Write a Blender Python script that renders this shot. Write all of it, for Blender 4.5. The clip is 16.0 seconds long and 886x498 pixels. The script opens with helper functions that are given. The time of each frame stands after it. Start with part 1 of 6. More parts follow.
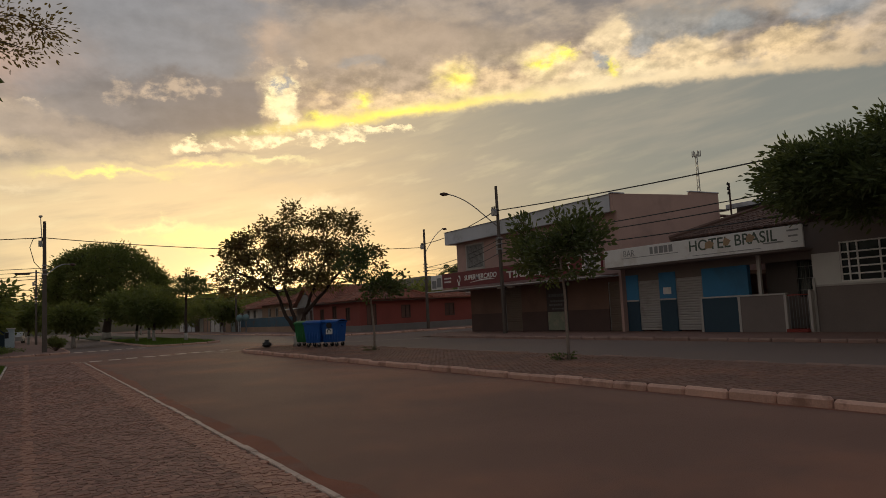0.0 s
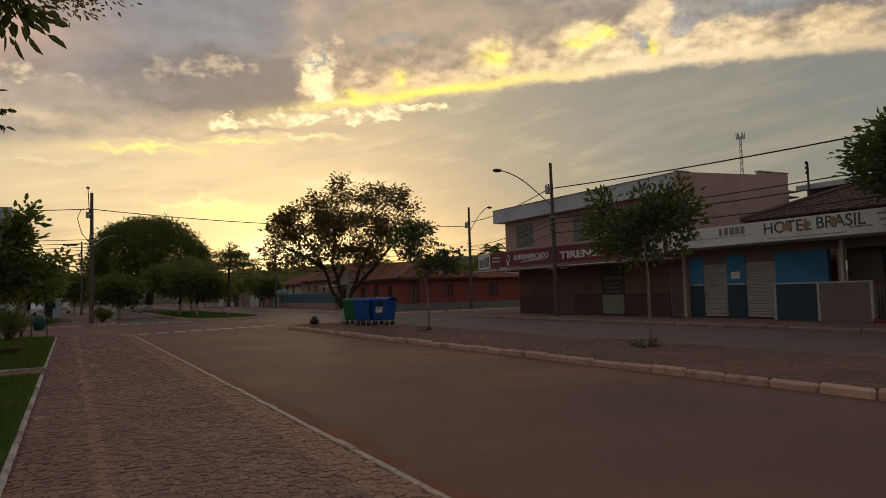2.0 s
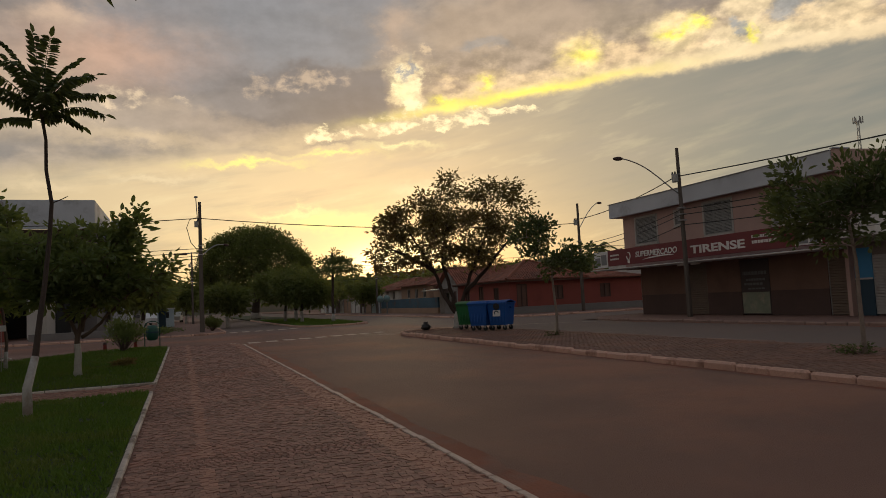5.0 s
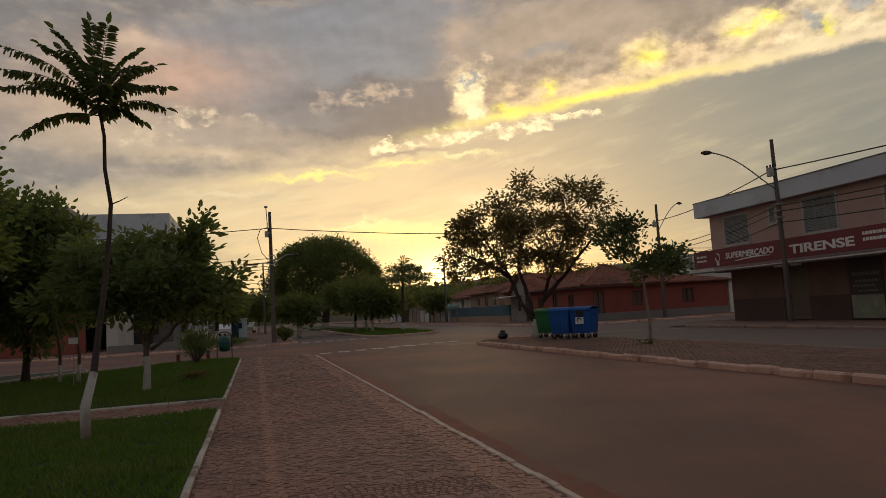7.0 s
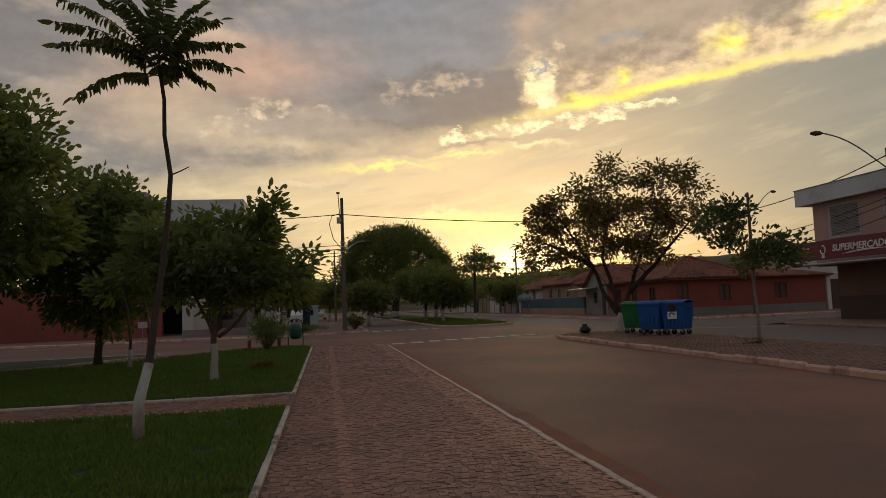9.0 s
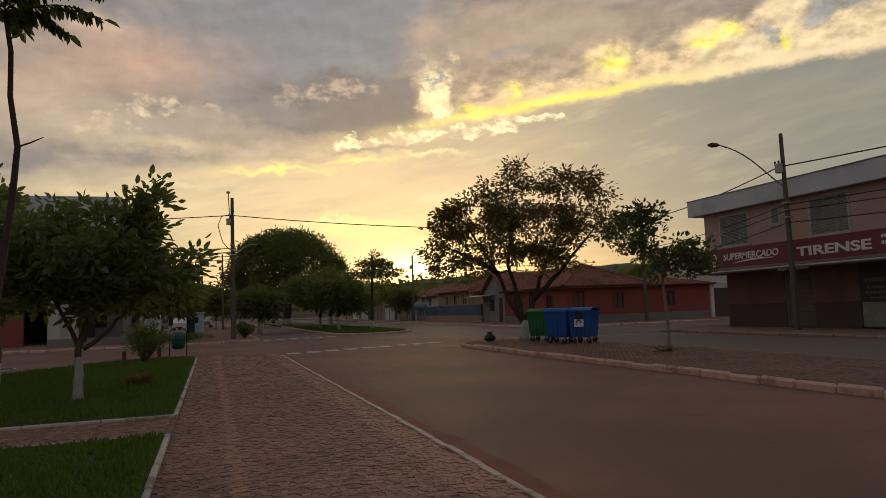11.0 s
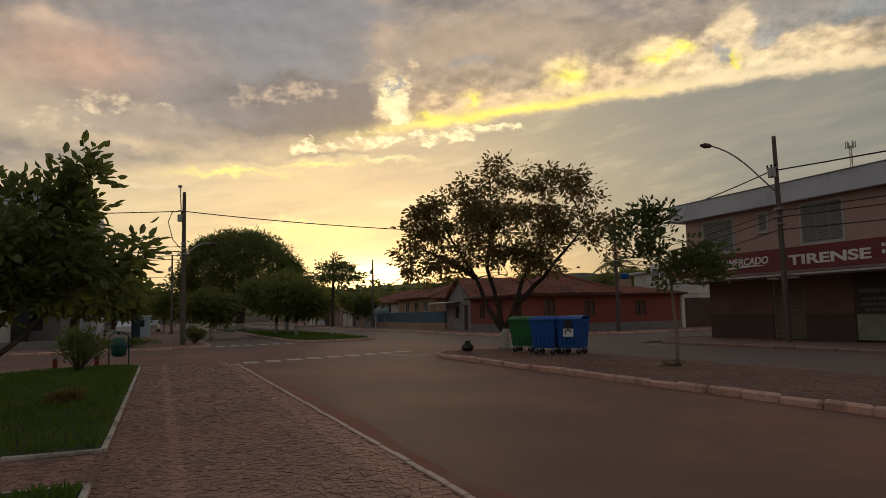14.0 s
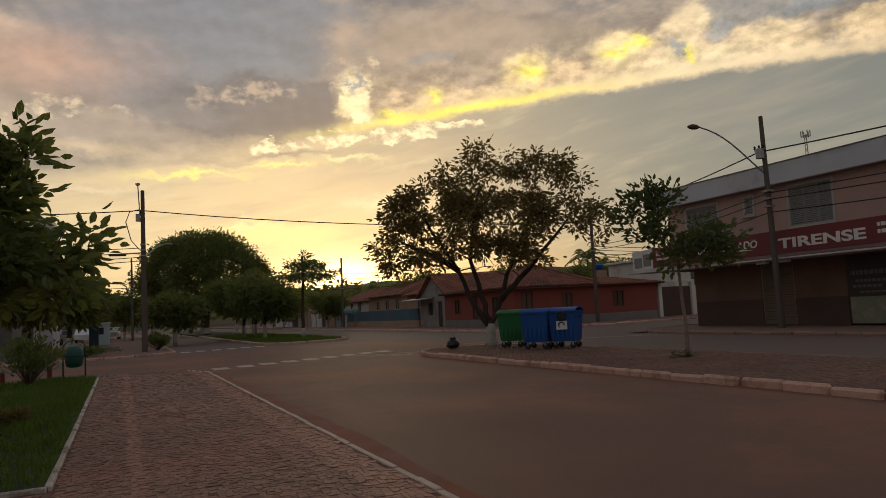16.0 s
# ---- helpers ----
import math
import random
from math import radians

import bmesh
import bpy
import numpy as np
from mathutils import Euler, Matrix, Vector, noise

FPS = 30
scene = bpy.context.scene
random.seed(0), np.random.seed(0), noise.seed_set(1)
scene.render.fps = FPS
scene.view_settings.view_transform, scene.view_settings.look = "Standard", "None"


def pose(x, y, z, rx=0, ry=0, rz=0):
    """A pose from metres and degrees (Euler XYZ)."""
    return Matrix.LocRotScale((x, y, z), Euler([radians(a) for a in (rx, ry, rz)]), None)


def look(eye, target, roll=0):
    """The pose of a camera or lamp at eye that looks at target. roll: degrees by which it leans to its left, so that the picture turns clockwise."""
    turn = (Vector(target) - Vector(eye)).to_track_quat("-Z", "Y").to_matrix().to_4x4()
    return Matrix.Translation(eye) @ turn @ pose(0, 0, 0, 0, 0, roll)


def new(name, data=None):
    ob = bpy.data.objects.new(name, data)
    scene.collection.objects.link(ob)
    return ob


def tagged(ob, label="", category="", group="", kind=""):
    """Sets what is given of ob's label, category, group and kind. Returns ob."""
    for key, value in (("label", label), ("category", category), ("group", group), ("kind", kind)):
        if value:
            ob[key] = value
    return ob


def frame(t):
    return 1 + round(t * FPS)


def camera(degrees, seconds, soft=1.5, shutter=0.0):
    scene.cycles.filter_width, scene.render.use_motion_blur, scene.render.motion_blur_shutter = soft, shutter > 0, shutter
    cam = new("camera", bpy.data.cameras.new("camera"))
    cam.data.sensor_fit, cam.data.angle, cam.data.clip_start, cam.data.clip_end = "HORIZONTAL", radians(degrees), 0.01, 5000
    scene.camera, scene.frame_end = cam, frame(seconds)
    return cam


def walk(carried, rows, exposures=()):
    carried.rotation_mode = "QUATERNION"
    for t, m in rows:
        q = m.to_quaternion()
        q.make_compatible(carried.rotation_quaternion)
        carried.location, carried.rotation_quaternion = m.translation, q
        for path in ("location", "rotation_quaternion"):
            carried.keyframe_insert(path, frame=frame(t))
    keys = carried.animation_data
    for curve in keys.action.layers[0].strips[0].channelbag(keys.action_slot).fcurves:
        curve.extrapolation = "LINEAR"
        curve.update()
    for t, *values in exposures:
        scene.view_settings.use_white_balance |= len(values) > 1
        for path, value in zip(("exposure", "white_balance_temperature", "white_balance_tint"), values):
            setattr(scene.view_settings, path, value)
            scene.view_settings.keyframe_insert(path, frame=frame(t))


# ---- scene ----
cam = camera(64.9, 16.0, 0.9)
PATH = [
    (0, (0.123, 1.403, 1.504), (1.149, 3.111, 1.681), -2.9),
    (0.5, (-0.009, 1.821, 1.617), (1.009, 3.528, 1.839), -3.5),
    (1, (-0.069, 2.174, 1.573), (0.861, 3.937, 1.746), -1.0),
    (1.5, (-0.036, 2.536, 1.533), (0.951, 4.268, 1.695), -0.5),
    (2, (-0.127, 2.892, 1.54), (0.817, 4.651, 1.663), -1.6),
    (2.5, (-0.13, 3.318, 1.546), (0.686, 5.139, 1.679), -2.0),
    (3, (-0.069, 3.715, 1.509), (0.634, 5.583, 1.628), -3.0),
    (3.5, (-0.038, 4.129, 1.431), (0.626, 6.012, 1.533), -2.6),
    (4, (-0.064, 4.503, 1.501), (0.681, 6.359, 1.536), -2.6),
    (4.2, (-0.07, 4.729, 1.515), (0.638, 6.597, 1.605), -2.0),
    (6.3, (0.026, 6.538, 1.501), (0.715, 8.409, 1.657), -3.9),
    (6.5, (0.036, 6.696, 1.504), (0.67, 8.587, 1.654), -4.3),
    (7, (0.02, 7.058, 1.493), (0.545, 8.98, 1.671), -3.4),
    (7.5, (-0.022, 7.425, 1.532), (0.475, 9.358, 1.649), -3.4),
    (8, (-0.048, 7.823, 1.481), (0.299, 9.788, 1.61), -2.8),
    (8.2, (-0.002, 8.022, 1.515), (0.315, 9.991, 1.658), -1.7),
    (10.3, (-0.028, 9.528, 1.496), (0.361, 11.482, 1.677), -3.9),
    (10.5, (-0.03, 9.684, 1.482), (0.407, 11.625, 1.69), -3.3),
    (11, (-0.082, 10.081, 1.522), (0.548, 11.971, 1.691), -2.1),
    (11.5, (-0.131, 10.487, 1.483), (0.562, 12.353, 1.676), -0.8),
    (12, (-0.104, 10.918, 1.542), (0.557, 12.793, 1.756), -2.6),
    (12.5, (-0.05, 11.349, 1.581), (0.745, 13.171, 1.796), -3.7),
    (13, (-0.109, 11.669, 1.568), (0.742, 13.466, 1.781), -4.0),
    (13.5, (-0.139, 12.084, 1.529), (0.644, 13.91, 1.761), -1.5),
    (14, (-0.04, 12.513, 1.523), (0.709, 14.357, 1.708), -1.3),
    (14.5, (-0.112, 12.868, 1.552), (0.707, 14.677, 1.786), -2.6),
    (15, (-0.075, 13.257, 1.526), (0.767, 15.055, 1.764), -2.5),
    (15.5, (0.0, 13.856, 1.493), (0.816, 15.674, 1.666), -3.2),
    (16, (0.002, 14.111, 1.483), (0.843, 15.917, 1.657), -3.1),
]
walk(cam, [(t, look(eye, target, roll)) for t, eye, target, roll in PATH], [(0.0, 0.0), (16.0, 0.0)])


# ---------------------------------------------------------------- world and light
def node(tree, kind, **values):
    n = tree.nodes.new(kind)
    for key, value in values.items():
        n.inputs[key.replace("_", " ")].default_value = value
    return n


class Val:
    """A number in a node tree, with arithmetic."""
    tree = None

    def __init__(self, sock):
        self.sock = sock

    def op(self, kind, other=None, third=None):
        n = Val.tree.nodes.new("ShaderNodeMath")
        n.operation = kind
        for k, v in enumerate((self, other, third)):
            if v is None:
                continue
            if isinstance(v, Val):
                Val.tree.links.new(v.sock, n.inputs[k])
            else:
                n.inputs[k].default_value = v
        return Val(n.outputs[0])

    def __add__(self, o): return self.op("ADD", o)
    def __sub__(self, o): return self.op("SUBTRACT", o)
    def __mul__(self, o): return self.op("MULTIPLY", o)
    def __truediv__(self, o): return self.op("DIVIDE", o)
    def gauss(self, mid, wide):
        d = (self - mid) / wide
        return (d * d * -1.0).op("EXPONENT")
    def step(self, a, b):
        n = Val.tree.nodes.new("ShaderNodeMapRange")
        n.interpolation_type = "SMOOTHSTEP"
        Val.tree.links.new(self.sock, n.inputs["Value"])
        n.inputs["From Min"].default_value, n.inputs["From Max"].default_value = a, b
        return Val(n.outputs[0])


def vec(x, y, z=0.0):
    n = Val.tree.nodes.new("ShaderNodeCombineXYZ")
    for k, v in enumerate((x, y, z)):
        if isinstance(v, Val):
            Val.tree.links.new(v.sock, n.inputs[k])
        else:
            n.inputs[k].default_value = v
    return n.outputs[0]


def cloud(vector, scale, detail=6.0, rough=0.55):
    n = node(Val.tree, "ShaderNodeTexNoise", Scale=scale, Detail=detail, Roughness=rough)
    Val.tree.links.new(vector, n.inputs["Vector"])
    return Val(n.outputs[0])


def blend(a, b, f, kind="MIX"):
    n = Val.tree.nodes.new("ShaderNodeMix")
    n.data_type, n.blend_type = "RGBA", kind
    for k, v in ((0, f), (6, a), (7, b)):
        if isinstance(v, Val):
            Val.tree.links.new(v.sock, n.inputs[k])
        elif isinstance(v, (tuple, float, int)):
            n.inputs[k].default_value = (*v, 1.0) if isinstance(v, tuple) else v
        else:
            Val.tree.links.new(v, n.inputs[k])
    return n.outputs[2]


SUN_AZ, SUN_EL = 18.0, 4.0
world = bpy.data.worlds.new("dawn_sky")
scene.world = world
world.use_nodes = True
wt = world.node_tree
Val.tree = wt
wt.nodes.clear()
coord = wt.nodes.new("ShaderNodeTexCoord")
split = wt.nodes.new("ShaderNodeSeparateXYZ")
wt.links.new(coord.outputs["Generated"], split.inputs[0])
dx, dy, dz = (Val(split.outputs[k]) for k in range(3))
U = dx.op("ARCTAN2", dy) * 57.2958
U = U.op("MAXIMUM", -60.0).op("MINIMUM", 85.0)
V = dz.op("ARCSINE") * 57.2958
fine = cloud(vec(U / 2.6, V / 1.7, 7.7), 1.0, 8.0, 0.62)
crisp = cloud(vec(U / 1.2, V / 0.9, 11.3), 1.0, 8.0, 0.65)
streak = cloud(vec((U + V) / 13.0, (V - U * 0.16) / 1.7, 1.3), 1.0, 6.0)
veil = cloud(vec((U + V * 2.0) / 7.0, (V - U * 0.25) / 1.2, 4.3), 1.0, 6.0)
UW = U + (fine - 0.5) * 4.5 + (crisp - 0.5) * 2.2
VW = V + (cloud(vec(U / 2.6, V / 1.7, 17.7), 1.0, 8.0, 0.62) - 0.5) * 2.8 + (crisp - 0.5) * 0.8
edge = ((U * -0.0000252 + 0.000075) * U + 0.15101) * U + 12.062
S = V - edge + (fine - 0.5) * 1.0 + (crisp - 0.5) * 0.7


def spot(picture, u, v, wu, wv, colour, much=1.0):
    """A soft patch of cloud or light at a place in the sky."""
    return blend(picture, colour, UW.gauss(u, wu) * VW.gauss(v, wv) * much)


heaps = cloud(vec(U / 1.35, V / 0.95, 21.4), 1.0, 9.0, 0.60).step(0.40, 0.62)
lumps = cloud(vec(U / 3.4, V / 2.2, 31.7), 1.0, 7.0, 0.55)
UX = U + (lumps - 0.5) * 5.0 + (crisp - 0.5) * 2.0
VX = V + (cloud(vec(U / 3.0, V / 1.9, 41.2), 1.0, 8.0, 0.58) - 0.5) * 3.6 + (crisp - 0.5) * 0.8


def puffs(picture, u, v, wu, wv, colour, much=1.0):
    """Crisp-edged bright heaps round a place in the sky."""
    return blend(picture, colour, (UW.gauss(u, wu) * VW.gauss(v, wv)).step(0.12, 0.45) * heaps * much)


def mass(picture, u, v, wu, wv, colour, much=1.0, lo=0.10, hi=0.75):
    """A billowing body of cloud with a firm, uneven outline."""
    return blend(picture, colour, (UX.gauss(u, wu) * VX.gauss(v, wv)).step(lo, hi) * much)


# the thinner sky under the cloud deck
sunny = U.gauss(4.0, 27.0)
low = blend((0.20, 0.197, 0.17), (0.72, 0.535, 0.30), sunny)
low = blend(low, (0.84, 0.665, 0.37), U.gauss(12.0, 15.0) * V.gauss(1.5, 5.0) * 0.45)
low = blend(low, (0.36, 0.30, 0.22), streak.step(0.44, 0.72) * 0.62)
low = blend(low, (0.88, 0.72, 0.40), veil.step(0.52, 0.78) * U.gauss(14.0, 26.0) * 0.45)
low = blend(low, (0.25, 0.23, 0.19), veil.step(0.50, 0.26) * U.step(6.0, 40.0) * 0.34)
for u, v, wu, wv, c, k in (
        (11.5, 6.7, 3.6, 0.8, (1.0, 0.88, 0.30), 0.9), (8.5, 7.6, 3.0, 0.3, (0.95, 0.80, 0.36), 0.8), (5.0, 11.4, 3.4, 0.25, (1.0, 0.86, 0.24), 1.0), (12.0, 12.1, 3.0, 0.2, (1.0, 0.84, 0.26), 0.9),
        (17.5, 12.6, 2.4, 0.25, (1.0, 0.86, 0.40), 0.8), (-2.0, 10.3, 3.4, 0.3, (0.82, 0.64, 0.38), 0.7), (-9.0, 9.6, 3.0, 0.4, (0.78, 0.60, 0.36), 0.6),
        (12.5, 12.95, 3.4, 0.28, (0.29, 0.235, 0.185), 0.85), (6.0, 12.5, 3.0, 0.3, (0.40, 0.31, 0.22), 0.6), (20.5, 9.2, 3.2, 0.6, (0.92, 0.76, 0.46), 0.6),
        (19.0, 11.2, 4.0, 0.35, (0.50, 0.40, 0.27), 0.6)):
    low = spot(low, u, v, wu, wv, c, k)
low = blend(low, (2.3, 1.85, 1.0), U.gauss(16.6, 3.8) * V.gauss(3.3, 1.25))
# the cloud deck over it: slate grey aloft, mauve and beige below
dens = cloud(vec(U / 8.0, V / 3.6, 5.4), 1.0, 8.0, 0.54)
ahead = cloud(vec((U + (U - 18.0) * -0.05) / 8.0, (V - 1.0) / 3.6, 5.4), 1.0, 8.0, 0.54)
rim = (dens - ahead + (crisp - 0.5) * 0.06).step(-0.07, 0.15)
warm = U.gauss(34.0, 22.0) * S.gauss(1.2, 3.6)
bright = blend((0.43, 0.335, 0.255), (0.93, 0.66, 0.33), warm)
dull = blend((0.205, 0.178, 0.165), (0.44, 0.295, 0.175), warm)
deck = blend(dull, bright, rim * 0.85)
deck = mass(deck, 3.0, 20.6, 9.5, 3.6, (0.235, 0.225, 0.23), 0.85, 0.12, 0.5)
deck = mass(deck, 11.0, 22.3, 7.5, 3.2, (0.225, 0.222, 0.232), 0.85, 0.12, 0.5)
deck = mass(deck, 27.0, 21.4, 9.0, 2.8, (0.43, 0.31, 0.21), 0.85)
deck = mass(deck, 28.0, 18.4, 4.2, 1.5, (0.43, 0.315, 0.21), 0.85)
deck = mass(deck, 36.5, 20.6, 3.6, 1.7, (0.40, 0.30, 0.205), 0.8)
deck = mass(deck, 24.6, 20.0, 2.2, 0.6, (0.27, 0.275, 0.28), 0.9)
deck = mass(deck, 51.0, 21.0, 5.0, 1.6, (0.30, 0.285, 0.26), 0.7)
# rosy and cream patches
for u, v, wu, wv, c, k in (
        (-5.5, 19.0, 6.5, 2.2, (0.55, 0.335, 0.23), 0.95), (-12.5, 16.6, 5.5, 2.8, (0.52, 0.355, 0.24), 0.85), (-8.2, 21.3, 2.4, 0.9, (0.62, 0.43, 0.29), 0.85),
        (17.5, 22.0, 1.4, 1.6, (0.50, 0.35, 0.24), 0.8), (-9.0, 14.4, 6.0, 1.7, (0.56, 0.42, 0.28), 0.85), (1.0, 14.7, 6.0, 1.2, (0.42, 0.32, 0.24), 0.85), (27.0, 21.0, 8.0, 2.0, (0.43, 0.32, 0.225), 0.6),
        (-2.0, 13.2, 6.0, 0.5, (0.66, 0.49, 0.30), 0.7), (9.5, 14.3, 5.0, 0.5, (0.50, 0.375, 0.255), 0.7)):
    deck = spot(deck, u, v, wu, wv, c, k)
# the dark mauve bank that ends sharply before the sun
bank = UX.gauss(10.8, 7.2) * VX.gauss(16.6, 2.3)
deck = blend(deck, (0.165, 0.142, 0.138), bank.step(0.10, 0.45) * (U + (crisp - 0.5) * 1.6).step(17.1, 16.2) * 0.92)
deck = mass(deck, 4.6, 16.0, 3.8, 1.0, (0.235, 0.20, 0.185), 0.85)
deck = spot(deck, 13.6, 16.2, 2.6, 1.2, (0.17, 0.14, 0.13), 0.6)
# sunlit heaps above the bright edge
deck = blend(deck, (0.88, 0.62, 0.33), (S - (lumps - 0.44) * 9.0).step(1.9, 0.5) * U.step(18.5, 22.0) * U.step(70.0, 56.0) * 0.8)
for u, v, wu, wv, c, k in (
        (32.6, 18.8, 1.9, 1.2, (0.93, 0.67, 0.32), 0.95), (40.5, 19.5, 2.6, 1.2, (0.95, 0.71, 0.36), 0.95), (46.0, 20.6, 1.9, 1.6, (0.93, 0.70, 0.40), 0.95),
        (46.0, 18.4, 3.4, 1.0, (0.94, 0.72, 0.40), 0.9), (51.5, 18.6, 2.6, 1.3, (0.88, 0.65, 0.36), 0.85), (58.0, 18.2, 3.4, 0.8, (0.84, 0.60, 0.32), 0.85),
        (25.0, 17.3, 2.0, 0.9, (0.72, 0.51, 0.27), 0.8)):
    deck = mass(deck, u, v, wu, wv, c, k)
for u, v, wu, wv, c, k in (
        (44.6, 18.9, 0.7, 0.5, (0.33, 0.32, 0.30), 0.85), (48.6, 20.0, 1.0, 0.9, (0.36, 0.335, 0.30), 0.8), (54.5, 20.4, 2.2, 0.8, (0.30, 0.30, 0.29), 0.7), (62.0, 20.0, 3.0, 1.2, (0.27, 0.285, 0.30), 0.7)):
    deck = mass(deck, u, v, wu, wv, c, k)
deck = blend(deck, (0.95, 0.74, 0.44), S.gauss(0.5, 0.8) * U.gauss(46.0, 13.0) * 0.75)
deck = blend(deck, (1.1, 0.90, 0.13), S.gauss(0.45, 0.45) * U.gauss(27.5, 10.0))
for u, v, wu, wv in ((24.6, 17.2, 0.75, 0.5), (32.9, 18.6, 1.15, 0.75), (40.3, 19.5, 0.8, 0.4), (42.0, 19.8, 0.8, 0.3), (46.0, 18.3, 0.4, 0.5), (21.5, 16.0, 1.2, 0.4)):
    deck = spot(deck, u, v, wu, wv, (1.05, 0.88, 0.13))
# the lit cleft above the sun
deck = mass(deck, 18.4, 17.3, 1.0, 1.7, (0.88, 0.66, 0.36), 0.9)
deck = puffs(deck, 18.3, 17.4, 1.1, 1.9, (1.1, 0.90, 0.50), 0.95)
deck = spot(deck, 17.7, 17.2, 0.7, 0.8, (1.15, 0.98, 0.50), 0.9)
deck = spot(deck, 18.45, 18.6, 0.28, 0.7, (0.30, 0.30, 0.30), 0.9)
for u, v, wu, wv, c, k in (
        (-4.6, 16.1, 2.2, 0.75, (0.80, 0.60, 0.39), 0.9), (-7.5, 14.4, 1.8, 0.8, (0.68, 0.51, 0.33), 0.8), (6.4, 17.2, 1.3, 0.9, (0.50, 0.375, 0.27), 0.75), (10.4, 17.9, 2.4, 0.8, (0.60, 0.44, 0.30), 0.75),
        (0.2, 16.1, 1.1, 0.3, (0.62, 0.47, 0.32), 0.8), (17.4, 20.4, 1.0, 0.5, (0.68, 0.49, 0.32), 0.7), (20.0, 19.4, 1.0, 0.8, (0.74, 0.54, 0.33), 0.8), (25.3, 19.1, 0.9, 0.7, (0.60, 0.44, 0.28), 0.7)):
    deck = puffs(deck, u, v, wu, wv, c, k)
# billows: sunlit flanks and shaded undersides on every cloud
bump_a = cloud(vec(U / 4.6, V / 2.9, 51.3), 1.0, 8.0, 0.6)
bump_b = cloud(vec((U - 0.5) / 4.6, (V - 0.6) / 2.9, 51.3), 1.0, 8.0, 0.6)
flank = ((bump_a - bump_b) * 2.0 + 0.5).step(0.05, 0.95) * 0.26 + 0.87
deck = blend(deck, vec(flank, flank, flank), 1.0, "MULTIPLY")
tuft_a = cloud(vec(U / 3.6, V / 2.4, 61.8), 1.0, 9.0, 0.6)
tuft_b = cloud(vec((U - 0.2) / 3.6, (V + 0.5) / 2.4, 61.8), 1.0, 9.0, 0.6)
tuft = ((tuft_a - tuft_b) * 3.0 + 0.5).step(0.0, 1.0) * 0.6 + 0.68
deck = blend(deck, blend(deck, vec(tuft, tuft, tuft), 1.0, "MULTIPLY"), U.step(17.0, 22.0) * S.step(0.6, 1.3) * S.step(6.0, 3.0))
# soft hem on the far side, crisp hem next to the sun
hem = U.step(8.0, 18.0)
firm, loose = S.step(-0.3, 0.4), S.step(-1.0, 1.0)
sky = blend(low, deck, loose + (firm - loose) * hem)
for u, v, wu, wv in ((12.0, 13.7, 1.6, 0.4), (14.8, 14.0, 1.5, 0.45), (17.2, 14.6, 1.6, 0.5), (20.6, 14.4, 1.9, 0.42), (24.2, 14.8, 1.5, 0.4), (27.4, 15.0, 1.2, 0.25)):
    sky = puffs(sky, u, v, wu * 1.2, wv * 1.15, (1.25, 1.0, 0.55), 0.9)
# above and behind the view: plain broken cloud
sky = blend(sky, (0.215, 0.225, 0.25), V.step(25.0, 42.0))
nishita = wt.nodes.new("ShaderNodeTexSky")
nishita.sky_type = "NISHITA"
nishita.sun_disc, nishita.sun_elevation, nishita.sun_rotation = False, radians(SUN_EL), radians(SUN_AZ)
sky = blend(sky, nishita.outputs[0], 0.02, "ADD")
back = node(wt, "ShaderNodeBackground", Strength=1.0)
wt.links.new(sky, back.inputs["Color"])
wt.links.new(back.outputs[0], wt.nodes.new("ShaderNodeOutputWorld").inputs[0])

sun_data = bpy.data.lights.new("sun", "SUN")
sun_data.energy, sun_data.angle, sun_data.color = 0.5, radians(10), (1.0, 0.72, 0.42)
sun = new("sun", sun_data)
away = Vector((math.sin(radians(SUN_AZ)) * math.cos(radians(SUN_EL)), math.cos(radians(SUN_AZ)) * math.cos(radians(SUN_EL)), math.sin(radians(SUN_EL))))
sun.matrix_world = look(away * 300, (0, 0, 0))


# ---------------------------------------------------------------- materials
def mat(name, colour, rough=0.8, vary=0.25, scale=2.0, grain=40.0, bump=0.15, metal=0.0, dirt=None, dirty=0.5, dirt_scale=0.6, each=0.0, spec=0.5, sheen=0.0):
    """A surface with broad stains, fine grain, relief and an optional second tone; each: change from piece to piece."""
    m = bpy.data.materials.new(name)
    m.use_nodes = True
    t = m.node_tree
    Val.tree = t
    p = t.nodes["Principled BSDF"]
    tc = t.nodes.new("ShaderNodeTexCoord")
    geo = t.nodes.new("ShaderNodeNewGeometry")
    where = geo.outputs["Position"]
    broad, small = cloud(where, scale, 4.0), cloud(where, grain, 3.0)
    light = (broad - 0.5) * (2.2 * vary) + (small - 0.5) * (1.6 * vary) + 1.0
    if each:
        isl = Val(geo.outputs["Random Per Island"])
        info = Val(t.nodes.new("ShaderNodeObjectInfo").outputs["Random"])
        light = light + ((isl + info).op("FRACT") - 0.5) * each
    base = colour
    if dirt:
        base = blend(colour, dirt, cloud(where, dirt_scale, 5.0, 0.65).step(0.62 - 0.3 * dirty, 0.80 - 0.3 * dirty) * min(1.0, dirty + 0.3))
    grey = vec(light, light, light)
    out = blend(base, grey, 1.0, "MULTIPLY")
    t.links.new(out, p.inputs["Base Color"])
    p.inputs["Metallic"].default_value = metal
    p.inputs["Specular IOR Level"].default_value = spec
    r = (small - 0.5) * 0.25 + rough
    t.links.new(r.sock, p.inputs["Roughness"])
    if bump:
        b = node(t, "ShaderNodeBump", Strength=min(1.0, bump * 2), Distance=0.02)
        t.links.new((small + broad * 0.5).sock, b.inputs["Height"])
        t.links.new(b.outputs[0], p.inputs["Normal"])
    return m


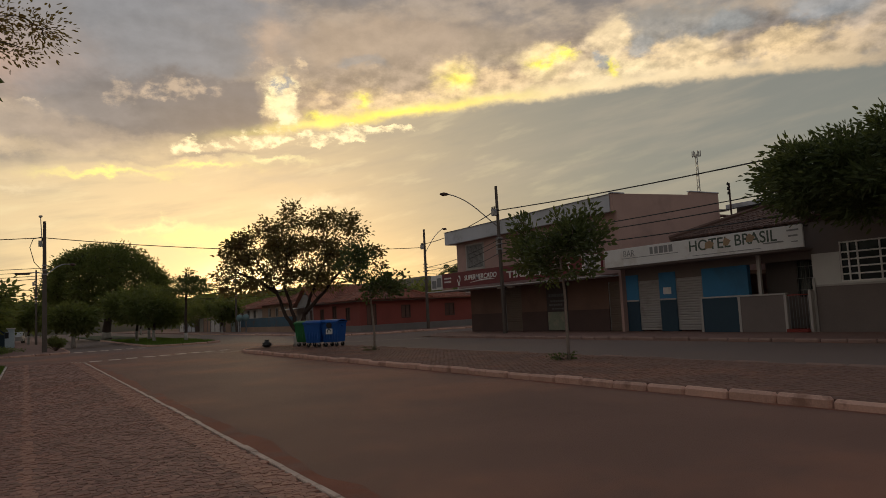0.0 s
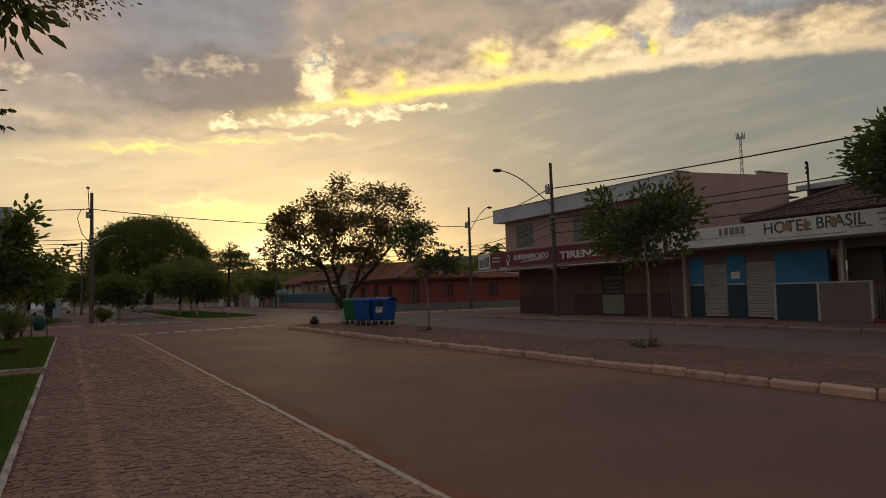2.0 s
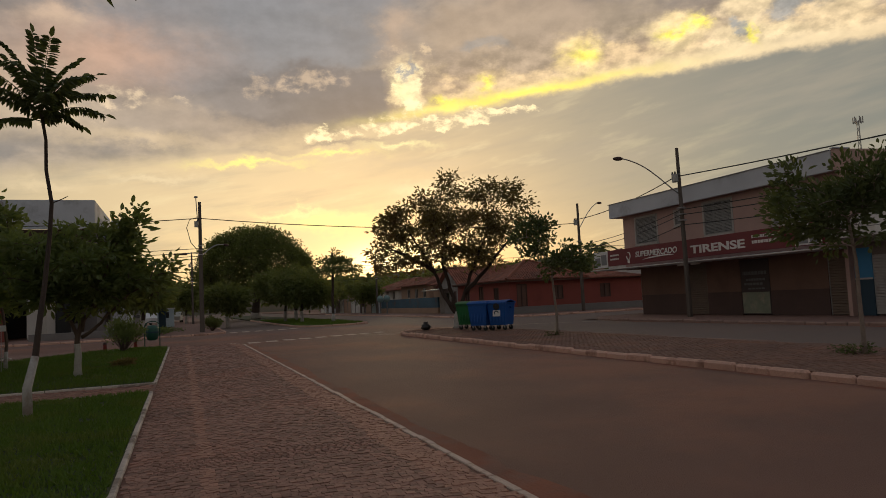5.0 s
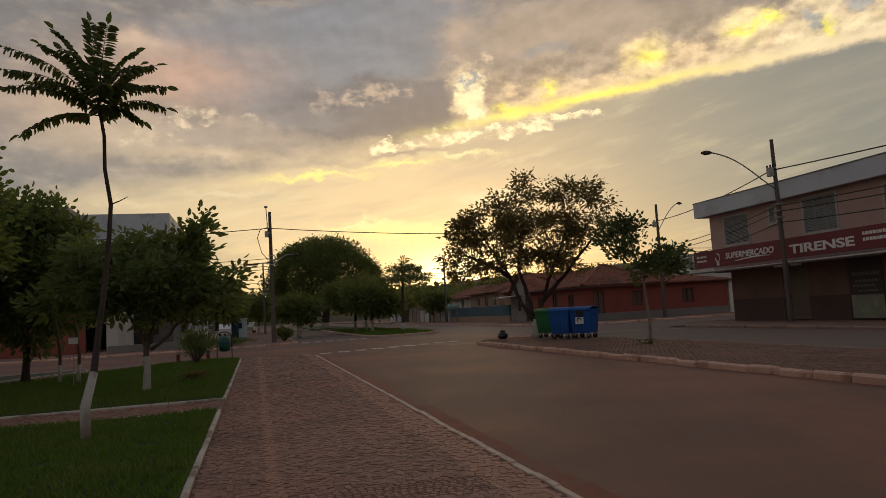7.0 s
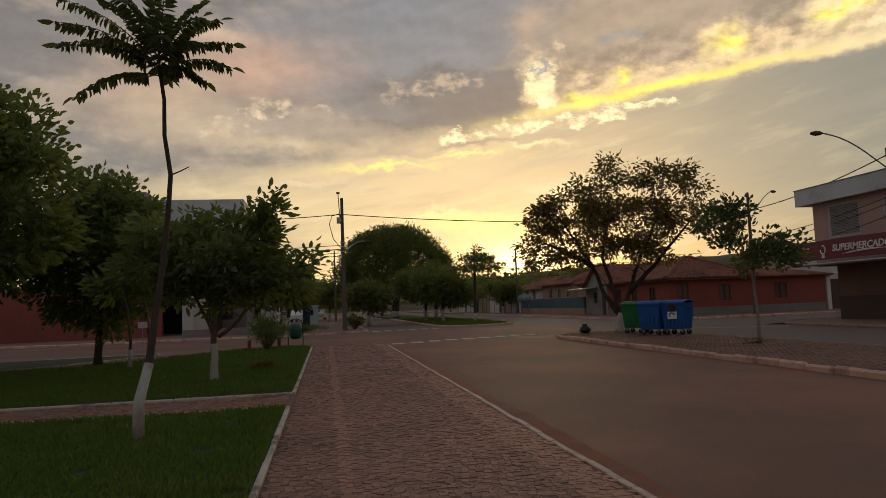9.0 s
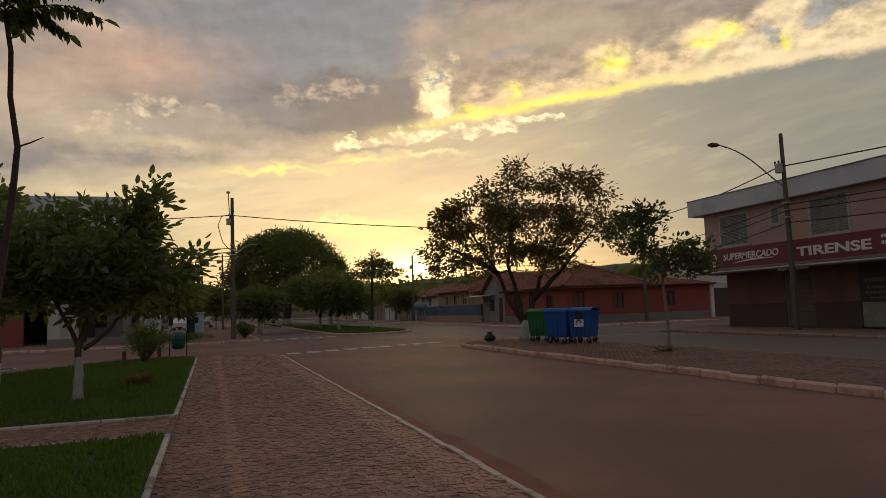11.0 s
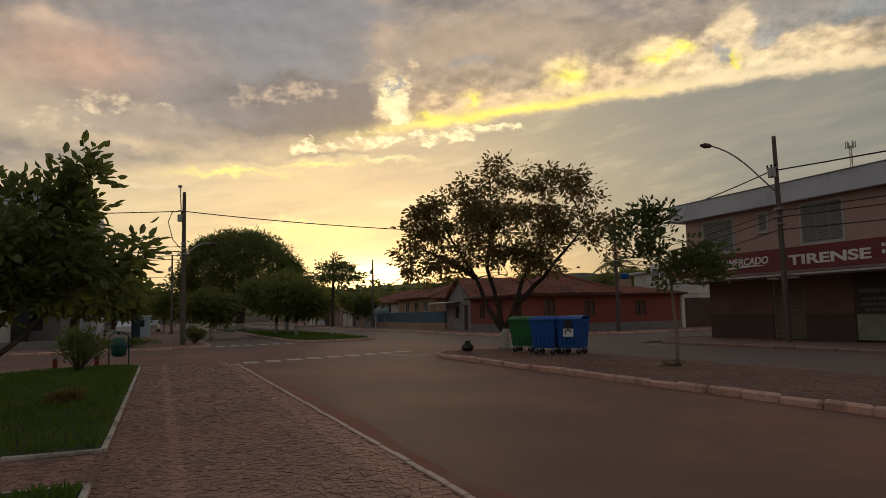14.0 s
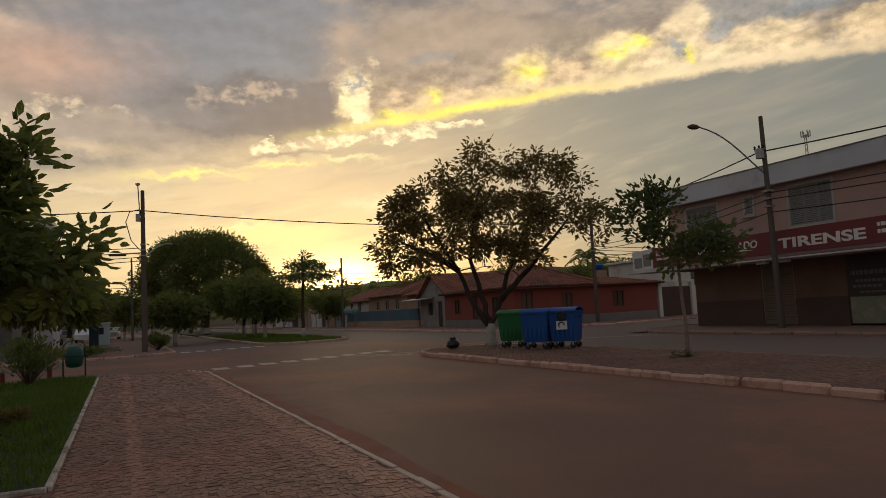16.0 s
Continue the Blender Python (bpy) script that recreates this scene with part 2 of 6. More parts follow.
def leaf_mat(name, colour, other, through_light=0.25):
    m = mat(name, colour, 0.55, 0.2, 0.8, 6.0, 0.0, dirt=other, dirty=0.5, dirt_scale=0.9, each=0.5, spec=0.3)
    t = m.node_tree
    p = t.nodes["Principled BSDF"]
    tr = node(t, "ShaderNodeBsdfTranslucent")
    tr.inputs["Color"].default_value = (colour[0] * 1.6, colour[1] * 1.5, colour[2] * 0.8, 1)
    mix = t.nodes.new("ShaderNodeMixShader")
    mix.inputs[0].default_value = through_light
    out = t.nodes["Material Output"]
    t.links.new(p.outputs[0], mix.inputs[1])
    t.links.new(tr.outputs[0], mix.inputs[2])
    t.links.new(mix.outputs[0], out.inputs[0])
    return m


ASPHALT = mat("asphalt", (0.190, 0.097, 0.070), 0.78, 0.26, 0.35, 90.0, 0.35, spec=0.4, dirt=(0.275, 0.120, 0.074), dirty=0.55, dirt_scale=0.18)
def bare_grey(m, grey):
    """Lets the dust thin out beyond the median and beyond the junction, down to the bare grey asphalt."""
    t = m.node_tree
    Val.tree = t
    p = t.nodes["Principled BSDF"]
    dusty = p.inputs["Base Color"].links[0].from_socket
    spot_at = t.nodes.new("ShaderNodeSeparateXYZ")
    geo = t.nodes.new("ShaderNodeNewGeometry")
    t.links.new(geo.outputs["Position"], spot_at.inputs[0])
    drift = (cloud(geo.outputs["Position"], 0.35, 5.0, 0.6) - 0.5) * 7.0
    x, y = Val(spot_at.outputs[0]), Val(spot_at.outputs[1])
    far = (x + drift * 0.3).step(12.6, 14.6).op("MAXIMUM", (y + drift).step(44.0, 58.0))
    grain_at = cloud(geo.outputs["Position"], 70.0, 3.0) * 0.5 + 0.75
    t.links.new(blend(dusty, blend(grey, vec(grain_at, grain_at, grain_at), 1.0, "MULTIPLY"), far * 0.8), p.inputs["Base Color"])


bare_grey(ASPHALT, (0.165, 0.128, 0.108))
EARTH = mat("red_earth", (0.19, 0.10, 0.065), 0.95, 0.3, 0.3, 25.0, 0.4)
MOSAIC = mat("mosaic_stone", (0.275, 0.145, 0.108), 0.75, 0.3, 0.5, 60.0, 0.3, dirt=(0.33, 0.152, 0.106), dirty=0.45, dirt_scale=0.35, each=0.6)
JOINT = mat("mosaic_joint", (0.185, 0.096, 0.072), 0.95, 0.3, 0.8, 60.0, 0.3)
MOSAIC_PINK = mat("border_mosaic_stone", (0.385, 0.198, 0.138), 0.75, 0.2, 0.5, 60.0, 0.3, dirt=(0.30, 0.15, 0.11), dirty=0.4, dirt_scale=0.5, each=0.3)
BED = mat("median_bed", (0.165, 0.088, 0.062), 0.95, 0.35, 0.9, 50.0, 0.4)
DUST = mat("red_dust", (0.24, 0.085, 0.048), 0.95, 0.35, 1.2, 40.0, 0.3, dirt=(0.21, 0.105, 0.075), dirty=0.6, dirt_scale=1.1)
KERB_DULL = mat("dull_kerb_stone", (0.27, 0.175, 0.14), 0.9, 0.3, 1.5, 40.0, 0.3, each=0.25)
PLAZA = mat("plaza_paving", (0.215, 0.12, 0.092), 0.85, 0.25, 0.5, 50.0, 0.3)
SETT = mat("median_sett", (0.185, 0.10, 0.074), 0.85, 0.25, 0.6, 50.0, 0.3, dirt=(0.25, 0.118, 0.078), dirty=0.5, dirt_scale=0.5, each=0.22)
KERB = mat("kerb_stone", (0.62, 0.38, 0.29), 0.85, 0.3, 1.5, 40.0, 0.3, dirt=(0.22, 0.12, 0.085), dirty=0.45, dirt_scale=1.5, each=0.25)
WHITE_LINE = mat("worn_white_paint", (0.55, 0.42, 0.34), 0.8, 0.3, 2.0, 50.0, 0.2, dirt=(0.30, 0.18, 0.13), dirty=0.4, dirt_scale=3.5)
FADED = mat("faded_road_paint", (0.56, 0.44, 0.36), 0.85, 0.3, 3.0, 50.0, 0.2, dirt=(0.22, 0.13, 0.10), dirty=0.45, dirt_scale=2.5)
EDGING = mat("pale_edging", (0.56, 0.49, 0.43), 0.85, 0.3, 1.2, 40.0, 0.3, dirt=(0.16, 0.115, 0.085), dirty=0.5, dirt_scale=2.2)
SOIL = mat("lawn_soil", (0.035, 0.05, 0.016), 0.95, 0.4, 1.0, 30.0, 0.4)
GRASS = leaf_mat("grass_blade", (0.085, 0.150, 0.026), (0.15, 0.155, 0.042), 0.36)
LEAF_MANGO = leaf_mat("mango_leaf", (0.165, 0.135, 0.06), (0.24, 0.125, 0.065), 0.42)
LEAF_DARK = leaf_mat("dark_leaf", (0.088, 0.116, 0.052), (0.115, 0.135, 0.06), 0.38)
LEAF_MID = leaf_mat("green_leaf", (0.135, 0.178, 0.072), (0.165, 0.185, 0.076), 0.45)
LEAF_FAR = leaf_mat("far_leaf", (0.138, 0.168, 0.064), (0.18, 0.172, 0.072), 0.44)
BARK_PALE = mat("pale_bark", (0.25, 0.20, 0.165), 0.9, 0.35, 5.0, 40.0, 0.5)
BARK = mat("bark", (0.12, 0.085, 0.065), 0.9, 0.35, 5.0, 40.0, 0.6)
BARK_DARK = mat("dark_bark", (0.06, 0.042, 0.034), 0.9, 0.3, 5.0, 40.0, 0.5)
LIME = mat("limewash", (0.44, 0.42, 0.39), 0.9, 0.25, 4.0, 30.0, 0.4, dirt=(0.25, 0.18, 0.14), dirty=0.35, dirt_scale=3.0)
CONCRETE = mat("pole_concrete", (0.115, 0.095, 0.08), 0.9, 0.2, 2.0, 40.0, 0.3)
STEEL = mat("galvanised_steel", (0.34, 0.34, 0.34), 0.45, 0.15, 2.0, 30.0, 0.1, metal=0.7)
CABLE = mat("cable_rubber", (0.02, 0.02, 0.02), 0.6, 0.1, 2.0, 30.0, 0.0)
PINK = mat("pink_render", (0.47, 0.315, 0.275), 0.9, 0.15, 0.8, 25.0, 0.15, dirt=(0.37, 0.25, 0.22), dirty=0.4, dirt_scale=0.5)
# ochre-pink lower render, with the shade under the canopy darkened into its colour
PINK_LOW_SHADED = mat("shaded_ochre_pink_render", (0.165, 0.096, 0.07), 0.9, 0.18, 0.8, 25.0, 0.15, dirt=(0.12, 0.07, 0.055), dirty=0.4)
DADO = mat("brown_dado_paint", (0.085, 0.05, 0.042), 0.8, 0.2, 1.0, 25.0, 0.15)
FASCIA = mat("grey_fascia_paint", (0.55, 0.57, 0.61), 0.8, 0.14, 0.6, 20.0, 0.12, dirt=(0.28, 0.29, 0.30), dirty=0.35, dirt_scale=0.4)
SIGN_RED = mat("red_sign_sheet", (0.183, 0.03, 0.035), 0.55, 0.12, 0.6, 20.0, 0.05)
SIGN_WHITE = mat("white_sign_sheet", (0.74, 0.73, 0.71), 0.6, 0.12, 0.8, 20.0, 0.05, dirt=(0.52, 0.48, 0.43), dirty=0.35, dirt_scale=0.8)
LETTER_WHITE = mat("white_letter", (0.78, 0.75, 0.72), 0.6, 0.06, 2.0, 20.0, 0.0)
LETTER_GREEN = mat("faded_green_letter", (0.072, 0.102, 0.078), 0.7, 0.3, 4.0, 20.0, 0.0)
LETTER_RUST = mat("faded_ochre_letter", (0.36, 0.25, 0.15), 0.8, 0.3, 4.0, 20.0, 0.0)
LETTER_GREY = mat("grey_print", (0.25, 0.25, 0.25), 0.8, 0.2, 4.0, 20.0, 0.0)
SHUTTER = mat("shutter_steel", (0.42, 0.40, 0.39), 0.55, 0.12, 1.0, 30.0, 0.1, metal=0.25, dirt=(0.22, 0.17, 0.14), dirty=0.35)
SHUTTER_DARK = mat("brown_shutter_steel", (0.17, 0.125, 0.095), 0.6, 0.12, 1.0, 30.0, 0.1)
POSTER_PRINT = mat("faded_poster_print", (0.13, 0.135, 0.13), 0.8, 0.25, 4.0, 20.0, 0.0)
LOUVRE = mat("grey_louvre_paint", (0.27, 0.27, 0.26), 0.7, 0.15, 2.0, 20.0, 0.05)
WIN_FRAME = mat("window_frame_paint", (0.45, 0.42, 0.39), 0.6, 0.1, 2.0, 20.0, 0.0)
BLUE_LIGHT = mat("light_blue_paint", (0.05, 0.22, 0.42), 0.75, 0.15, 1.0, 25.0, 0.12, dirt=(0.05, 0.16, 0.28), dirty=0.4)
BLUE_DARK = mat("dark_blue_paint", (0.02, 0.052, 0.08), 0.7, 0.15, 1.0, 25.0, 0.12)
GREY_WALL = mat("grey_brown_render", (0.20, 0.165, 0.15), 0.9, 0.2, 0.8, 25.0, 0.2)
WHITE_WALL = mat("white_wall_paint", (0.62, 0.60, 0.56), 0.85, 0.14, 0.7, 25.0, 0.12, dirt=(0.42, 0.37, 0.32), dirty=0.35, dirt_scale=0.5)
DARK_HOLE = mat("dark_interior", (0.02, 0.018, 0.017), 0.9, 0.2, 1.0, 20.0, 0.0)
TILE = mat("clay_roof_tile", (0.26, 0.095, 0.06), 0.85, 0.25, 0.8, 20.0, 0.3, dirt=(0.12, 0.06, 0.045), dirty=0.45, dirt_scale=0.5, each=0.4)
TILE_DARK = mat("weathered_roof_tile", (0.12, 0.07, 0.055), 0.9, 0.25, 0.8, 20.0, 0.3, each=0.5)
RED_WALL = mat("red_wall_paint", (0.25, 0.066, 0.052), 0.85, 0.15, 0.6, 25.0, 0.15, dirt=(0.21, 0.055, 0.043), dirty=0.4, dirt_scale=0.4)
PLINTH = mat("grey_plinth", (0.20, 0.19, 0.185), 0.9, 0.2, 1.0, 25.0, 0.2)
MURAL = mat("blue_mural_wall", (0.07, 0.14, 0.19), 0.85, 0.25, 0.4, 20.0, 0.15, dirt=(0.16, 0.10, 0.065), dirty=0.35, dirt_scale=0.6)
TAN_WALL = mat("tan_house_render", (0.40, 0.27, 0.19), 0.9, 0.2, 0.5, 20.0, 0.15)
GLASS = mat("dark_window_glass", (0.03, 0.035, 0.04), 0.12, 0.1, 1.0, 5.0, 0.0, spec=0.6)
BIN_BLUE = mat("blue_bin_plastic", (0.006, 0.085, 0.34), 0.5, 0.12, 2.0, 30.0, 0.06)
BIN_GREEN = mat("green_bin_plastic", (0.014, 0.15, 0.042), 0.5, 0.15, 2.0, 30.0, 0.06)
BIN_TEAL = mat("teal_bin_plastic", (0.012, 0.085, 0.06), 0.45, 0.15, 2.0, 30.0, 0.05)
RUBBER = mat("black_rubber", (0.02, 0.02, 0.02), 0.7, 0.2, 4.0, 30.0, 0.1)
BAG = mat("black_bag_plastic", (0.015, 0.014, 0.014), 0.35, 0.2, 6.0, 30.0, 0.3)
RED_PAINT = mat("red_post_paint", (0.22, 0.025, 0.018), 0.6, 0.15, 4.0, 30.0, 0.05)
GLOBE = mat("dull_teal_paint", (0.16, 0.25, 0.25), 0.7, 0.15, 2.0, 20.0, 0.05)
GUTTER = mat("pale_gutter_paint", (0.52, 0.50, 0.47), 0.6, 0.15, 1.5, 20.0, 0.05, dirt=(0.3, 0.26, 0.22), dirty=0.35)
GREY_WASH = mat("dull_grey_wash", (0.30, 0.285, 0.27), 0.9, 0.2, 0.7, 25.0, 0.15, dirt=(0.20, 0.17, 0.15), dirty=0.4, dirt_scale=0.6)
KIOSK = mat("pale_blue_panel", (0.40, 0.50, 0.54), 0.7, 0.12, 1.0, 20.0, 0.05)
CAR_WHITE = mat("white_car_paint", (0.7, 0.7, 0.7), 0.3, 0.05, 1.0, 10.0, 0.0)
HILL = mat("far_wooded_hill", (0.06, 0.055, 0.028), 0.95, 0.35, 0.02, 0.2, 0.0, dirt=(0.12, 0.07, 0.035), dirty=0.4, dirt_scale=0.01)
POSTER = mat("green_poster_print", (0.20, 0.22, 0.16), 0.6, 0.3, 1.5, 6.0, 0.0, dirt=(0.30, 0.27, 0.2), dirty=0.5, dirt_scale=2.0)
POSTER_DARK = mat("dark_poster_print", (0.05, 0.035, 0.035), 0.6, 0.2, 1.5, 6.0, 0.0)


# ---------------------------------------------------------------- mesh tools
class Shape:
    """Collects vertices and faces, then becomes one mesh."""

    def __init__(self):
        self.v, self.f = [], []

    def add(self, verts, faces):
        n = len(self.v)
        self.v += [tuple(p) for p in verts]
        self.f += [tuple(i + n for i in face) for face in faces]
        return self

    def box(self, lo, hi, b=0.012, turn=None):
        lo, hi = np.array(lo, float), np.array(hi, float)
        lo, hi = np.minimum(lo, hi), np.maximum(lo, hi)
        mid, half = (lo + hi) / 2, (hi - lo) / 2
        b = min(b, half.min() * 0.6)
        verts, faces = [], []
        signs = [(x, y, z) for x in (-1, 1) for y in (-1, 1) for z in (-1, 1)]
        at = {s: k for k, s in enumerate(signs)}
        for s in signs:
            for a in range(3):
                h = half - b
                h[a] = half[a]
                verts.append(h * s)
        for a in range(3):
            o1, o2 = [k for k in range(3) if k != a]
            for sa in (-1, 1):
                ring = []
                for s1, s2 in ((-1, -1), (1, -1), (1, 1), (-1, 1)):
                    s = [0, 0, 0]
                    s[a], s[o1], s[o2] = sa, s1, s2
                    ring.append(at[tuple(s)] * 3 + a)
                faces.append(ring)
            for s1 in (-1, 1):
                for s2 in (-1, 1):
                    lo_s, hi_s = [0, 0, 0], [0, 0, 0]
                    lo_s[a], hi_s[a] = -1, 1
                    lo_s[o1] = hi_s[o1] = s1
                    lo_s[o2] = hi_s[o2] = s2
                    p, q = at[tuple(lo_s)] * 3, at[tuple(hi_s)] * 3
                    faces.append([p + o1, q + o1, q + o2, p + o2])
        for s in signs:
            faces.append([at[s] * 3, at[s] * 3 + 1, at[s] * 3 + 2])
        verts = np.array(verts)
        done = []
        for face in faces:
            c = verts[face]
            out = np.cross(c[1] - c[0], c[2] - c[0]) @ c.mean(0)
            done.append(face if out > 0 else face[::-1])
        if turn is not None:
            verts = verts @ np.array(Euler([radians(k) for k in turn]).to_matrix()).T
        return self.add(verts + mid, done)

    def tube(self, pts, radii, sides=8, caps=True):
        pts = [Vector(p) for p in pts]
        if not hasattr(radii, "__len__"):
            radii = [radii] * len(pts)
        verts, faces = [], []
        side = None
        for k, p in enumerate(pts):
            d = (pts[min(k + 1, len(pts) - 1)] - pts[max(k - 1, 0)]).normalized()
            if side is None:
                side = d.orthogonal().normalized()
            side = (side - d * side.dot(d)).normalized()
            up = d.cross(side)
            for j in range(sides):
                a = 2 * math.pi * j / sides
                verts.append(p + (side * math.cos(a) + up * math.sin(a)) * radii[k])
        for k in range(len(pts) - 1):
            for j in range(sides):
                n = (j + 1) % sides
                faces.append((k * sides + j, k * sides + n, (k + 1) * sides + n, (k + 1) * sides + j))
        if caps:
            faces.append(tuple(range(sides))[::-1])
            faces.append(tuple(range((len(pts) - 1) * sides, len(pts) * sides)))
        return self.add(verts, faces)

    def lathe(self, rows, at=(0, 0, 0), sides=14, axis="z"):
        """rows of radius and height along the axis."""
        verts, faces = [], []
        for r, h in rows:
            for j in range(sides):
                a = 2 * math.pi * j / sides
                c, s = r * math.cos(a), r * math.sin(a)
                p = {"z": (c, s, h), "y": (s, h, c), "x": (h, c, s)}[axis]
                verts.append((p[0] + at[0], p[1] + at[1], p[2] + at[2]))
        for k in range(len(rows) - 1):
            for j in range(sides):
                n = (j + 1) % sides
                faces.append((k * sides + j, k * sides + n, (k + 1) * sides + n, (k + 1) * sides + j))
        faces.append(tuple(range(sides))[::-1])
        faces.append(tuple(range((len(rows) - 1) * sides, len(rows) * sides)))
        return self.add(verts, faces)

    def prism(self, outline, z0, z1):
        """An upright slab over an outline that runs anticlockwise."""
        n = len(outline)
        verts = [(x, y, z0) for x, y in outline] + [(x, y, z1) for x, y in outline]
        faces = [tuple(range(n, 2 * n)), tuple(range(n))[::-1]]
        faces += [(k, (k + 1) % n, n + (k + 1) % n, n + k) for k in range(n)]
        return self.add(verts, faces)

    def mesh(self, name, material, smooth=False):
        me = bpy.data.meshes.new(name)
        me.from_pydata(self.v, [], self.f)
        me.materials.append(material)
        if smooth:
            me.polygons.foreach_set("use_smooth", [True] * len(me.polygons))
        me.update()
        return me


def thing(name, label, category, at=(0, 0, 0), group="", kind="", rz=0.0):
    ob = new(name)
    ob.empty_display_size = 0.2
    ob.matrix_world = pose(*at, 0, 0, rz)
    return tagged(ob, label, category, group, kind)


def part(name, shape, material, parent, label="", smooth=False, kind=""):
    """Links a shape as one mesh under a thing or a part; its numbers are in the thing's own frame."""
    ob = new(name, shape.mesh(name, material, smooth))
    ob.parent = parent
    return tagged(ob, label, kind=kind)


def solid(name, shape, material, label, category, kind="", smooth=False, group=""):
    return tagged(new(name, shape.mesh(name, material, smooth)), label, category, group, kind)


def letters(name, text, size, material, parent, at, squeeze=1.0, slant=0.0, deep=0.012, bold=0.0):
    """Raised letters on a face that looks towards -x and reads along -y."""
    cu = bpy.data.curves.new(name, "FONT")
    cu.body, cu.size, cu.extrude, cu.offset, cu.shear = text, size, deep, bold, slant
    tmp = bpy.data.objects.new(name, cu)
    scene.collection.objects.link(tmp)
    bpy.context.view_layer.update()
    me = bpy.data.meshes.new_from_object(tmp.evaluated_get(bpy.context.evaluated_depsgraph_get()))
    bpy.data.objects.remove(tmp)
    bpy.data.curves.remove(cu)
    turn = Matrix(((0, 0, -1, 0), (-1, 0, 0, 0), (0, 1, 0, 0), (0, 0, 0, 1)))
    me.transform(Matrix.Translation(at) @ turn @ Matrix.Diagonal((squeeze, 1, 1, 1)))
    me.materials.clear()
    me.materials.append(material)
    ob = new(name, me)
    ob.parent = parent
    return ob


rng = random.Random(7)


def jig(a):
    return rng.uniform(-a, a)
# ---------------------------------------------------------------- ground
def sheet(rects, z):
    s = Shape()
    for x0, y0, x1, y1 in rects:
        s.add([(x0, y0, z), (x1, y0, z), (x1, y1, z), (x0, y1, z)], [(0, 1, 2, 3)])
    return s


solid("ground", sheet([(-1500, -1500, 1500, 1500)], -0.05), EARTH, "dry reddish earth under the whole town", "ground", "structure")
solid("road", sheet([(-0.6, -60, 20.6, 39.5), (-60, 38.4, -0.6, 39.5), (-60, 39.5, 90, 53.5), (-2, 53.5, 20.6, 400)], 0.0), ASPHALT,
      "dusty reddish-brown asphalt of a wide avenue and side street", "road", "structure")


def arc(cx, cy, r, a0, a1, n=7):
    return [(cx + r * math.cos(radians(a0 + (a1 - a0) * k / n)), cy + r * math.sin(radians(a0 + (a1 - a0) * k / n))) for k in range(n + 1)]


# pavement bed with the mosaic stones on it, and its flush white edge
pavement = solid("pavement", Shape().prism([(-0.6, -14), (2.28, -14), (2.28, 36.4), (1.85, 38.6), (-0.6, 39.0)], -0.04, 0.012), JOINT,
                 "reddish stone mosaic pavement bedded in dark earth", "pavement", "structure")
edge_line = Shape()
y = -14.0
while y < 36.2:
    edge_line.box((2.315 + jig(0.008), y + 0.006, -0.03), (2.39 + jig(0.008), y + 0.485, 0.022 + jig(0.006)), 0.008)
    y += 0.5
for k in range(4):
    edge_line.box((2.26 - 0.13 * k, 36.2 + 0.45 * k, -0.03), (2.35 - 0.13 * k, 36.63 + 0.45 * k, 0.02), 0.008)
solid("pavement_edge", edge_line, WHITE_LINE, "worn white painted stone strip along the pavement", "trim", "structure")

# plaza with two lawns
solid("plaza", Shape().prism([(-32, -14), (-0.602, -14), (-0.602, 39.4), (-32, 40.2)], -0.04, 0.006), PLAZA,
      "brownish stone paving of the small square", "pavement", "structure")
LAWNS = [
    [(-12.0, 4.0), (-0.63, 4.0), (-0.63, 19.78), (-12.0, 19.78)],
    [(-14.0, 21.66), (-0.63, 21.66), (-0.63, 37.2), (-1.0, 38.4), (-1.7, 38.7), (-3.8, 37.2), (-7.6, 31.6), (-14.0, 29.6)],
    [(-18.0, 30.8), (-9.2, 32.2), (-6.2, 36.4), (-6.5, 37.2), (-10.4, 36.8), (-18.0, 36.0)],
]
for n, ring in enumerate(LAWNS):
    solid("lawn", Shape().prism(ring, 0.0, 0.05), SOIL, "dark soil bed under short green grass", "lawn", "structure")
    rim = Shape()
    for k, (x0, y0) in enumerate(ring):
        x1, y1 = ring[(k + 1) % len(ring)]
        long = math.hypot(x1 - x0, y1 - y0)
        m = max(1, round(long / 1.0))
        for j in range(m):
            a, b = j / m, (j + 1) / m - 0.008 / long
            mx, my, half = x0 + (x1 - x0) * (a + b) / 2, y0 + (y1 - y0) * (a + b) / 2, (b - a) * long / 2
            rim.box((mx - half, my - 0.032, 0.0), (mx + half, my + 0.032, 0.06 + jig(0.008)), 0.012)
            got = np.array(rim.v[-24:]) - (mx, my, 0)
            c, s = (x1 - x0) / long, (y1 - y0) / long
            rim.v[-24:] = [(mx + p[0] * c - p[1] * s, my + p[0] * s + p[1] * c, p[2]) for p in got]
    solid("lawn_edging", rim, EDGING, "pale concrete edging round the lawn", "edging", "structure")


def inside(x, y, ring):
    hit = False
    for k, (x0, y0) in enumerate(ring):
        x1, y1 = ring[k - 1]
        if (y0 > y) != (y1 > y) and x < (x1 - x0) * (y - y0) / (y1 - y0) + x0:
            hit = not hit
    return hit


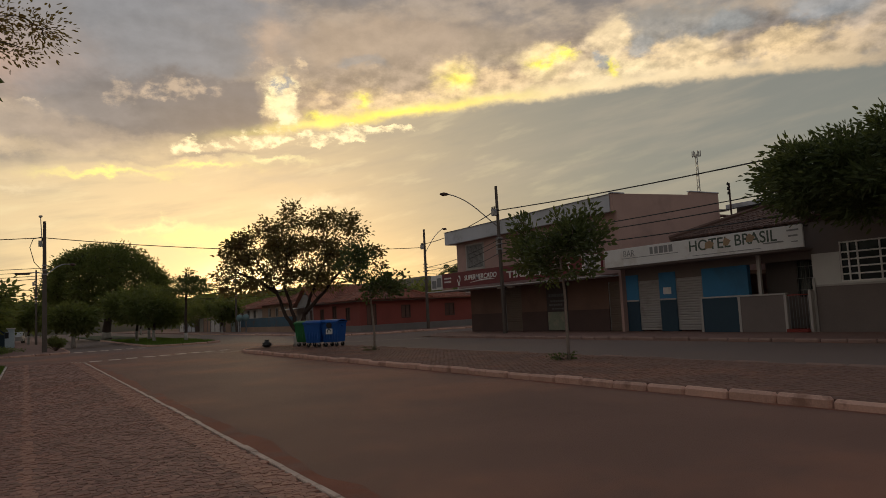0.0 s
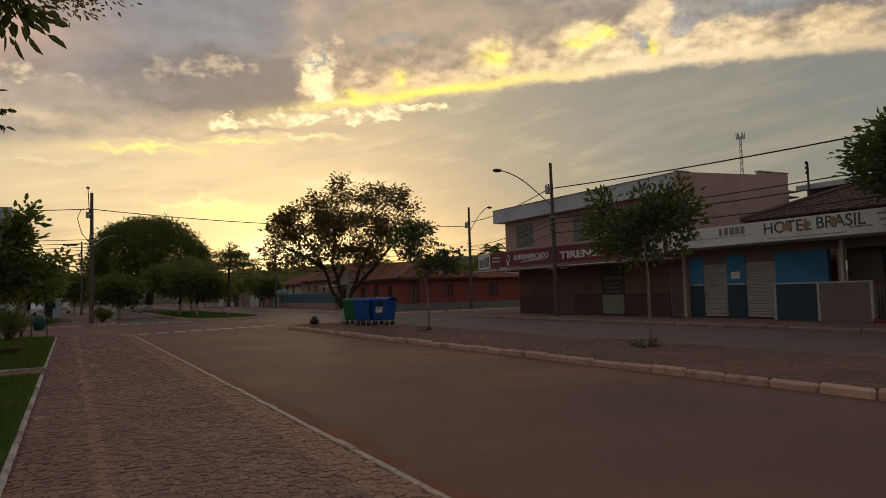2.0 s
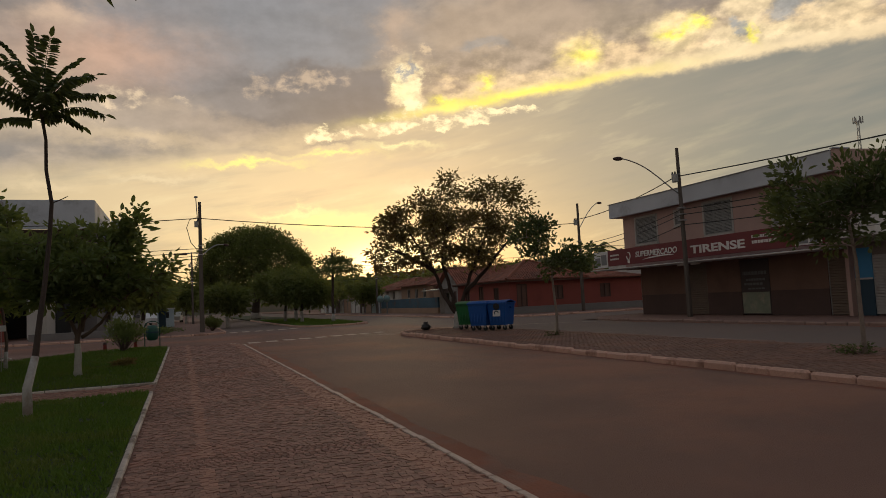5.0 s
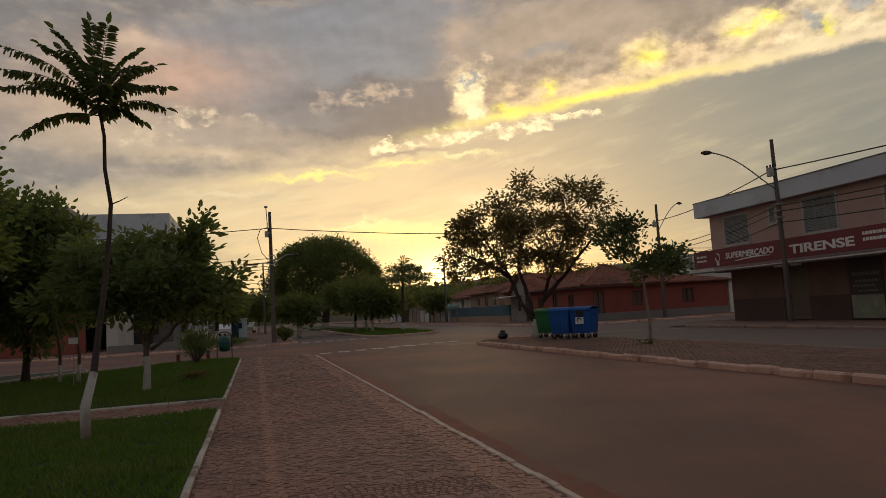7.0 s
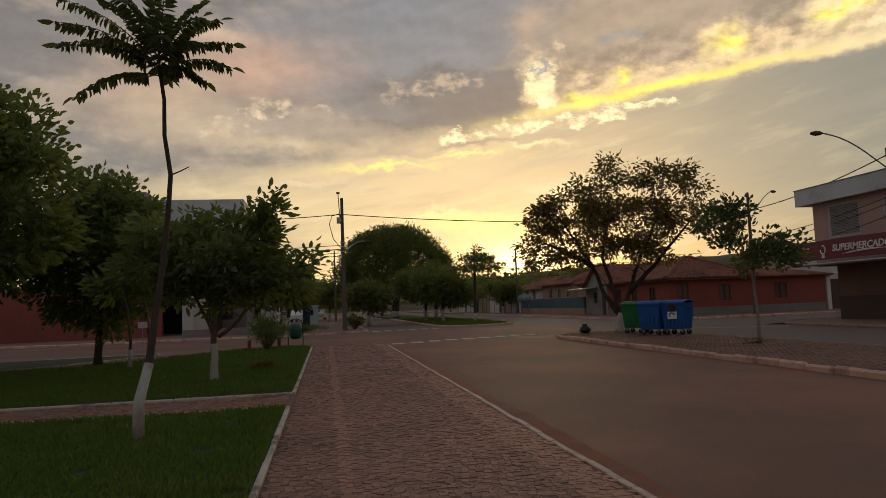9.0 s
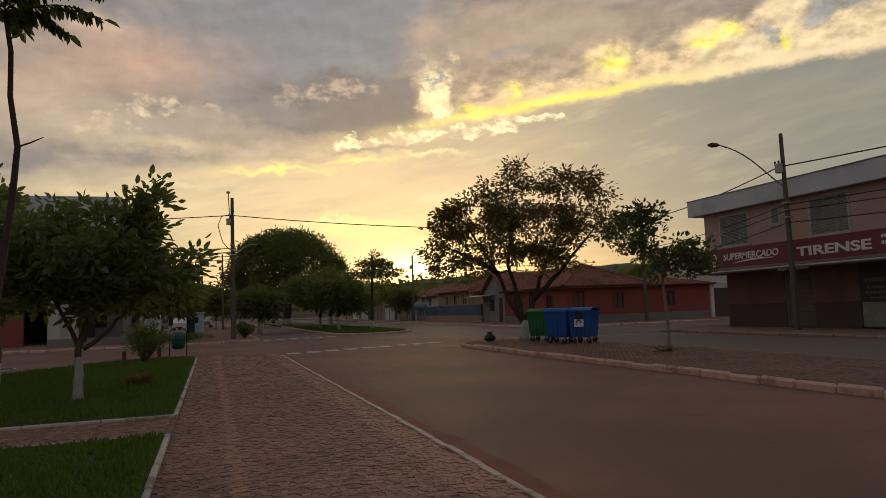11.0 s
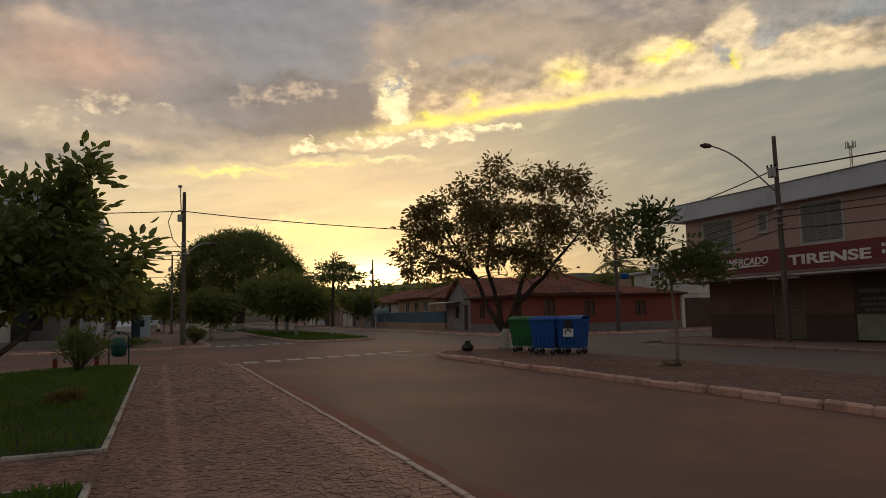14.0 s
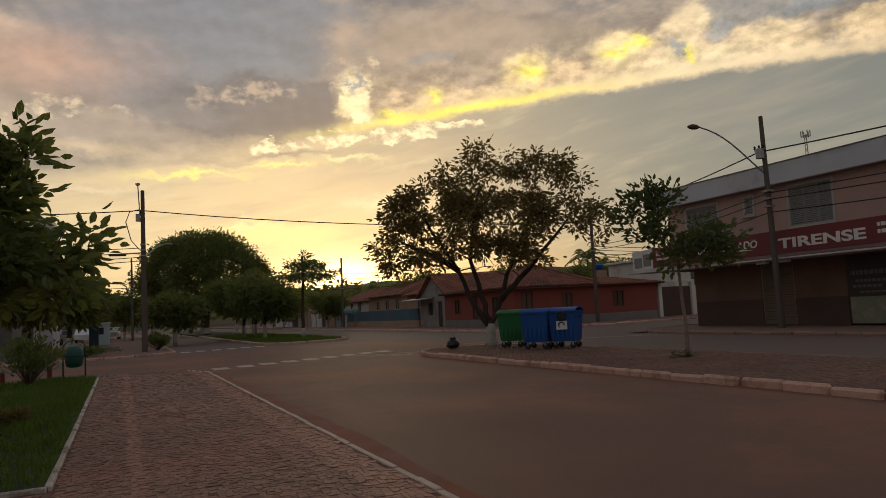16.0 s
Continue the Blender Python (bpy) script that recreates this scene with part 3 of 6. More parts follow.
def grass(name, ring, count, label, z=0.05, tall=0.06):
    s = Shape()
    xs, ys = [p[0] for p in ring], [p[1] for p in ring]
    made = 0
    verts, faces = [], []
    while made < count:
        x, y = rng.uniform(min(xs) + 0.05, max(xs) - 0.05), rng.uniform(min(ys) + 0.05, max(ys) - 0.05)
        if not inside(x, y, ring) or noise.noise((x * 1.9, y * 1.9, 2.0)) < -0.56:
            continue
        a, h = rng.uniform(0, 6.28), tall * rng.uniform(0.5, 1.4) * (1.0 + 0.5 * noise.noise((x * 0.7, y * 0.7, 5.0)))
        w, lx, ly = 0.009 + jig(0.003), jig(0.04), jig(0.04)
        c, d = math.cos(a) * w, math.sin(a) * w
        n = len(verts)
        verts += [(x - c, y - d, z), (x + c, y + d, z), (x + lx * 0.4 + c * 0.7, y + ly * 0.4 + d * 0.7, z + h * 0.6), (x + lx, y + ly, z + h)]
        faces += [(n, n + 1, n + 2), (n, n + 2, n + 3)]
        made += 1
    s.add(verts, faces)
    return solid(name, s, GRASS, label, "grass", "stuff")


NEAR_LAWN = [(-5.0, 9.0), (-0.62, 9.0), (-0.62, 19.74), (-5.0, 19.74)]
grass("grass", NEAR_LAWN, 60000, "short uneven green grass on the lawn", tall=0.055)
grass("grass", [(-10, 21.7), (-0.62, 21.7), (-0.62, 37.2), (-1.1, 38.3), (-1.7, 38.6), (-3.8, 37.1), (-7.6, 31.5), (-10, 30.8)], 62000,
      "short uneven green grass on the lawn", tall=0.07)

grass("grass", [(-11.9, 4.1), (-0.65, 4.1), (-0.65, 9.0), (-5.0, 9.0), (-5.0, 19.7), (-11.9, 19.7)], 50000, "short uneven green grass on the lawn", tall=0.06)

# median with kerb stones
def kerb_run(name, pts, label, height=0.15, width=0.13, long=0.8, stone=KERB):
    holder = thing(name, label, "kerb", kind="structure")
    carry = []
    for (x0, y0), (x1, y1) in zip(pts, pts[1:]):
        d = math.hypot(x1 - x0, y1 - y0)
        m = max(1, round(d / long))
        for j in range(m):
            a = (j + 0.5) / m
            carry.append((x0 + (x1 - x0) * a, y0 + (y1 - y0) * a, d / m, math.degrees(math.atan2(y1 - y0, x1 - x0))))
    for x, y, d, a in carry:
        s = Shape().box((-d / 2 + 0.012, -width / 2, -0.05), (d / 2 - 0.012, width / 2, height), 0.042)
        ob = part("kerb_stone", s, stone, holder)
        ob.matrix_basis = pose(x + jig(0.018), y + jig(0.018), jig(0.018), jig(2.0), jig(0.8), a + jig(1.2))
    return holder


med_ring = [(9.13, -30), (13.24, -30), (13.24, 35.6)] + arc(11.24, 35.6, 2.0, 0, 180, 12)[1:-1] + [(9.24, 35.6)]
solid("median", Shape().prism(med_ring, -0.02, 0.106), BED, "earth-stained bed of the raised median", "median", "structure")
kerb_run("median_kerb", [(9.05, -2), (9.06, 28.0), (9.15, 35.4)] + arc(11.24, 35.6, 2.08, 175, 5, 7) + [(13.32, 35.0)], "worn pinkish granite kerb stones round the median", height=0.135)
kerb_run("median_kerb", [(13.32, 34.8), (13.32, 0)], "low worn kerb stones on the far side of the median", height=0.12, stone=KERB_DULL)

# the next block's grassy island
isl_ring = [(7.6, 60.0)] + arc(10.2, 57.0, 2.6, 180, 360, 10) + [(12.8, 150), (7.6, 150)]
solid("island", Shape().prism(isl_ring, -0.02, 0.10), SOIL, "long grassy central island of the avenue", "median", "structure")
grass("grass", [(7.75, 56.9), (8.6, 55.3), (10.2, 54.6), (11.8, 55.3), (12.65, 56.9), (12.65, 84), (7.75, 84)], 30000, "ragged grass on the central island", z=0.1, tall=0.13)
kerb_run("island_kerb", [(7.52, 92), (7.52, 58)] + arc(10.2, 57.0, 2.68, 180, 360, 9) + [(12.88, 92)], "weathered low kerb stones round the grassy island", height=0.13)

# shop side pavement and the blocks across the street
shop_ring = [(20.68, -30), (60, -30), (60, 40.2), (24.5, 40.2)] + arc(24.4, 36.4, 3.72, 92, 180, 8)
solid("pavement_shop", Shape().prism(shop_ring, -0.04, 0.10), PLAZA, "dull reddish concrete pavement before the shops", "pavement", "structure")
kerb_run("shop_kerb", [(20.6, 0), (20.6, 36.4)] + arc(24.4, 36.4, 3.8, 180, 92, 6) + [(34, 40.2)], "low dull kerb along the shop pavement", height=0.115, width=0.14, stone=KERB_DULL)
red_ring = [(60, 49.6), (60, 57), (26, 57), (26, 200), (20.1, 200), (20.1, 54.0)] + arc(24.3, 53.8, 4.2, 182, 268, 8)
solid("pavement_corner", Shape().prism(red_ring, -0.04, 0.11), PLAZA, "dusty pavement round the red corner house", "pavement", "structure")
kerb_run("corner_kerb", [(20.02, 110), (20.02, 54.0)] + arc(24.3, 53.8, 4.28, 182, 268, 6) + [(44, 49.52)], "pale worn kerb stones at the street corner", height=0.13, width=0.14, long=1.3)
left_ring = [(-60, 51.4), (0.4, 50.9)] + arc(0.4, 52.9, 2.0, -90, 0, 6)[1:] + [(2.4, 200), (-60, 200)]
solid("pavement_left", Shape().prism(left_ring, -0.04, 0.11), PLAZA, "reddish pavement on the far side of the side street", "pavement", "structure")
kerb_run("left_kerb", [(-22, 51.1), (0.4, 50.82)] + arc(0.4, 52.9, 2.08, -85, 0, 4) + [(2.48, 80)], "low stone kerb at the far corner", height=0.13, width=0.14, long=1.2)

# red dust washed against the kerbs
def dust(x, side, y0, y1, wide):
    s = Shape()
    ys = [y0 + 0.25 * k for k in range(int((y1 - y0) / 0.25))]
    s.v = [(x, y, 0.003) for y in ys] + [(x + side * wide * (0.55 + 0.9 * abs(noise.noise((y * 0.45, x, 1.0))) + 0.3 * noise.noise((y * 2.1, x, 4.0))), y, 0.003) for y in ys]
    n = len(ys)
    s.f = [(k, k + 1, n + k + 1, n + k) if side < 0 else (k, n + k, n + k + 1, k + 1) for k in range(n - 1)]
    solid("dust_strip", s, DUST, "reddish dust washed along the road edge", "dust", "structure")


dust(9.04, -1, -2, 35.8, 0.22)
dust(2.40, 1, -2, 36.4, 0.30)
dust(20.52, -1, 0, 36.0, 0.25)

# road paint
marks = thing("crossing_marks", "faded white dashes of two pedestrian crossings", "road marking", kind="structure")
for k in range(9):
    x, y = 2.62 + 0.8 * k, 36.95 + 0.33 * k
    part("dash", Shape().box((x, y + jig(0.04), -0.01), (x + 0.5, y + 0.95 + jig(0.03), 0.006), 0.001), FADED, marks)
for k in range(6):
    x = 2.8 + 0.8 * k
    part("dash", Shape().box((x, 52.5 + 0.2 * k, -0.01), (x + 0.45, 53.7 + 0.2 * k, 0.006), 0.001), FADED, marks)
lines = Shape()
for x0, y0, x1, y1 in ((7.6, 38.5, 12.8, 37.3), (7.9, 37.6, 9.4, 37.25), (8.3, 37.0, 9.2, 36.8), (13.4, 41.0, 20.0, 36.6)):
    n = Vector((y0 - y1, x1 - x0)).normalized() * 0.07
    lines.add([(x0 - n.x, y0 - n.y, 0.004), (x1 - n.x, y1 - n.y, 0.004), (x1 + n.x, y1 + n.y, 0.004), (x0 + n.x, y0 + n.y, 0.004)], [(0, 1, 2, 3)])
solid("stop_lines", lines, FADED, "thin faded white lines at the junction", "road marking", "structure")


# ---------------------------------------------------------------- trees
def bend(a, b, bow, n=4):
    a, b = Vector(a), Vector(b)
    d = b - a
    side = Vector((jig(1), jig(1), 0.6 + jig(0.5))) * bow * d.length
    return [a + d * t + side * math.sin(math.pi * t) for t in (k / n for k in range(n + 1))]


def leaf(verts, faces, p, d, long, wide, fold=0.25):
    d = d.normalized()
    s = d.cross(Vector((jig(1), jig(1), jig(1) + 0.3)))
    if s.length < 1e-3:
        s = d.orthogonal()
    s.normalize()
    u = s.cross(d)
    n = len(verts)
    m, q, lift = p + d * long * 0.3, p + d * long * 0.68, u * wide * fold
    verts += [tuple(p), tuple(m + s * wide * 0.46 + lift), tuple(q + s * wide * 0.38 + lift), tuple(p + d * long), tuple(q - s * wide * 0.38 + lift), tuple(m - s * wide * 0.46 + lift)]
    faces += [(n, n + 1, n + 2, n + 3), (n, n + 3, n + 4, n + 5)]


def make_tree(name, label, base, trunk, r0, blobs, clumps, per, long, wide, spread, foliage, bark=BARK, lime=0.0, droop=0.3, gaps=0.0,
              bare=0, top_twig=0.012, group="", upward=0.35, fork=0.4, limbs=()):
    """trunk: points from the base; blobs: ellipsoids (x, y, z, rx, ry, rz) that the crown fills; all relative to the base."""
    ob = thing(name, label, "tree", base, group)
    wood, crown = Shape(), []
    verts, faces = [], []
    nodes = []
    pts = [Vector(p) for p in trunk]
    smooth = [pts[0]]
    for a, b in zip(pts, pts[1:]):
        smooth += [a.lerp(b, k / 3) + (Vector((jig(0.03), jig(0.03), 0)) * r0 * 4 if k < 3 else Vector()) for k in (1, 2, 3)]
    rad = [r0 * (1.25 if k == 0 else 1.0 - 0.45 * k / len(smooth)) for k in range(len(smooth))]
    wood.tube(smooth, rad, 10)
    for k, p in enumerate(smooth):
        if k >= len(smooth) * fork:
            nodes.append((p, rad[k]))
    for limb in limbs:
        lp = [Vector(p) for p in limb]
        fine_pts = [lp[0]]
        for a, b in zip(lp, lp[1:]):
            fine_pts += [a.lerp(b, k / 3) + Vector((jig(0.05), jig(0.05), jig(0.03))) for k in (1, 2, 3)]
        lr = [r0 * (0.56 - 0.44 * k / len(fine_pts)) for k in range(len(fine_pts))]
        wood.tube(fine_pts, lr, 8)
        nodes += [(p, r) for p, r in zip(fine_pts[2:], lr[2:])]
    aims = []
    weights = [abs(b[3] * b[4] * b[5]) ** 0.62 for b in blobs]
    while len(aims) < clumps:
        cx, cy, cz, rx, ry, rz = rng.choices(blobs, weights)[0]
        q = Vector((jig(1), jig(1), jig(1)))
        if not 0.25 < q.length < 1:
            continue
        q *= (q.length ** -0.35)
        if rz < 0:
            q = q.normalized() * rng.uniform(0.82, 1.0)
            q.z = -abs(q.z)
        p = Vector((cx + q.x * rx, cy + q.y * ry, cz + q.z * rz))
        if gaps and noise.noise(p * 0.9 + Vector(base)) < gaps - 0.6:
            continue
        aims.append(p)
    start = smooth[-1]
    aims.sort(key=lambda p: (p - start).length)
    for n, p in enumerate(aims):
        q, rq = min(nodes, key=lambda nr: (nr[0] - p).length + max(0, nr[0].z - p.z) * 0.6 - 4 * nr[1])
        path = bend(q, p, 0.10)
        r1 = max(top_twig, min(rq * 0.68, 0.012 + 0.022 * (p - q).length))
        radii = [r1 + (top_twig * 0.6 - r1) * k / 4 for k in range(5)]
        wood.tube(path, radii, 5, False)
        nodes += [(path[k], radii[k]) for k in (1, 2, 3, 4)]
        if n < bare:
            continue
        out = (p - start).normalized()
        for _ in range(round(per * rng.uniform(0.5, 1.5))):
            o = Vector((rng.gauss(0, 1), rng.gauss(0, 1), rng.gauss(0, 0.7))) * spread * 0.55
            d = (o.normalized() + out * 0.5 + Vector((jig(0.5), jig(0.5), upward * jig(1) - droop)))
            leaf(verts, faces, p + o, d, long * rng.uniform(0.65, 1.25), wide * rng.uniform(0.75, 1.2))
    part("trunk", wood, bark, ob, "", True)
    part("crown", Shape().add(verts, faces), foliage, ob)
    if lime:
        band = [p for p in smooth if p.z <= lime]
        band = band if len(band) > 1 else smooth[:2]
        part("lime_band", Shape().tube(band, [rad[k] + 0.006 for k in range(len(band))], 10), LIME, ob, "whitewashed foot of the trunk", True)
    return ob


# big spreading tree behind the bins
RX, RY = 0.82, -0.57


def off(a, z, d=0.0):
    """A place a metres across and d metres beyond the trunk, at height z."""
    return (a * RX - d * RY, a * RY + d * RX, z)


def ball(a, z, r, h, d=0.0):
    x, y, z = off(a, z, d)
    return (x, y, z, r, r, h)


make_tree("tree", "spreading tree with drooping sparse leaves and forked trunk on the median", (12.2, 36.6, 0.08),
          [(0, 0, 0), (0.02, 0, 0.5), (0.0, 0, 0.95)], 0.21,
          [ball(0.00, 5.99, 1.68, 1.40), ball(-1.71, 5.15, 1.51, 1.35), ball(2.39, 5.57, 1.40, 1.40), ball(-3.31, 3.68, 0.84, 1.08), ball(3.88, 4.30, 0.84, 0.86), ball(0.46, 4.41, 2.35, 1.08), ball(-2.96, 5.15, 0.90, 0.86), ball(0.46, 3.26, 1.90, 0.65), ball(-2.17, 3.46, 1.01, 0.76)],
          470, 33, 0.19, 0.085, 0.30, LEAF_MANGO, BARK_DARK, 0.85, droop=0.7, gaps=0.31, bare=26, fork=0.5,
          limbs=[[off(-0.03, 0.73), off(-0.56, 1.56), off(-1.06, 2.81, 0.20), off(-1.79, 3.95, 0.30), off(-2.35, 4.99)],
                 [off(0.00, 0.83), off(-0.28, 1.87), off(-0.56, 3.12, -0.20), off(-0.34, 4.58, -0.20), off(-0.11, 5.82)],
                 [off(0.02, 0.78), off(0.45, 1.66), off(0.84, 2.91, 0.30), off(1.46, 4.16, 0.20), off(2.13, 5.41)],
                 [off(0.45, 1.66), off(1.23, 2.39, -0.30), off(2.13, 3.33, -0.40), off(3.02, 4.37, -0.30)],
                 [off(-1.06, 2.81, 0.20), off(-1.90, 3.43), off(-2.69, 3.74), off(-3.25, 4.06)]])
make_tree("tree", "slim young street tree with thin crown on the median", (11.85, 26.5, 0.08),
          [(0, 0, 0), (0.0, 0, 0.9), (-0.06, 0, 1.7), (-0.1, 0, 2.4)], 0.05,
          [ball(-0.8, 3.35, 0.55, 0.7), ball(0.75, 2.6, 0.7, 0.45), ball(-0.1, 2.8, 0.75, 0.7), ball(-0.3, 3.7, 0.4, 0.4)],
          66, 32, 0.15, 0.09, 0.25, LEAF_DARK, BARK_PALE, 0.0, droop=-0.05, gaps=0.15, group="median trees")
make_tree("tree", "young street tree with bushy upright shoots on the median", (11.95, 15.15, 0.08),
          [(0, 0, 0), (0.0, 0.02, 0.9), (0.03, 0.05, 1.8), (0.0, 0.1, 2.6)], 0.045,
          [(0.0, 0.4, 2.55, 1.0, 1.5, 0.55), (0.1, 0.8, 2.95, 0.8, 1.1, 0.55), (0.1, 0.1, 3.15, 0.6, 0.7, 0.6), (0.2, -0.6, 3.05, 0.6, 0.7, 0.55), (0.4, -0.5, 3.7, 0.18, 0.2, 0.4), (0.9, -0.7, 3.6, 0.15, 0.2, 0.35), (-0.5, 0.9, 3.5, 0.15, 0.2, 0.25)],
          105, 32, 0.15, 0.08, 0.23, LEAF_DARK, BARK_PALE, 0.0, droop=-0.15, gaps=0.2, group="median trees")
make_tree("tree", "dense dark street tree before the grey house", (21.9, 9.6, 0.1),
          [(0, 0, 0), (0.05, 0.1, 1.4), (0.0, 0.3, 2.6), (0.0, 0.8, 3.6)], 0.2,
          [(0.2, 1.0, 5.0, 2.6, 4.4, 1.5), (-0.2, 3.8, 5.0, 1.9, 2.4, 1.1)],
          300, 80, 0.22, 0.085, 0.5, LEAF_DARK, BARK_DARK, 0.0, droop=0.1)
# trees of the square
make_tree("tree", "bushy whitewashed tree with large glossy leaves on the lawn", (-2.5, 24.9, 0.05),
          [(0, 0, 0), (0.02, 0, 0.5), (0.0, 0, 0.95), (0.15, 0, 1.5)], 0.085,
          [(-0.9, 0, 2.85, 1.3, 1.3, 0.9), (0.3, -0.2, 2.8, 1.15, 1.2, 0.95), (0.8, -0.2, 2.25, 0.9, 0.9, 0.6), (1.75, -0.4, 2.45, 0.6, 0.6, 0.42), (2.05, -0.4, 2.05, 0.4, 0.4, 0.3),
           (1.15, -0.6, 3.65, 0.2, 0.25, 0.42), (1.4, -0.7, 3.9, 0.18, 0.2, 0.5), (0.8, -0.4, 3.2, 0.45, 0.45, 0.35), (-1.4, 0, 2.4, 1.0, 1.0, 0.7), (0.1, 0, 1.95, 1.0, 1.0, 0.4)],
          175, 34, 0.21, 0.10, 0.25, LEAF_MID, BARK, 0.9, droop=0.35, gaps=0.14, group="square trees",
          limbs=[[(0.1, 0, 0.95), (0.5, -0.1, 1.3), (1.0, -0.3, 1.8), (1.7, -0.4, 2.3)], [(0.1, 0, 1.1), (0.4, -0.2, 1.9), (0.8, -0.4, 2.8), (1.15, -0.6, 3.7)], [(0, 0, 1.0), (-0.4, 0, 1.8), (-0.9, 0, 2.7)]])
for x, y, h in ((-5.6, 30.0, 0.3), (-5.0, 29.6, 0.1)):
    make_tree("tree", "slender whitewashed tree with a broad leafy crown", (x, y, 0.05),
              [(0, 0, 0), (0.03, 0, 0.8), (-0.05, 0, 1.6), (-0.3, 0, 2.8)], 0.052,
              [(-0.7, 0, 3.6 + h, 1.35, 1.3, 1.1), (-0.9, 0, 4.5 + h, 1.1, 1.1, 0.8)],
              75, 32, 0.2, 0.12, 0.32, LEAF_MID, BARK, 0.7, droop=0.2, gaps=0.1, group="square trees")
for x, y, h, r in ((-7.6, 24.4, 0.6, 2.2), (-9.8, 28.5, 0.3, 2.6), (-7.0, 31.8, -0.6, 1.7), (-10.5, 23.0, 0.9, 2.7), (-13.0, 33.0, 0.4, 2.8)):
    make_tree("tree", "dense leafy tree on the square", (x, y, 0.05),
              [(0, 0, 0), (0.05, 0, 1.0), (0.0, 0, 2.0), (0.1, 0, 3.0)], 0.12,
              [(0, 0, 3.5 + h, r, r, 1.9), (0.3, 0, 4.9 + h, r * 0.7, r * 0.7, 1.0)],
              150, 60, 0.21, 0.12, 0.42, LEAF_MID, BARK_DARK, 0.0, droop=0.2, group="square trees")
# overhanging trees whose branches come in from above
make_tree("tree", "tree with long dark leaves hanging over the pavement", (-3.4, 11.3, 0.05),
          [(0, 0, 0), (0.1, 0.05, 1.6), (0.3, 0.3, 3.2), (0.5, 0.6, 4.6)], 0.13,
          [(1.5, 1.0, 5.65, 1.4, 1.2, 0.7), (2.35, 1.3, 5.15, 0.45, 0.5, 0.3), (0, 0.3, 6.0, 1.8, 1.5, 0.8)],
          95, 28, 0.24, 0.105, 0.33, LEAF_DARK, BARK, 0.9, droop=0.7, group="square trees")
make_tree("tree", "tall tree with feathery reddish sprays over the lawn", (-5.6, 16.6, 0.05),
          [(0, 0, 0), (0.1, 0, 2.4), (0.5, 0.3, 4.8), (1.6, 0.8, 6.6)], 0.15,
          [(2.2, -0.3, 7.7, 2.6, 1.4, 0.75), (5.6, -0.6, 6.9, 0.8, 0.5, 0.45)],
          95, 60, 0.10, 0.04, 0.36, LEAF_MANGO, BARK, 0.9, droop=0.2, group="square trees")


def feather_tree():
    """A young tree: one bare stem and a tuft of long feathered leaves."""
    ob = thing("tree", "slender young tree with one tuft of feathered leaves", "tree", (-2.24, 17.55, 0.05), "square trees")
    stem = [Vector(p) for p in ((0, 0, 0), (-0.03, 0.12, 0.42), (0.05, 0.3, 0.88), (0.09, 0.45, 1.45), (0.13, 0.6, 1.95), (0.18, 0.78, 2.75), (0.20, 0.88, 3.35), (0.12, 0.9, 3.9), (0.12, 0.9, 4.4), (0.06, 0.88, 4.84))]
    rad = [0.064, 0.06, 0.05, 0.043, 0.039, 0.035, 0.031, 0.028, 0.026, 0.024]
    wood = Shape().tube(stem, rad, 9)
    wood.tube([stem[6], stem[6] + Vector((0.12, 0, 0.05)), stem[6] + Vector((0.24, 0.02, 0.12))], [0.012, 0.009, 0.006], 5)
    part("trunk", wood, BARK_DARK, ob, "", True)
    part("lime_band", Shape().tube(stem[:3], [r + 0.006 for r in rad[:3]], 9), LIME, ob, "whitewashed foot of the trunk", True)
    top = stem[-1]
    # bearing, rise and length of each frond, lowest first
    spray = [(172, -8, 1.15), (8, 4, 0.6), (12, 16, 1.0), (-75, 16, 0.95), (95, 16, 0.95), (180, 18, 1.35), (-160, 22, 1.35), (18, 28, 1.1), (150, 28, 1.25), (-30, 34, 1.0),
             (185, 34, 1.5), (50, 36, 1.0), (-110, 40, 1.0), (8, 42, 1.1), (165, 48, 1.35), (100, 58, 1.0), (25, 58, 1.05), (178, 60, 1.3), (-60, 72, 1.1), (140, 82, 1.2)]
    for k, (bearing, up, long) in enumerate(spray):
        a, rise = radians(bearing + jig(8)), radians(up)
        way = Vector((math.cos(a) * math.cos(rise), math.sin(a) * math.cos(rise), math.sin(rise)))
        rib = []
        for j in range(9):
            u = j / 8
            rib.append(top + Vector((0, 0, -0.12 + 0.34 * k / 19)) + way * long * u + Vector((0, 0, 0.14 * math.sin(math.pi * u) - 0.10 * u * u * math.cos(rise))))
        f = Shape().tube(rib, [0.011 - 0.001 * j for j in range(9)], 4, False)
        verts, faces = [], []
        for j in range(2, 9):
            for h in (0.0, 0.33, 0.67):
                p = rib[j - 1].lerp(rib[j], h)
                d = (rib[j] - rib[j - 1]).normalized()
                s = d.cross(Vector((0, 0, 1)))
                s = s.normalized() if s.length > 0.05 else Vector((1, 0, 0))
                for sign in (-1, 1):
                    leaf(verts, faces, p, s * sign + d * 0.35 + Vector((0, 0, -0.85 * math.cos(rise) + jig(0.15))), rng.uniform(0.19, 0.25) * (1.15 - 0.05 * j), 0.078)
        leaf(verts, faces, rib[-1], d, 0.2, 0.09)
        f.add(verts, faces)
        part("frond", f, LEAF_DARK, ob)


feather_tree()

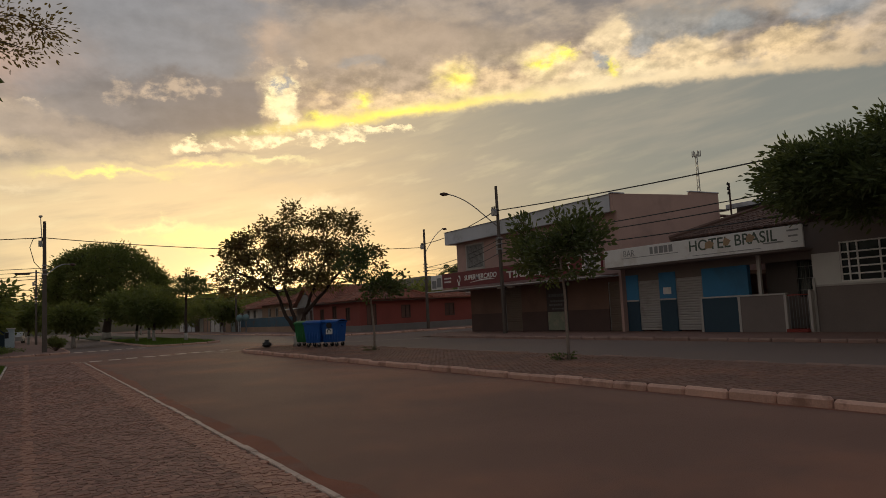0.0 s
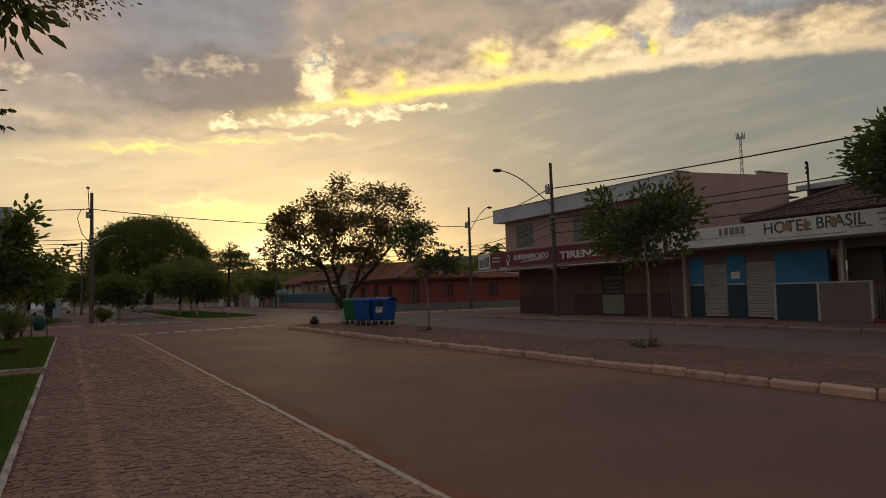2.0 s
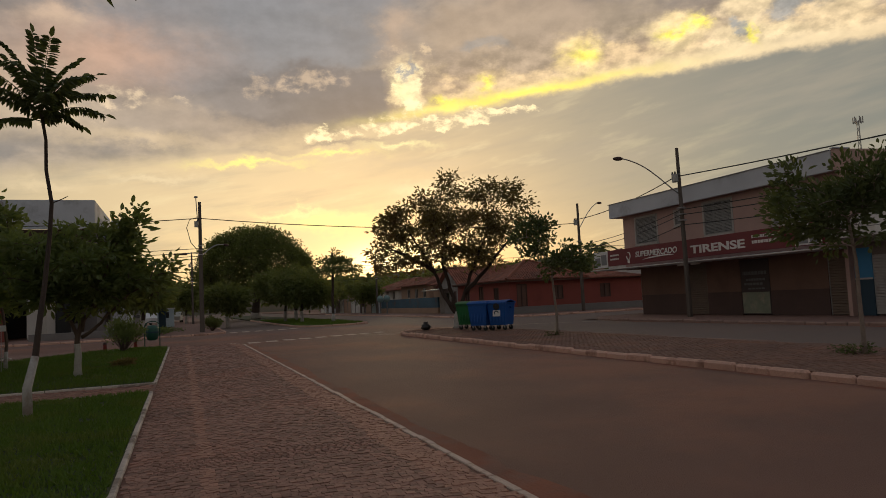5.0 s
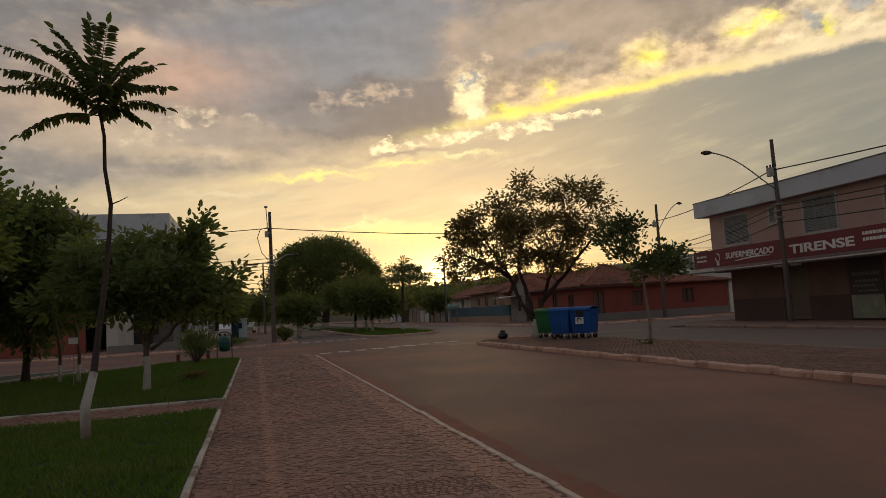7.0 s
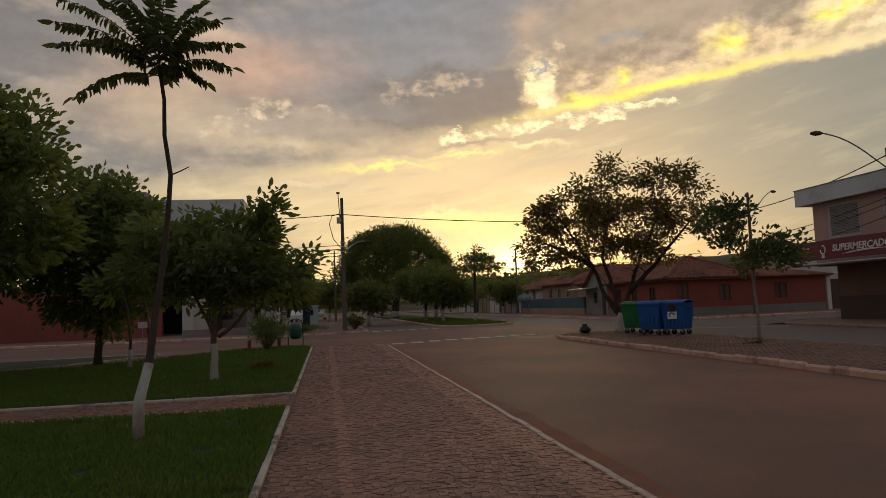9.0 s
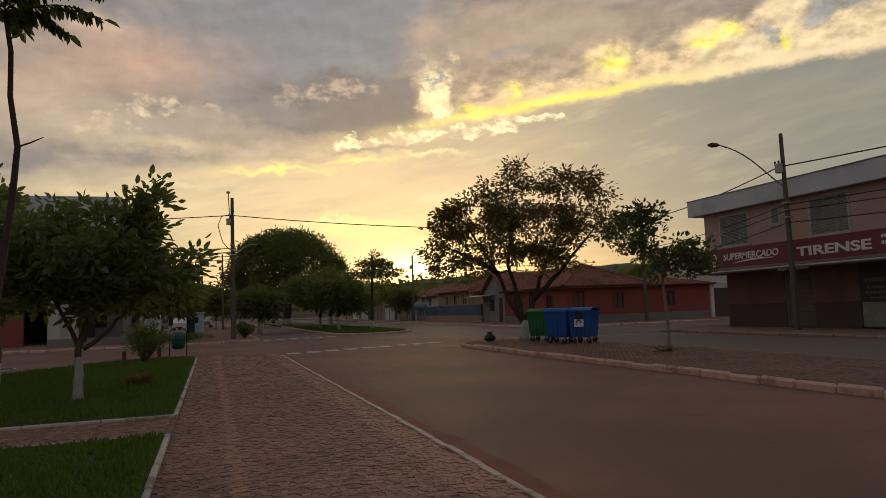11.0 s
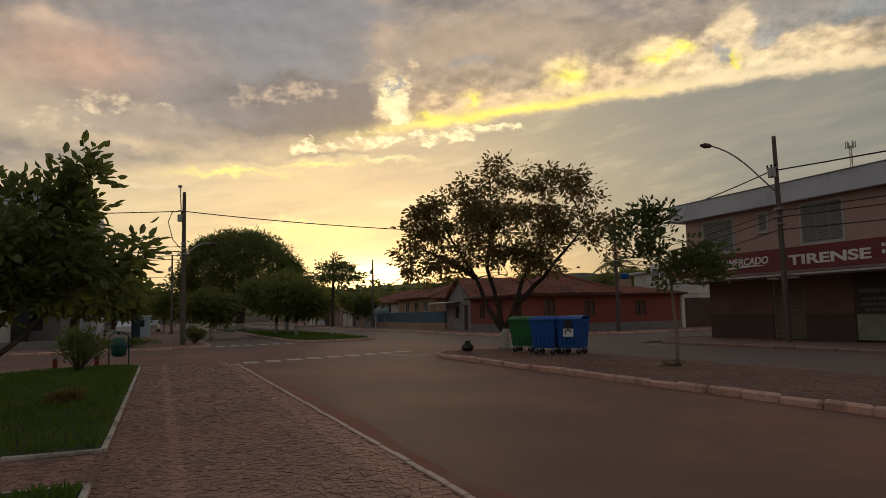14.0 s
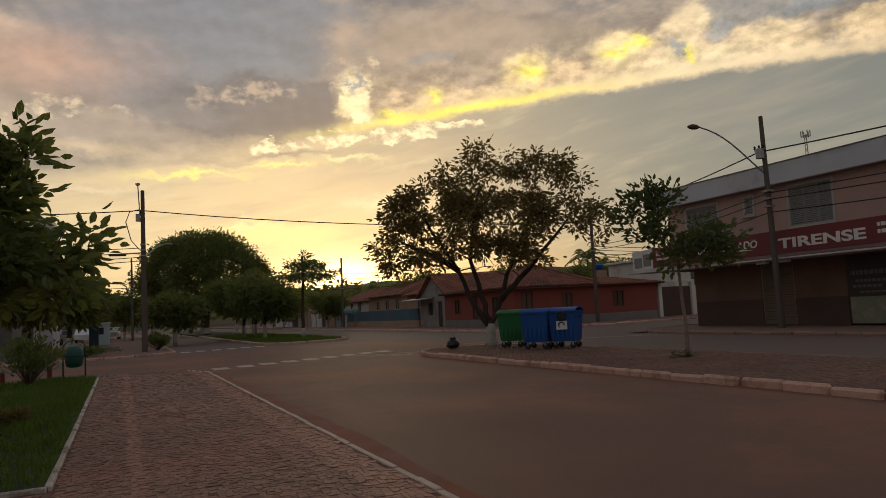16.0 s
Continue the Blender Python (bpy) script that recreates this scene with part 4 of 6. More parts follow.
# island and far trees
make_tree("tree", "slim tree with flat tiers of branches on the grassy island", (11.5, 62.5, 0.1),
          [(0, 0, 0), (0, 0, 2.0), (0.1, 0, 4.0), (0.1, 0, 5.6)], 0.13,
          [(0.2, 0, 4.3, 2.2, 1.8, 0.25), (0.3, 0, 5.0, 1.3, 1.2, 0.2), (0.1, 0, 5.7, 0.5, 0.5, 0.2)],
          70, 36, 0.22, 0.10, 0.35, LEAF_FAR, BARK_DARK, 1.2, droop=0.05, fork=0.6, group="island trees")
for x, y, r, h in ((9.6, 66.5, 2.0, 2.8), (8.8, 71.0, 2.6, 3.3), (10.4, 75.0, 2.7, 3.4), (11.5, 83.0, 2.5, 3.4)):
    make_tree("tree", "dense rounded green tree on the grassy island", (x, y, 0.1),
              [(0, 0, 0), (0, 0.05, 1.0), (0.1, 0, 1.8), (0, 0, h)], 0.14,
              [(0, 0, h, r, r, r * 0.55), (r * 0.55, 0, h * 0.8, r * 0.7, r * 0.7, r * 0.4), (-r * 0.6, 0, h * 1.05, r * 0.5, r * 0.5, r * 0.5), (r * 0.2, 0, h * 1.25, r * 0.5, r * 0.5, r * 0.4)],
              110, 46, 0.3, 0.15, 0.55, LEAF_FAR, BARK_DARK, 1.0, droop=0.15, group="island trees")
make_tree("tree", "huge umbrella-shaped tree with a wide dark crown", (8.9, 100.0, 0.1),
          [(0, 0, 0), (0, 0, 1.4), (0.2, 0, 2.6), (0, 0, 4.2)], 0.6,
          [(0, 0, 5.0, 7.4, 7.0, -6.9), (0, 0, 5.0, 7.4, 7.0, -6.9), (0, 0, 5.0, 6.4, 6.0, 1.6), (-1.5, 0, 8.0, 4.5, 4.5, 2.6)],
          720, 56, 0.32, 0.16, 0.82, LEAF_FAR, BARK_DARK, 1.3, droop=0.05, gaps=0.33, top_twig=0.03, fork=0.3)
for x, y, r, h in ((3.4, 66.0, 1.6, 2.4), (0.3, 92.0, 2.6, 3.2), (3.6, 112.0, 3.2, 3.6), (-3.0, 104.0, 3.0, 3.4), (16.5, 128.0, 4.0, 4.5), (21.8, 118.0, 3.4, 3.4), (22.3, 96.0, 2.2, 2.9), (-2.6, 57.5, 1.7, 3.0), (-5.0, 60.0, 2.0, 3.2)):
    make_tree("tree", "leafy street tree farther along the avenue", (x, y, 0.05),
              [(0, 0, 0), (0, 0.05, 1.0), (0.1, 0, 1.8), (0, 0, h)], 0.15,
              [(0, 0, h, r, r, r * 0.6), (r * 0.4, 0, h * 0.9, r * 0.7, r * 0.7, r * 0.5)],
              70, 44, 0.34, 0.17, 0.6, LEAF_FAR, BARK_DARK, 1.0, droop=0.15, group="avenue trees")


for x, y, r, h in ((44.0, 73.0, 3.4, 3.9), (52.0, 78.0, 3.6, 4.4), (38.5, 80.0, 3.0, 4.0), (60.0, 74.0, 3.5, 4.2), (33.0, 92.0, 3.4, 4.2)):
    make_tree("tree", "dark leafy garden tree behind the low houses", (x, y, 0.0),
              [(0, 0, -0.05), (0, 0.05, 1.0), (0.1, 0, 1.8), (0, 0, h)], 0.16,
              [(0, 0, h, r, r, r * 0.5), (r * 0.5, 0, h * 0.95, r * 0.6, r * 0.6, r * 0.45)],
              70, 44, 0.34, 0.17, 0.6, LEAF_FAR, BARK_DARK, 0, droop=0.15, group="garden trees")


def make_palm(at, tall):
    ob = thing("palm", "slender palm with drooping feathery fronds", "palm", at)
    part("trunk", Shape().tube([(0, 0, -0.05), (0.1, 0, tall * 0.5), (0.0, 0, tall)], [0.2, 0.15, 0.12], 9), BARK, ob, smooth=True)
    for k in range(14):
        a, rise = k * 2.399, radians(70 - 80 * k / 13)
        way = Vector((math.cos(a) * math.cos(rise), math.sin(a) * math.cos(rise), math.sin(rise)))
        rib = [Vector((0, 0, tall)) + way * 2.6 * u + Vector((0, 0, -1.5 * u * u)) for u in (j / 8 for j in range(9))]
        f = Shape().tube(rib, [0.03 - 0.003 * j for j in range(9)], 4, False)
        verts, faces = [], []
        for j in range(1, 9):
            d = (rib[j] - rib[j - 1]).normalized()
            s = d.cross(Vector((0, 0, 1))).normalized()
            for h in (0.0, 0.33, 0.66):
                for sign in (-1, 1):
                    leaf(verts, faces, rib[j - 1].lerp(rib[j], h), s * sign + d * 0.6 + Vector((0, 0, -0.5)), 0.75, 0.07)
        part("frond", f.add(verts, faces), LEAF_FAR, ob)


make_palm((47.5, 78.0, 0.0), 6.6)
make_palm((57.0, 88.0, 0.0), 6.2)


def make_bush(label, base, r, h, n, foliage, long=0.12, wide=0.05):
    ob = thing("bush", label, "bush", base)
    wood = Shape()
    verts, faces = [], []
    for _ in range(n):
        a, q = rng.uniform(0, 6.28), rng.uniform(0.2, 1.0)
        tip = Vector((math.cos(a) * r * q, math.sin(a) * r * q, h * (1.05 - 0.45 * q * q) * rng.uniform(0.6, 1.0)))
        path = bend((math.cos(a) * 0.05, math.sin(a) * 0.05, 0), tip, 0.08)
        wood.tube(path, [0.012, 0.01, 0.008, 0.006, 0.004], 4, False)
        for _ in range(26):
            p = path[rng.choice((2, 3, 3, 4, 4))] + Vector((jig(0.12), jig(0.12), jig(0.1)))
            leaf(verts, faces, p, tip.normalized() + Vector((jig(0.8), jig(0.8), jig(0.6))), long, wide)
    part("branchwork", wood, BARK, ob)
    part("foliage", Shape().add(verts, faces), foliage, ob)
    return ob


make_bush("straggly leafy shrub at the tip of the lawn", (-2.3, 36.4, 0.05), 0.8, 1.35, 60, LEAF_MID)
make_bush("small round clipped bush by the pole", (1.85, 56.6, 0.1), 0.6, 0.95, 50, LEAF_FAR, 0.14, 0.07)
make_bush("small scrubby weed tuft on the grass", (-1.6, 27.3, 0.05), 0.35, 0.12, 18, LEAF_MANGO, 0.1, 0.05)
make_bush("small weeds round the foot of the young tree", (11.9, 15.25, 0.11), 0.5, 0.10, 9, LEAF_DARK, 0.07, 0.03)
make_bush("small weeds round the foot of the slim tree", (11.8, 26.6, 0.11), 0.4, 0.08, 7, LEAF_DARK, 0.06, 0.025)
make_bush("low hedge tuft on the far pavement", (-1.7, 53.8, 0.1), 1.7, 0.45, 60, LEAF_MID)
# ---------------------------------------------------------------- buildings
def wpart(name, shape, material, parent, label="", smooth=False, kind=""):
    """Like part(), with the numbers in the world's frame."""
    ob = part(name, shape, material, parent, label, smooth, kind)
    if parent.type == "EMPTY":
        ob.matrix_basis = Matrix.Translation(-parent.location)
    return ob


def wall_x(x0, x1, y0, y1, z0, z1, holes=()):
    """A wall that faces along x, with openings (y0, y1, z0, z1) right through it, as one closed mesh."""
    ys = sorted({y0, y1, *[min(max(v, y0), y1) for h in holes for v in h[:2]]})
    zs = sorted({z0, z1, *[min(max(v, z0), z1) for h in holes for v in h[2:]]})
    full = {(a, b) for a in range(len(ys) - 1) for b in range(len(zs) - 1)
            if not any(h[0] < (ys[a] + ys[a + 1]) / 2 < h[1] and h[2] < (zs[b] + zs[b + 1]) / 2 < h[3] for h in holes)}
    s, at = Shape(), {}

    def v(side, a, b):
        if (side, a, b) not in at:
            at[side, a, b] = len(s.v)
            s.v.append((x1 if side else x0, ys[a], zs[b]))
        return at[side, a, b]

    for a, b in full:
        s.f.append((v(0, a, b), v(0, a, b + 1), v(0, a + 1, b + 1), v(0, a + 1, b)))
        s.f.append((v(1, a, b), v(1, a + 1, b), v(1, a + 1, b + 1), v(1, a, b + 1)))
        for (c, d), (p, q) in (((a, b - 1), ((a, b), (a + 1, b))), ((a, b + 1), ((a + 1, b + 1), (a, b + 1))), ((a - 1, b), ((a, b + 1), (a, b))), ((a + 1, b), ((a + 1, b), (a + 1, b + 1)))):
            if (c, d) not in full:
                s.f.append((v(0, *p), v(0, *q), v(1, *q), v(1, *p)))
    return s


def wall_y(y0, y1, x0, x1, z0, z1, holes=()):
    s = wall_x(y0, y1, x0, x1, z0, z1, holes)
    t = Shape()
    t.v, t.f = [(b, a, c) for a, b, c in s.v], [f[::-1] for f in s.f]
    return t


def roll_shutter(parent, x, y0, y1, z0, z1, material, step=0.11):
    door = wpart("roller_shutter", Shape().box((x + 0.02, y0, z0), (x + 0.04, y1, z1), 0.002), material, parent, "closed ribbed roller shutter")
    z = z0
    while z < z1 - step:
        wpart("slat", Shape().box((x - 0.03, y0 + 0.03, z + 0.012), (x + 0.02, y1 - 0.03, z + step - 0.012), 0.022), material, door)
        z += step
    wpart("guide_rail", Shape().box((x - 0.03, y0, z0), (x + 0.02, y0 + 0.045, z1), 0.004), STEEL, door)
    wpart("guide_rail", Shape().box((x - 0.03, y1 - 0.045, z0), (x + 0.02, y1, z1), 0.004), STEEL, door)
    return door


def louvre_window(parent, x, y0, y1, z0, z1, leaves=2):
    w = wpart("window", Shape().box((x + 0.10, y0, z0), (x + 0.12, y1, z1), 0.002), DARK_HOLE, parent, "grey louvred window")
    f = Shape()
    for a, b, c, d in ((y0, y1, z0 - 0.05, z0 + 0.05), (y0, y1, z1 - 0.05, z1 + 0.05), (y0 - 0.05, y0 + 0.05, z0 - 0.05, z1 + 0.05), (y1 - 0.05, y1 + 0.05, z0 - 0.05, z1 + 0.05)):
        f.box((x - 0.03, a, c), (x + 0.09, b, d), 0.006)
    wpart("window_frame", f, WIN_FRAME, w)
    wpart("window_sill", Shape().box((x - 0.09, y0 - 0.1, z0 - 0.09), (x + 0.02, y1 + 0.1, z0 - 0.045), 0.008), WIN_FRAME, w)
    for n in range(leaves):
        a, b = y0 + 0.06 + (y1 - y0 - 0.12) * n / leaves, y0 + 0.04 + (y1 - y0 - 0.08) * (n + 1) / leaves
        pane = wpart("louvre_leaf", wall_x(x + 0.02, x + 0.06, a, b, z0 + 0.06, z1 - 0.06, [(a + 0.05, b - 0.05, z0 + 0.11, z1 - 0.11)]), LOUVRE, w)
        s = Shape()
        z = z0 + 0.13
        while z < z1 - 0.13:
            s.box((x + 0.025, a + 0.045, z - 0.004), (x + 0.06, b - 0.045, z + 0.05), 0.003, (0, 28, 0))
            z += 0.07
        wpart("louvre_slats", s, LOUVRE, w)
    return w


def tiled(parent, name, e0, e1, r1, r0, material, label=""):
    """A roof plane of barrel tiles: eave e0 to e1, ridge r0 to r1."""
    e0, e1, r0, r1 = (Vector(p) for p in (e0, e1, r0, r1))
    slope = max((r0 - e0).length, (r1 - e1).length)
    out = (e1 - e0).cross(r0 - e0 if (r0 - e0).length > 0.1 else r1 - e0).normalized()
    if out.z < 0:
        out = -out
    s = Shape()
    s.add([e0 - out * 0.05, e1 - out * 0.05, r1 - out * 0.05, r0 - out * 0.05], [(0, 1, 2, 3)])
    rows = max(2, round(slope / 0.42))
    for j in range(rows):
        a, b = j / rows, min(1.0, (j + 1.18) / rows)
        l0, l1 = e0.lerp(r0, a), e1.lerp(r1, a)
        u0, u1 = e0.lerp(r0, b), e1.lerp(r1, b)
        n = max(1, round((l1 - l0).length / 0.24))
        for k in range(n):
            p, q = l0.lerp(l1, (k + 0.5) / n), u0.lerp(u1, (k + 0.5) / n)
            w = (l1 - l0) / n * 0.48
            w2 = (u1 - u0) / n * 0.42
            lift = out * (0.075 + jig(0.012))
            s.add([p - w, p - w * 0.6 + lift, p + w * 0.6 + lift, p + w, q - w2, q - w2 * 0.6 + lift * 0.75, q + w2 * 0.6 + lift * 0.75, q + w2],
                  [(0, 1, 5, 4), (1, 2, 6, 5), (2, 3, 7, 6), (0, 3, 2, 1)])
    return wpart(name, s, material, parent, label, kind="stuff")


# the two-storey corner shop
shop = thing("supermarket", "two-storey pink corner supermarket with red sign and grey fascia", "shop", (24.6, 25.6, 0.1))
FX = 24.6
wpart("upper_wall", wall_x(FX, FX + 0.25, 25.6, 40.4, 2.9, 5.85, [(37.26, 39.24, 4.1, 5.64), (35.28, 35.79, 4.82, 5.62), (31.62, 33.58, 4.05, 5.7), (27.25, 29.25, 4.07, 5.6)]), PINK, shop)
# ground floor: canopy shade sits in the wall colour, besides the ochre-pink paint
wpart("ground_wall", wall_x(FX, FX + 0.25, 25.6, 39.0, 1.2, 2.9, [(33.67, 35.26, 1.1, 2.69), (29.67, 31.42, 1.1, 2.68), (25.75, 26.65, 1.1, 2.5)]), PINK_LOW_SHADED, shop)
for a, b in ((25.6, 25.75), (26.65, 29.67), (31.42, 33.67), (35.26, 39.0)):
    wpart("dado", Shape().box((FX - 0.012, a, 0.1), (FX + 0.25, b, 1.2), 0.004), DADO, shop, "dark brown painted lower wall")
wpart("end_wall", wall_y(38.75, 39.0, FX + 0.25, 36.0, 0.1, 2.9), PINK_LOW_SHADED, shop)
wpart("upper_end_wall", wall_y(40.15, 40.4, FX + 0.25, 36.0, 2.9, 5.85), PINK, shop)
wpart("floor_slab", Shape().box((FX + 0.01, 25.7, 2.7), (36, 40.38, 2.9), 0.005), PINK_LOW_SHADED, shop)
wpart("back_wall", wall_x(35.8, 36.0, 25.6, 40.15, 0.1, 5.85), PINK, shop)
side = Shape()
prof = [(24.35, 0.1), (31.9, 0.1), (31.9, 7.03), (29.7, 7.0), (29.7, 6.86), (24.12, 6.69), (24.12, 5.85), (24.35, 5.85)]
n = len(prof)
side.add([(x, 25.45, z) for x, z in prof] + [(x, 25.62, z) for x, z in prof],
         [tuple(range(n)), tuple(range(2 * n - 1, n - 1, -1))] + [(k, n + k, n + (k + 1) % n, (k + 1) % n) for k in range(n)])
wpart("side_wall", side, PINK, shop, "bare pink gable wall with stepped top")
wpart("coping", Shape().box((29.66, 25.40, 7.02), (31.95, 25.66, 7.07), 0.01), FASCIA, shop)
wpart("coping", Shape().box((24.08, 25.40, 6.70), (24.9, 25.66, 6.76), 0.01), FASCIA, shop)
fas = Shape().box((24.1, 25.64, 5.84), (24.28, 41.05, 6.66), 0.01)
fas.box((24.29, 40.87, 5.84), (33.0, 41.05, 6.66), 0.01)
wpart("fascia", fas, FASCIA, shop, "broad plain grey fascia round the roof")
wpart("fascia_cap", Shape().box((24.06, 25.7, 6.665), (24.32, 41.09, 6.70), 0.008), STEEL, shop)
wpart("soffit", Shape().box((24.29, 25.64, 5.86), (33.0, 40.86, 5.93), 0.005), PINK, shop)
wpart("roof", Shape().box((24.29, 25.64, 6.15), (33.0, 40.86, 6.22), 0.005), SHUTTER, shop)
for y0, y1, z0, z1, k in ((37.26, 39.24, 4.1, 5.64, 3), (35.28, 35.79, 4.82, 5.62, 1), (31.62, 33.58, 4.05, 5.7, 3), (27.25, 29.25, 4.07, 5.6, 3)):
    louvre_window(shop, FX, y0, y1, z0, z1, k)
roll_shutter(shop, FX + 0.06, 33.67, 35.26, 0.12, 2.69, SHUTTER_DARK)
roll_shutter(shop, FX + 0.06, 25.75, 26.65, 0.12, 2.5, SHUTTER_DARK)
panel = wpart("poster_panel", Shape().box((FX - 0.01, 29.69, 0.14), (FX + 0.05, 31.40, 2.66), 0.006), POSTER_DARK, shop, "printed shop poster on a closed door")
wpart("poster_lower", Shape().box((FX - 0.018, 29.74, 0.18), (FX - 0.008, 31.35, 1.15), 0.002), POSTER, panel, "pale green faded print")
for z, a, b, h in ((1.95, 29.85, 31.25, 0.16), (1.68, 29.95, 31.1, 0.1), (1.48, 30.1, 31.2, 0.1), (1.28, 30.0, 31.0, 0.07)):
    y, bars = a, Shape()
    while y < b:
        w = rng.uniform(0.09, 0.2)
        bars.box((FX - 0.02, y, z), (FX - 0.008, min(b, y + w), z + h), 0.001)
        y += w + 0.04
    wpart("print_line", bars, POSTER_PRINT, panel)
wpart("canopy", Shape().box((23.19, 25.6, 2.74), (FX, 41.9, 2.79), 0.01), FASCIA, shop, "thin projecting canopy slab")
wpart("gutter", Shape().box((23.10, 25.6, 2.73), (23.18, 42.0, 2.80), 0.015), GUTTER, shop, "pale metal gutter along the canopy")
sign = wpart("sign_board", Shape().box((23.3, 25.62, 2.95), (23.42, 40.28, 3.86), 0.01), SIGN_RED, shop, "long dark red sign board with white letters")
wpart("sign_end_panel", Shape().box((23.3, 40.3, 2.9), (23.40, 41.75, 3.84), 0.01), SIGN_WHITE, sign, "white picture panel at the end of the sign")
pic = Shape()
for a, b, z0, z1 in ((40.42, 40.95, 3.05, 3.65), (41.05, 41.6, 3.0, 3.5)):
    pic.box((23.285, a, z0), (23.298, b, z1), 0.002)
wpart("picture_patch", pic, LETTER_GREY, sign)
letters("sign_lettering", "TIRENSE", 0.53, LETTER_WHITE, sign, (23.295, 33.16, 3.16), 1.80, 0.0, 0.012, 0.016)
letters("sign_lettering", "SUPERMERCADO", 0.42, LETTER_WHITE, sign, (23.295, 37.62, 3.31), 1.08, 0.15, 0.012, 0.008)
end_panel = wpart("picture_panel", Shape().box((23.285, 25.66, 2.98), (23.298, 26.95, 3.82), 0.004), SIGN_WHITE, sign, "white picture panel on the red sign")
for a, b, z0, z1 in ((26.45, 26.85, 3.45, 3.75), (25.95, 26.35, 3.3, 3.7), (26.3, 26.75, 3.05, 3.35), (25.75, 26.2, 3.02, 3.22)):
    wpart("picture_patch", Shape().box((23.276, a, z0), (23.284, b, z1), 0.002), LETTER_GREY, end_panel)
swoosh = Shape()
pts = [Vector((23.29, 37.0 - 2.6 * k / 10, 3.14 + 0.10 * math.sin(k / 10 * 2.2))) for k in range(11)]
swoosh.tube(pts, [0.01 + 0.035 * math.sin(math.pi * k / 10) for k in range(11)], 5)
wpart("sign_flourish", swoosh, LETTER_WHITE, sign)
logo = Shape().tube([(23.292, 38.25 + 0.16 * math.cos(a / 3), 3.42 + 0.2 * math.sin(a / 3)) for a in range(4, 20)], 0.03, 5)
logo.box((23.285, 38.15, 3.02), (23.298, 38.35, 3.2), 0.01)
wpart("sign_emblem", logo, LETTER_WHITE, sign)


def digits(y, z, parts_, h):
    s = Shape()
    for w in parts_:
        if w > 0:
            s.box((23.285, y - w, z), (23.298, y, z + h), 0.001)
        y -= abs(w) + 0.035
    return s


for y, z in ((29.22, 3.52), (29.22, 3.28), (40.0, 3.5), (40.0, 3.28)):
    wpart("number_bars", digits(y, z, (0.10, 0.16, 0.12, 0.14, 0.06, 0.15, 0.13, 0.15, 0.14) if y < 35 else (0.08, 0.1, 0.08, 0.1, 0.05, 0.1, 0.1), 0.13 if y < 35 else 0.1), LETTER_WHITE, sign)
# meter box and conduits on the side facing the street
for y in (33.0, 34.0):
    wpart("spot_lamp", Shape().box((23.5, y, 2.62), (23.7, y + 0.5, 2.735), 0.01), LETTER_WHITE, shop)

# the low hotel with its banner
hotel = thing("hotel", "low hotel with faded white banner, blue paint and tiled roof", "hotel", (24.6, 16.0, 0.1))
wpart("upper_wall", wall_x(FX, FX + 0.2, 16.0, 25.44, 2.72, 4.0), GREY_WALL, hotel)
for a, b in ((24.68, 25.44), (22.5, 23.42)):
    wpart("pillar", Shape().box((FX, a, 1.5), (FX + 0.2, b, 2.72), 0.004), BLUE_LIGHT, hotel, "light blue upper pillar")
    wpart("pillar_foot", Shape().box((FX - 0.01, a, 0.1), (FX + 0.2, b, 1.5), 0.004), BLUE_DARK, hotel, "dark blue pillar foot")
    wpart("paint_line", Shape().box((FX - 0.016, a, 1.49), (FX - 0.012, b, 1.56), 0.001), WIN_FRAME, hotel)
wpart("light_blue_wall", Shape().box((FX, 18.9, 0.1), (FX + 0.2, 21.08, 2.72), 0.004), BLUE_LIGHT, hotel)
wpart("notice", Shape().box((FX - 0.012, 22.75, 1.75), (FX - 0.002, 23.2, 2.05), 0.002), SIGN_WHITE, hotel, "small paper notice on the pillar")
roll_shutter(hotel, FX + 0.05, 23.43, 24.67, 0.15, 2.42, SHUTTER)
roll_shutter(hotel, FX + 0.05, 21.1, 22.48, 0.15, 2.42, SHUTTER)
wpart("shutter_box", Shape().box((FX + 0.02, 23.43, 2.42), (FX + 0.2, 24.67, 2.72), 0.01), GREY_WALL, hotel)
wpart("shutter_box", Shape().box((FX + 0.02, 21.1, 2.42), (FX + 0.2, 22.48, 2.72), 0.01), GREY_WALL, hotel)
wpart("porch_wall", wall_x(FX + 1.2, FX + 1.4, 16.0, 18.9, 0.1, 3.2, [(16.7, 17.6, 1.35, 2.75)]), GREY_WALL, hotel)
wpart("dark_window", Shape().box((FX + 1.3, 16.7, 1.35), (FX + 1.34, 17.6, 2.75), 0.004), GLASS, hotel)
gr = Shape()
for k in range(6):
    gr.tube([(FX + 1.18, 16.75 + 0.16 * k, 1.35), (FX + 1.18, 16.75 + 0.16 * k, 2.75)], 0.012, 5)
for z in (1.6, 2.05, 2.5):
    gr.box((FX + 1.165, 16.7, z), (FX + 1.175, 17.6, z + 0.025), 0.002)
wpart("window_grille", gr, STEEL, hotel)
wpart("porch_post", Shape().box((24.15, 18.02, 1.5), (24.28, 18.16, 3.05), 0.01), WIN_FRAME, hotel)
wpart("porch_slab", Shape().box((23.42, 15.9, 3.02), (26.2, 25.4, 3.1), 0.01), GREY_WALL, hotel)
banner = wpart("banner", Shape().box((23.3, 15.66, 3.10), (23.36, 25.4, 3.9), 0.006), SIGN_WHITE, hotel, "long faded white banner with worn green letters")
letters("banner_lettering", "HOTEL", 0.60, LETTER_GREEN, banner, (23.297, 20.56, 3.40), 1.05, 0.0, 0.004, 0.006)
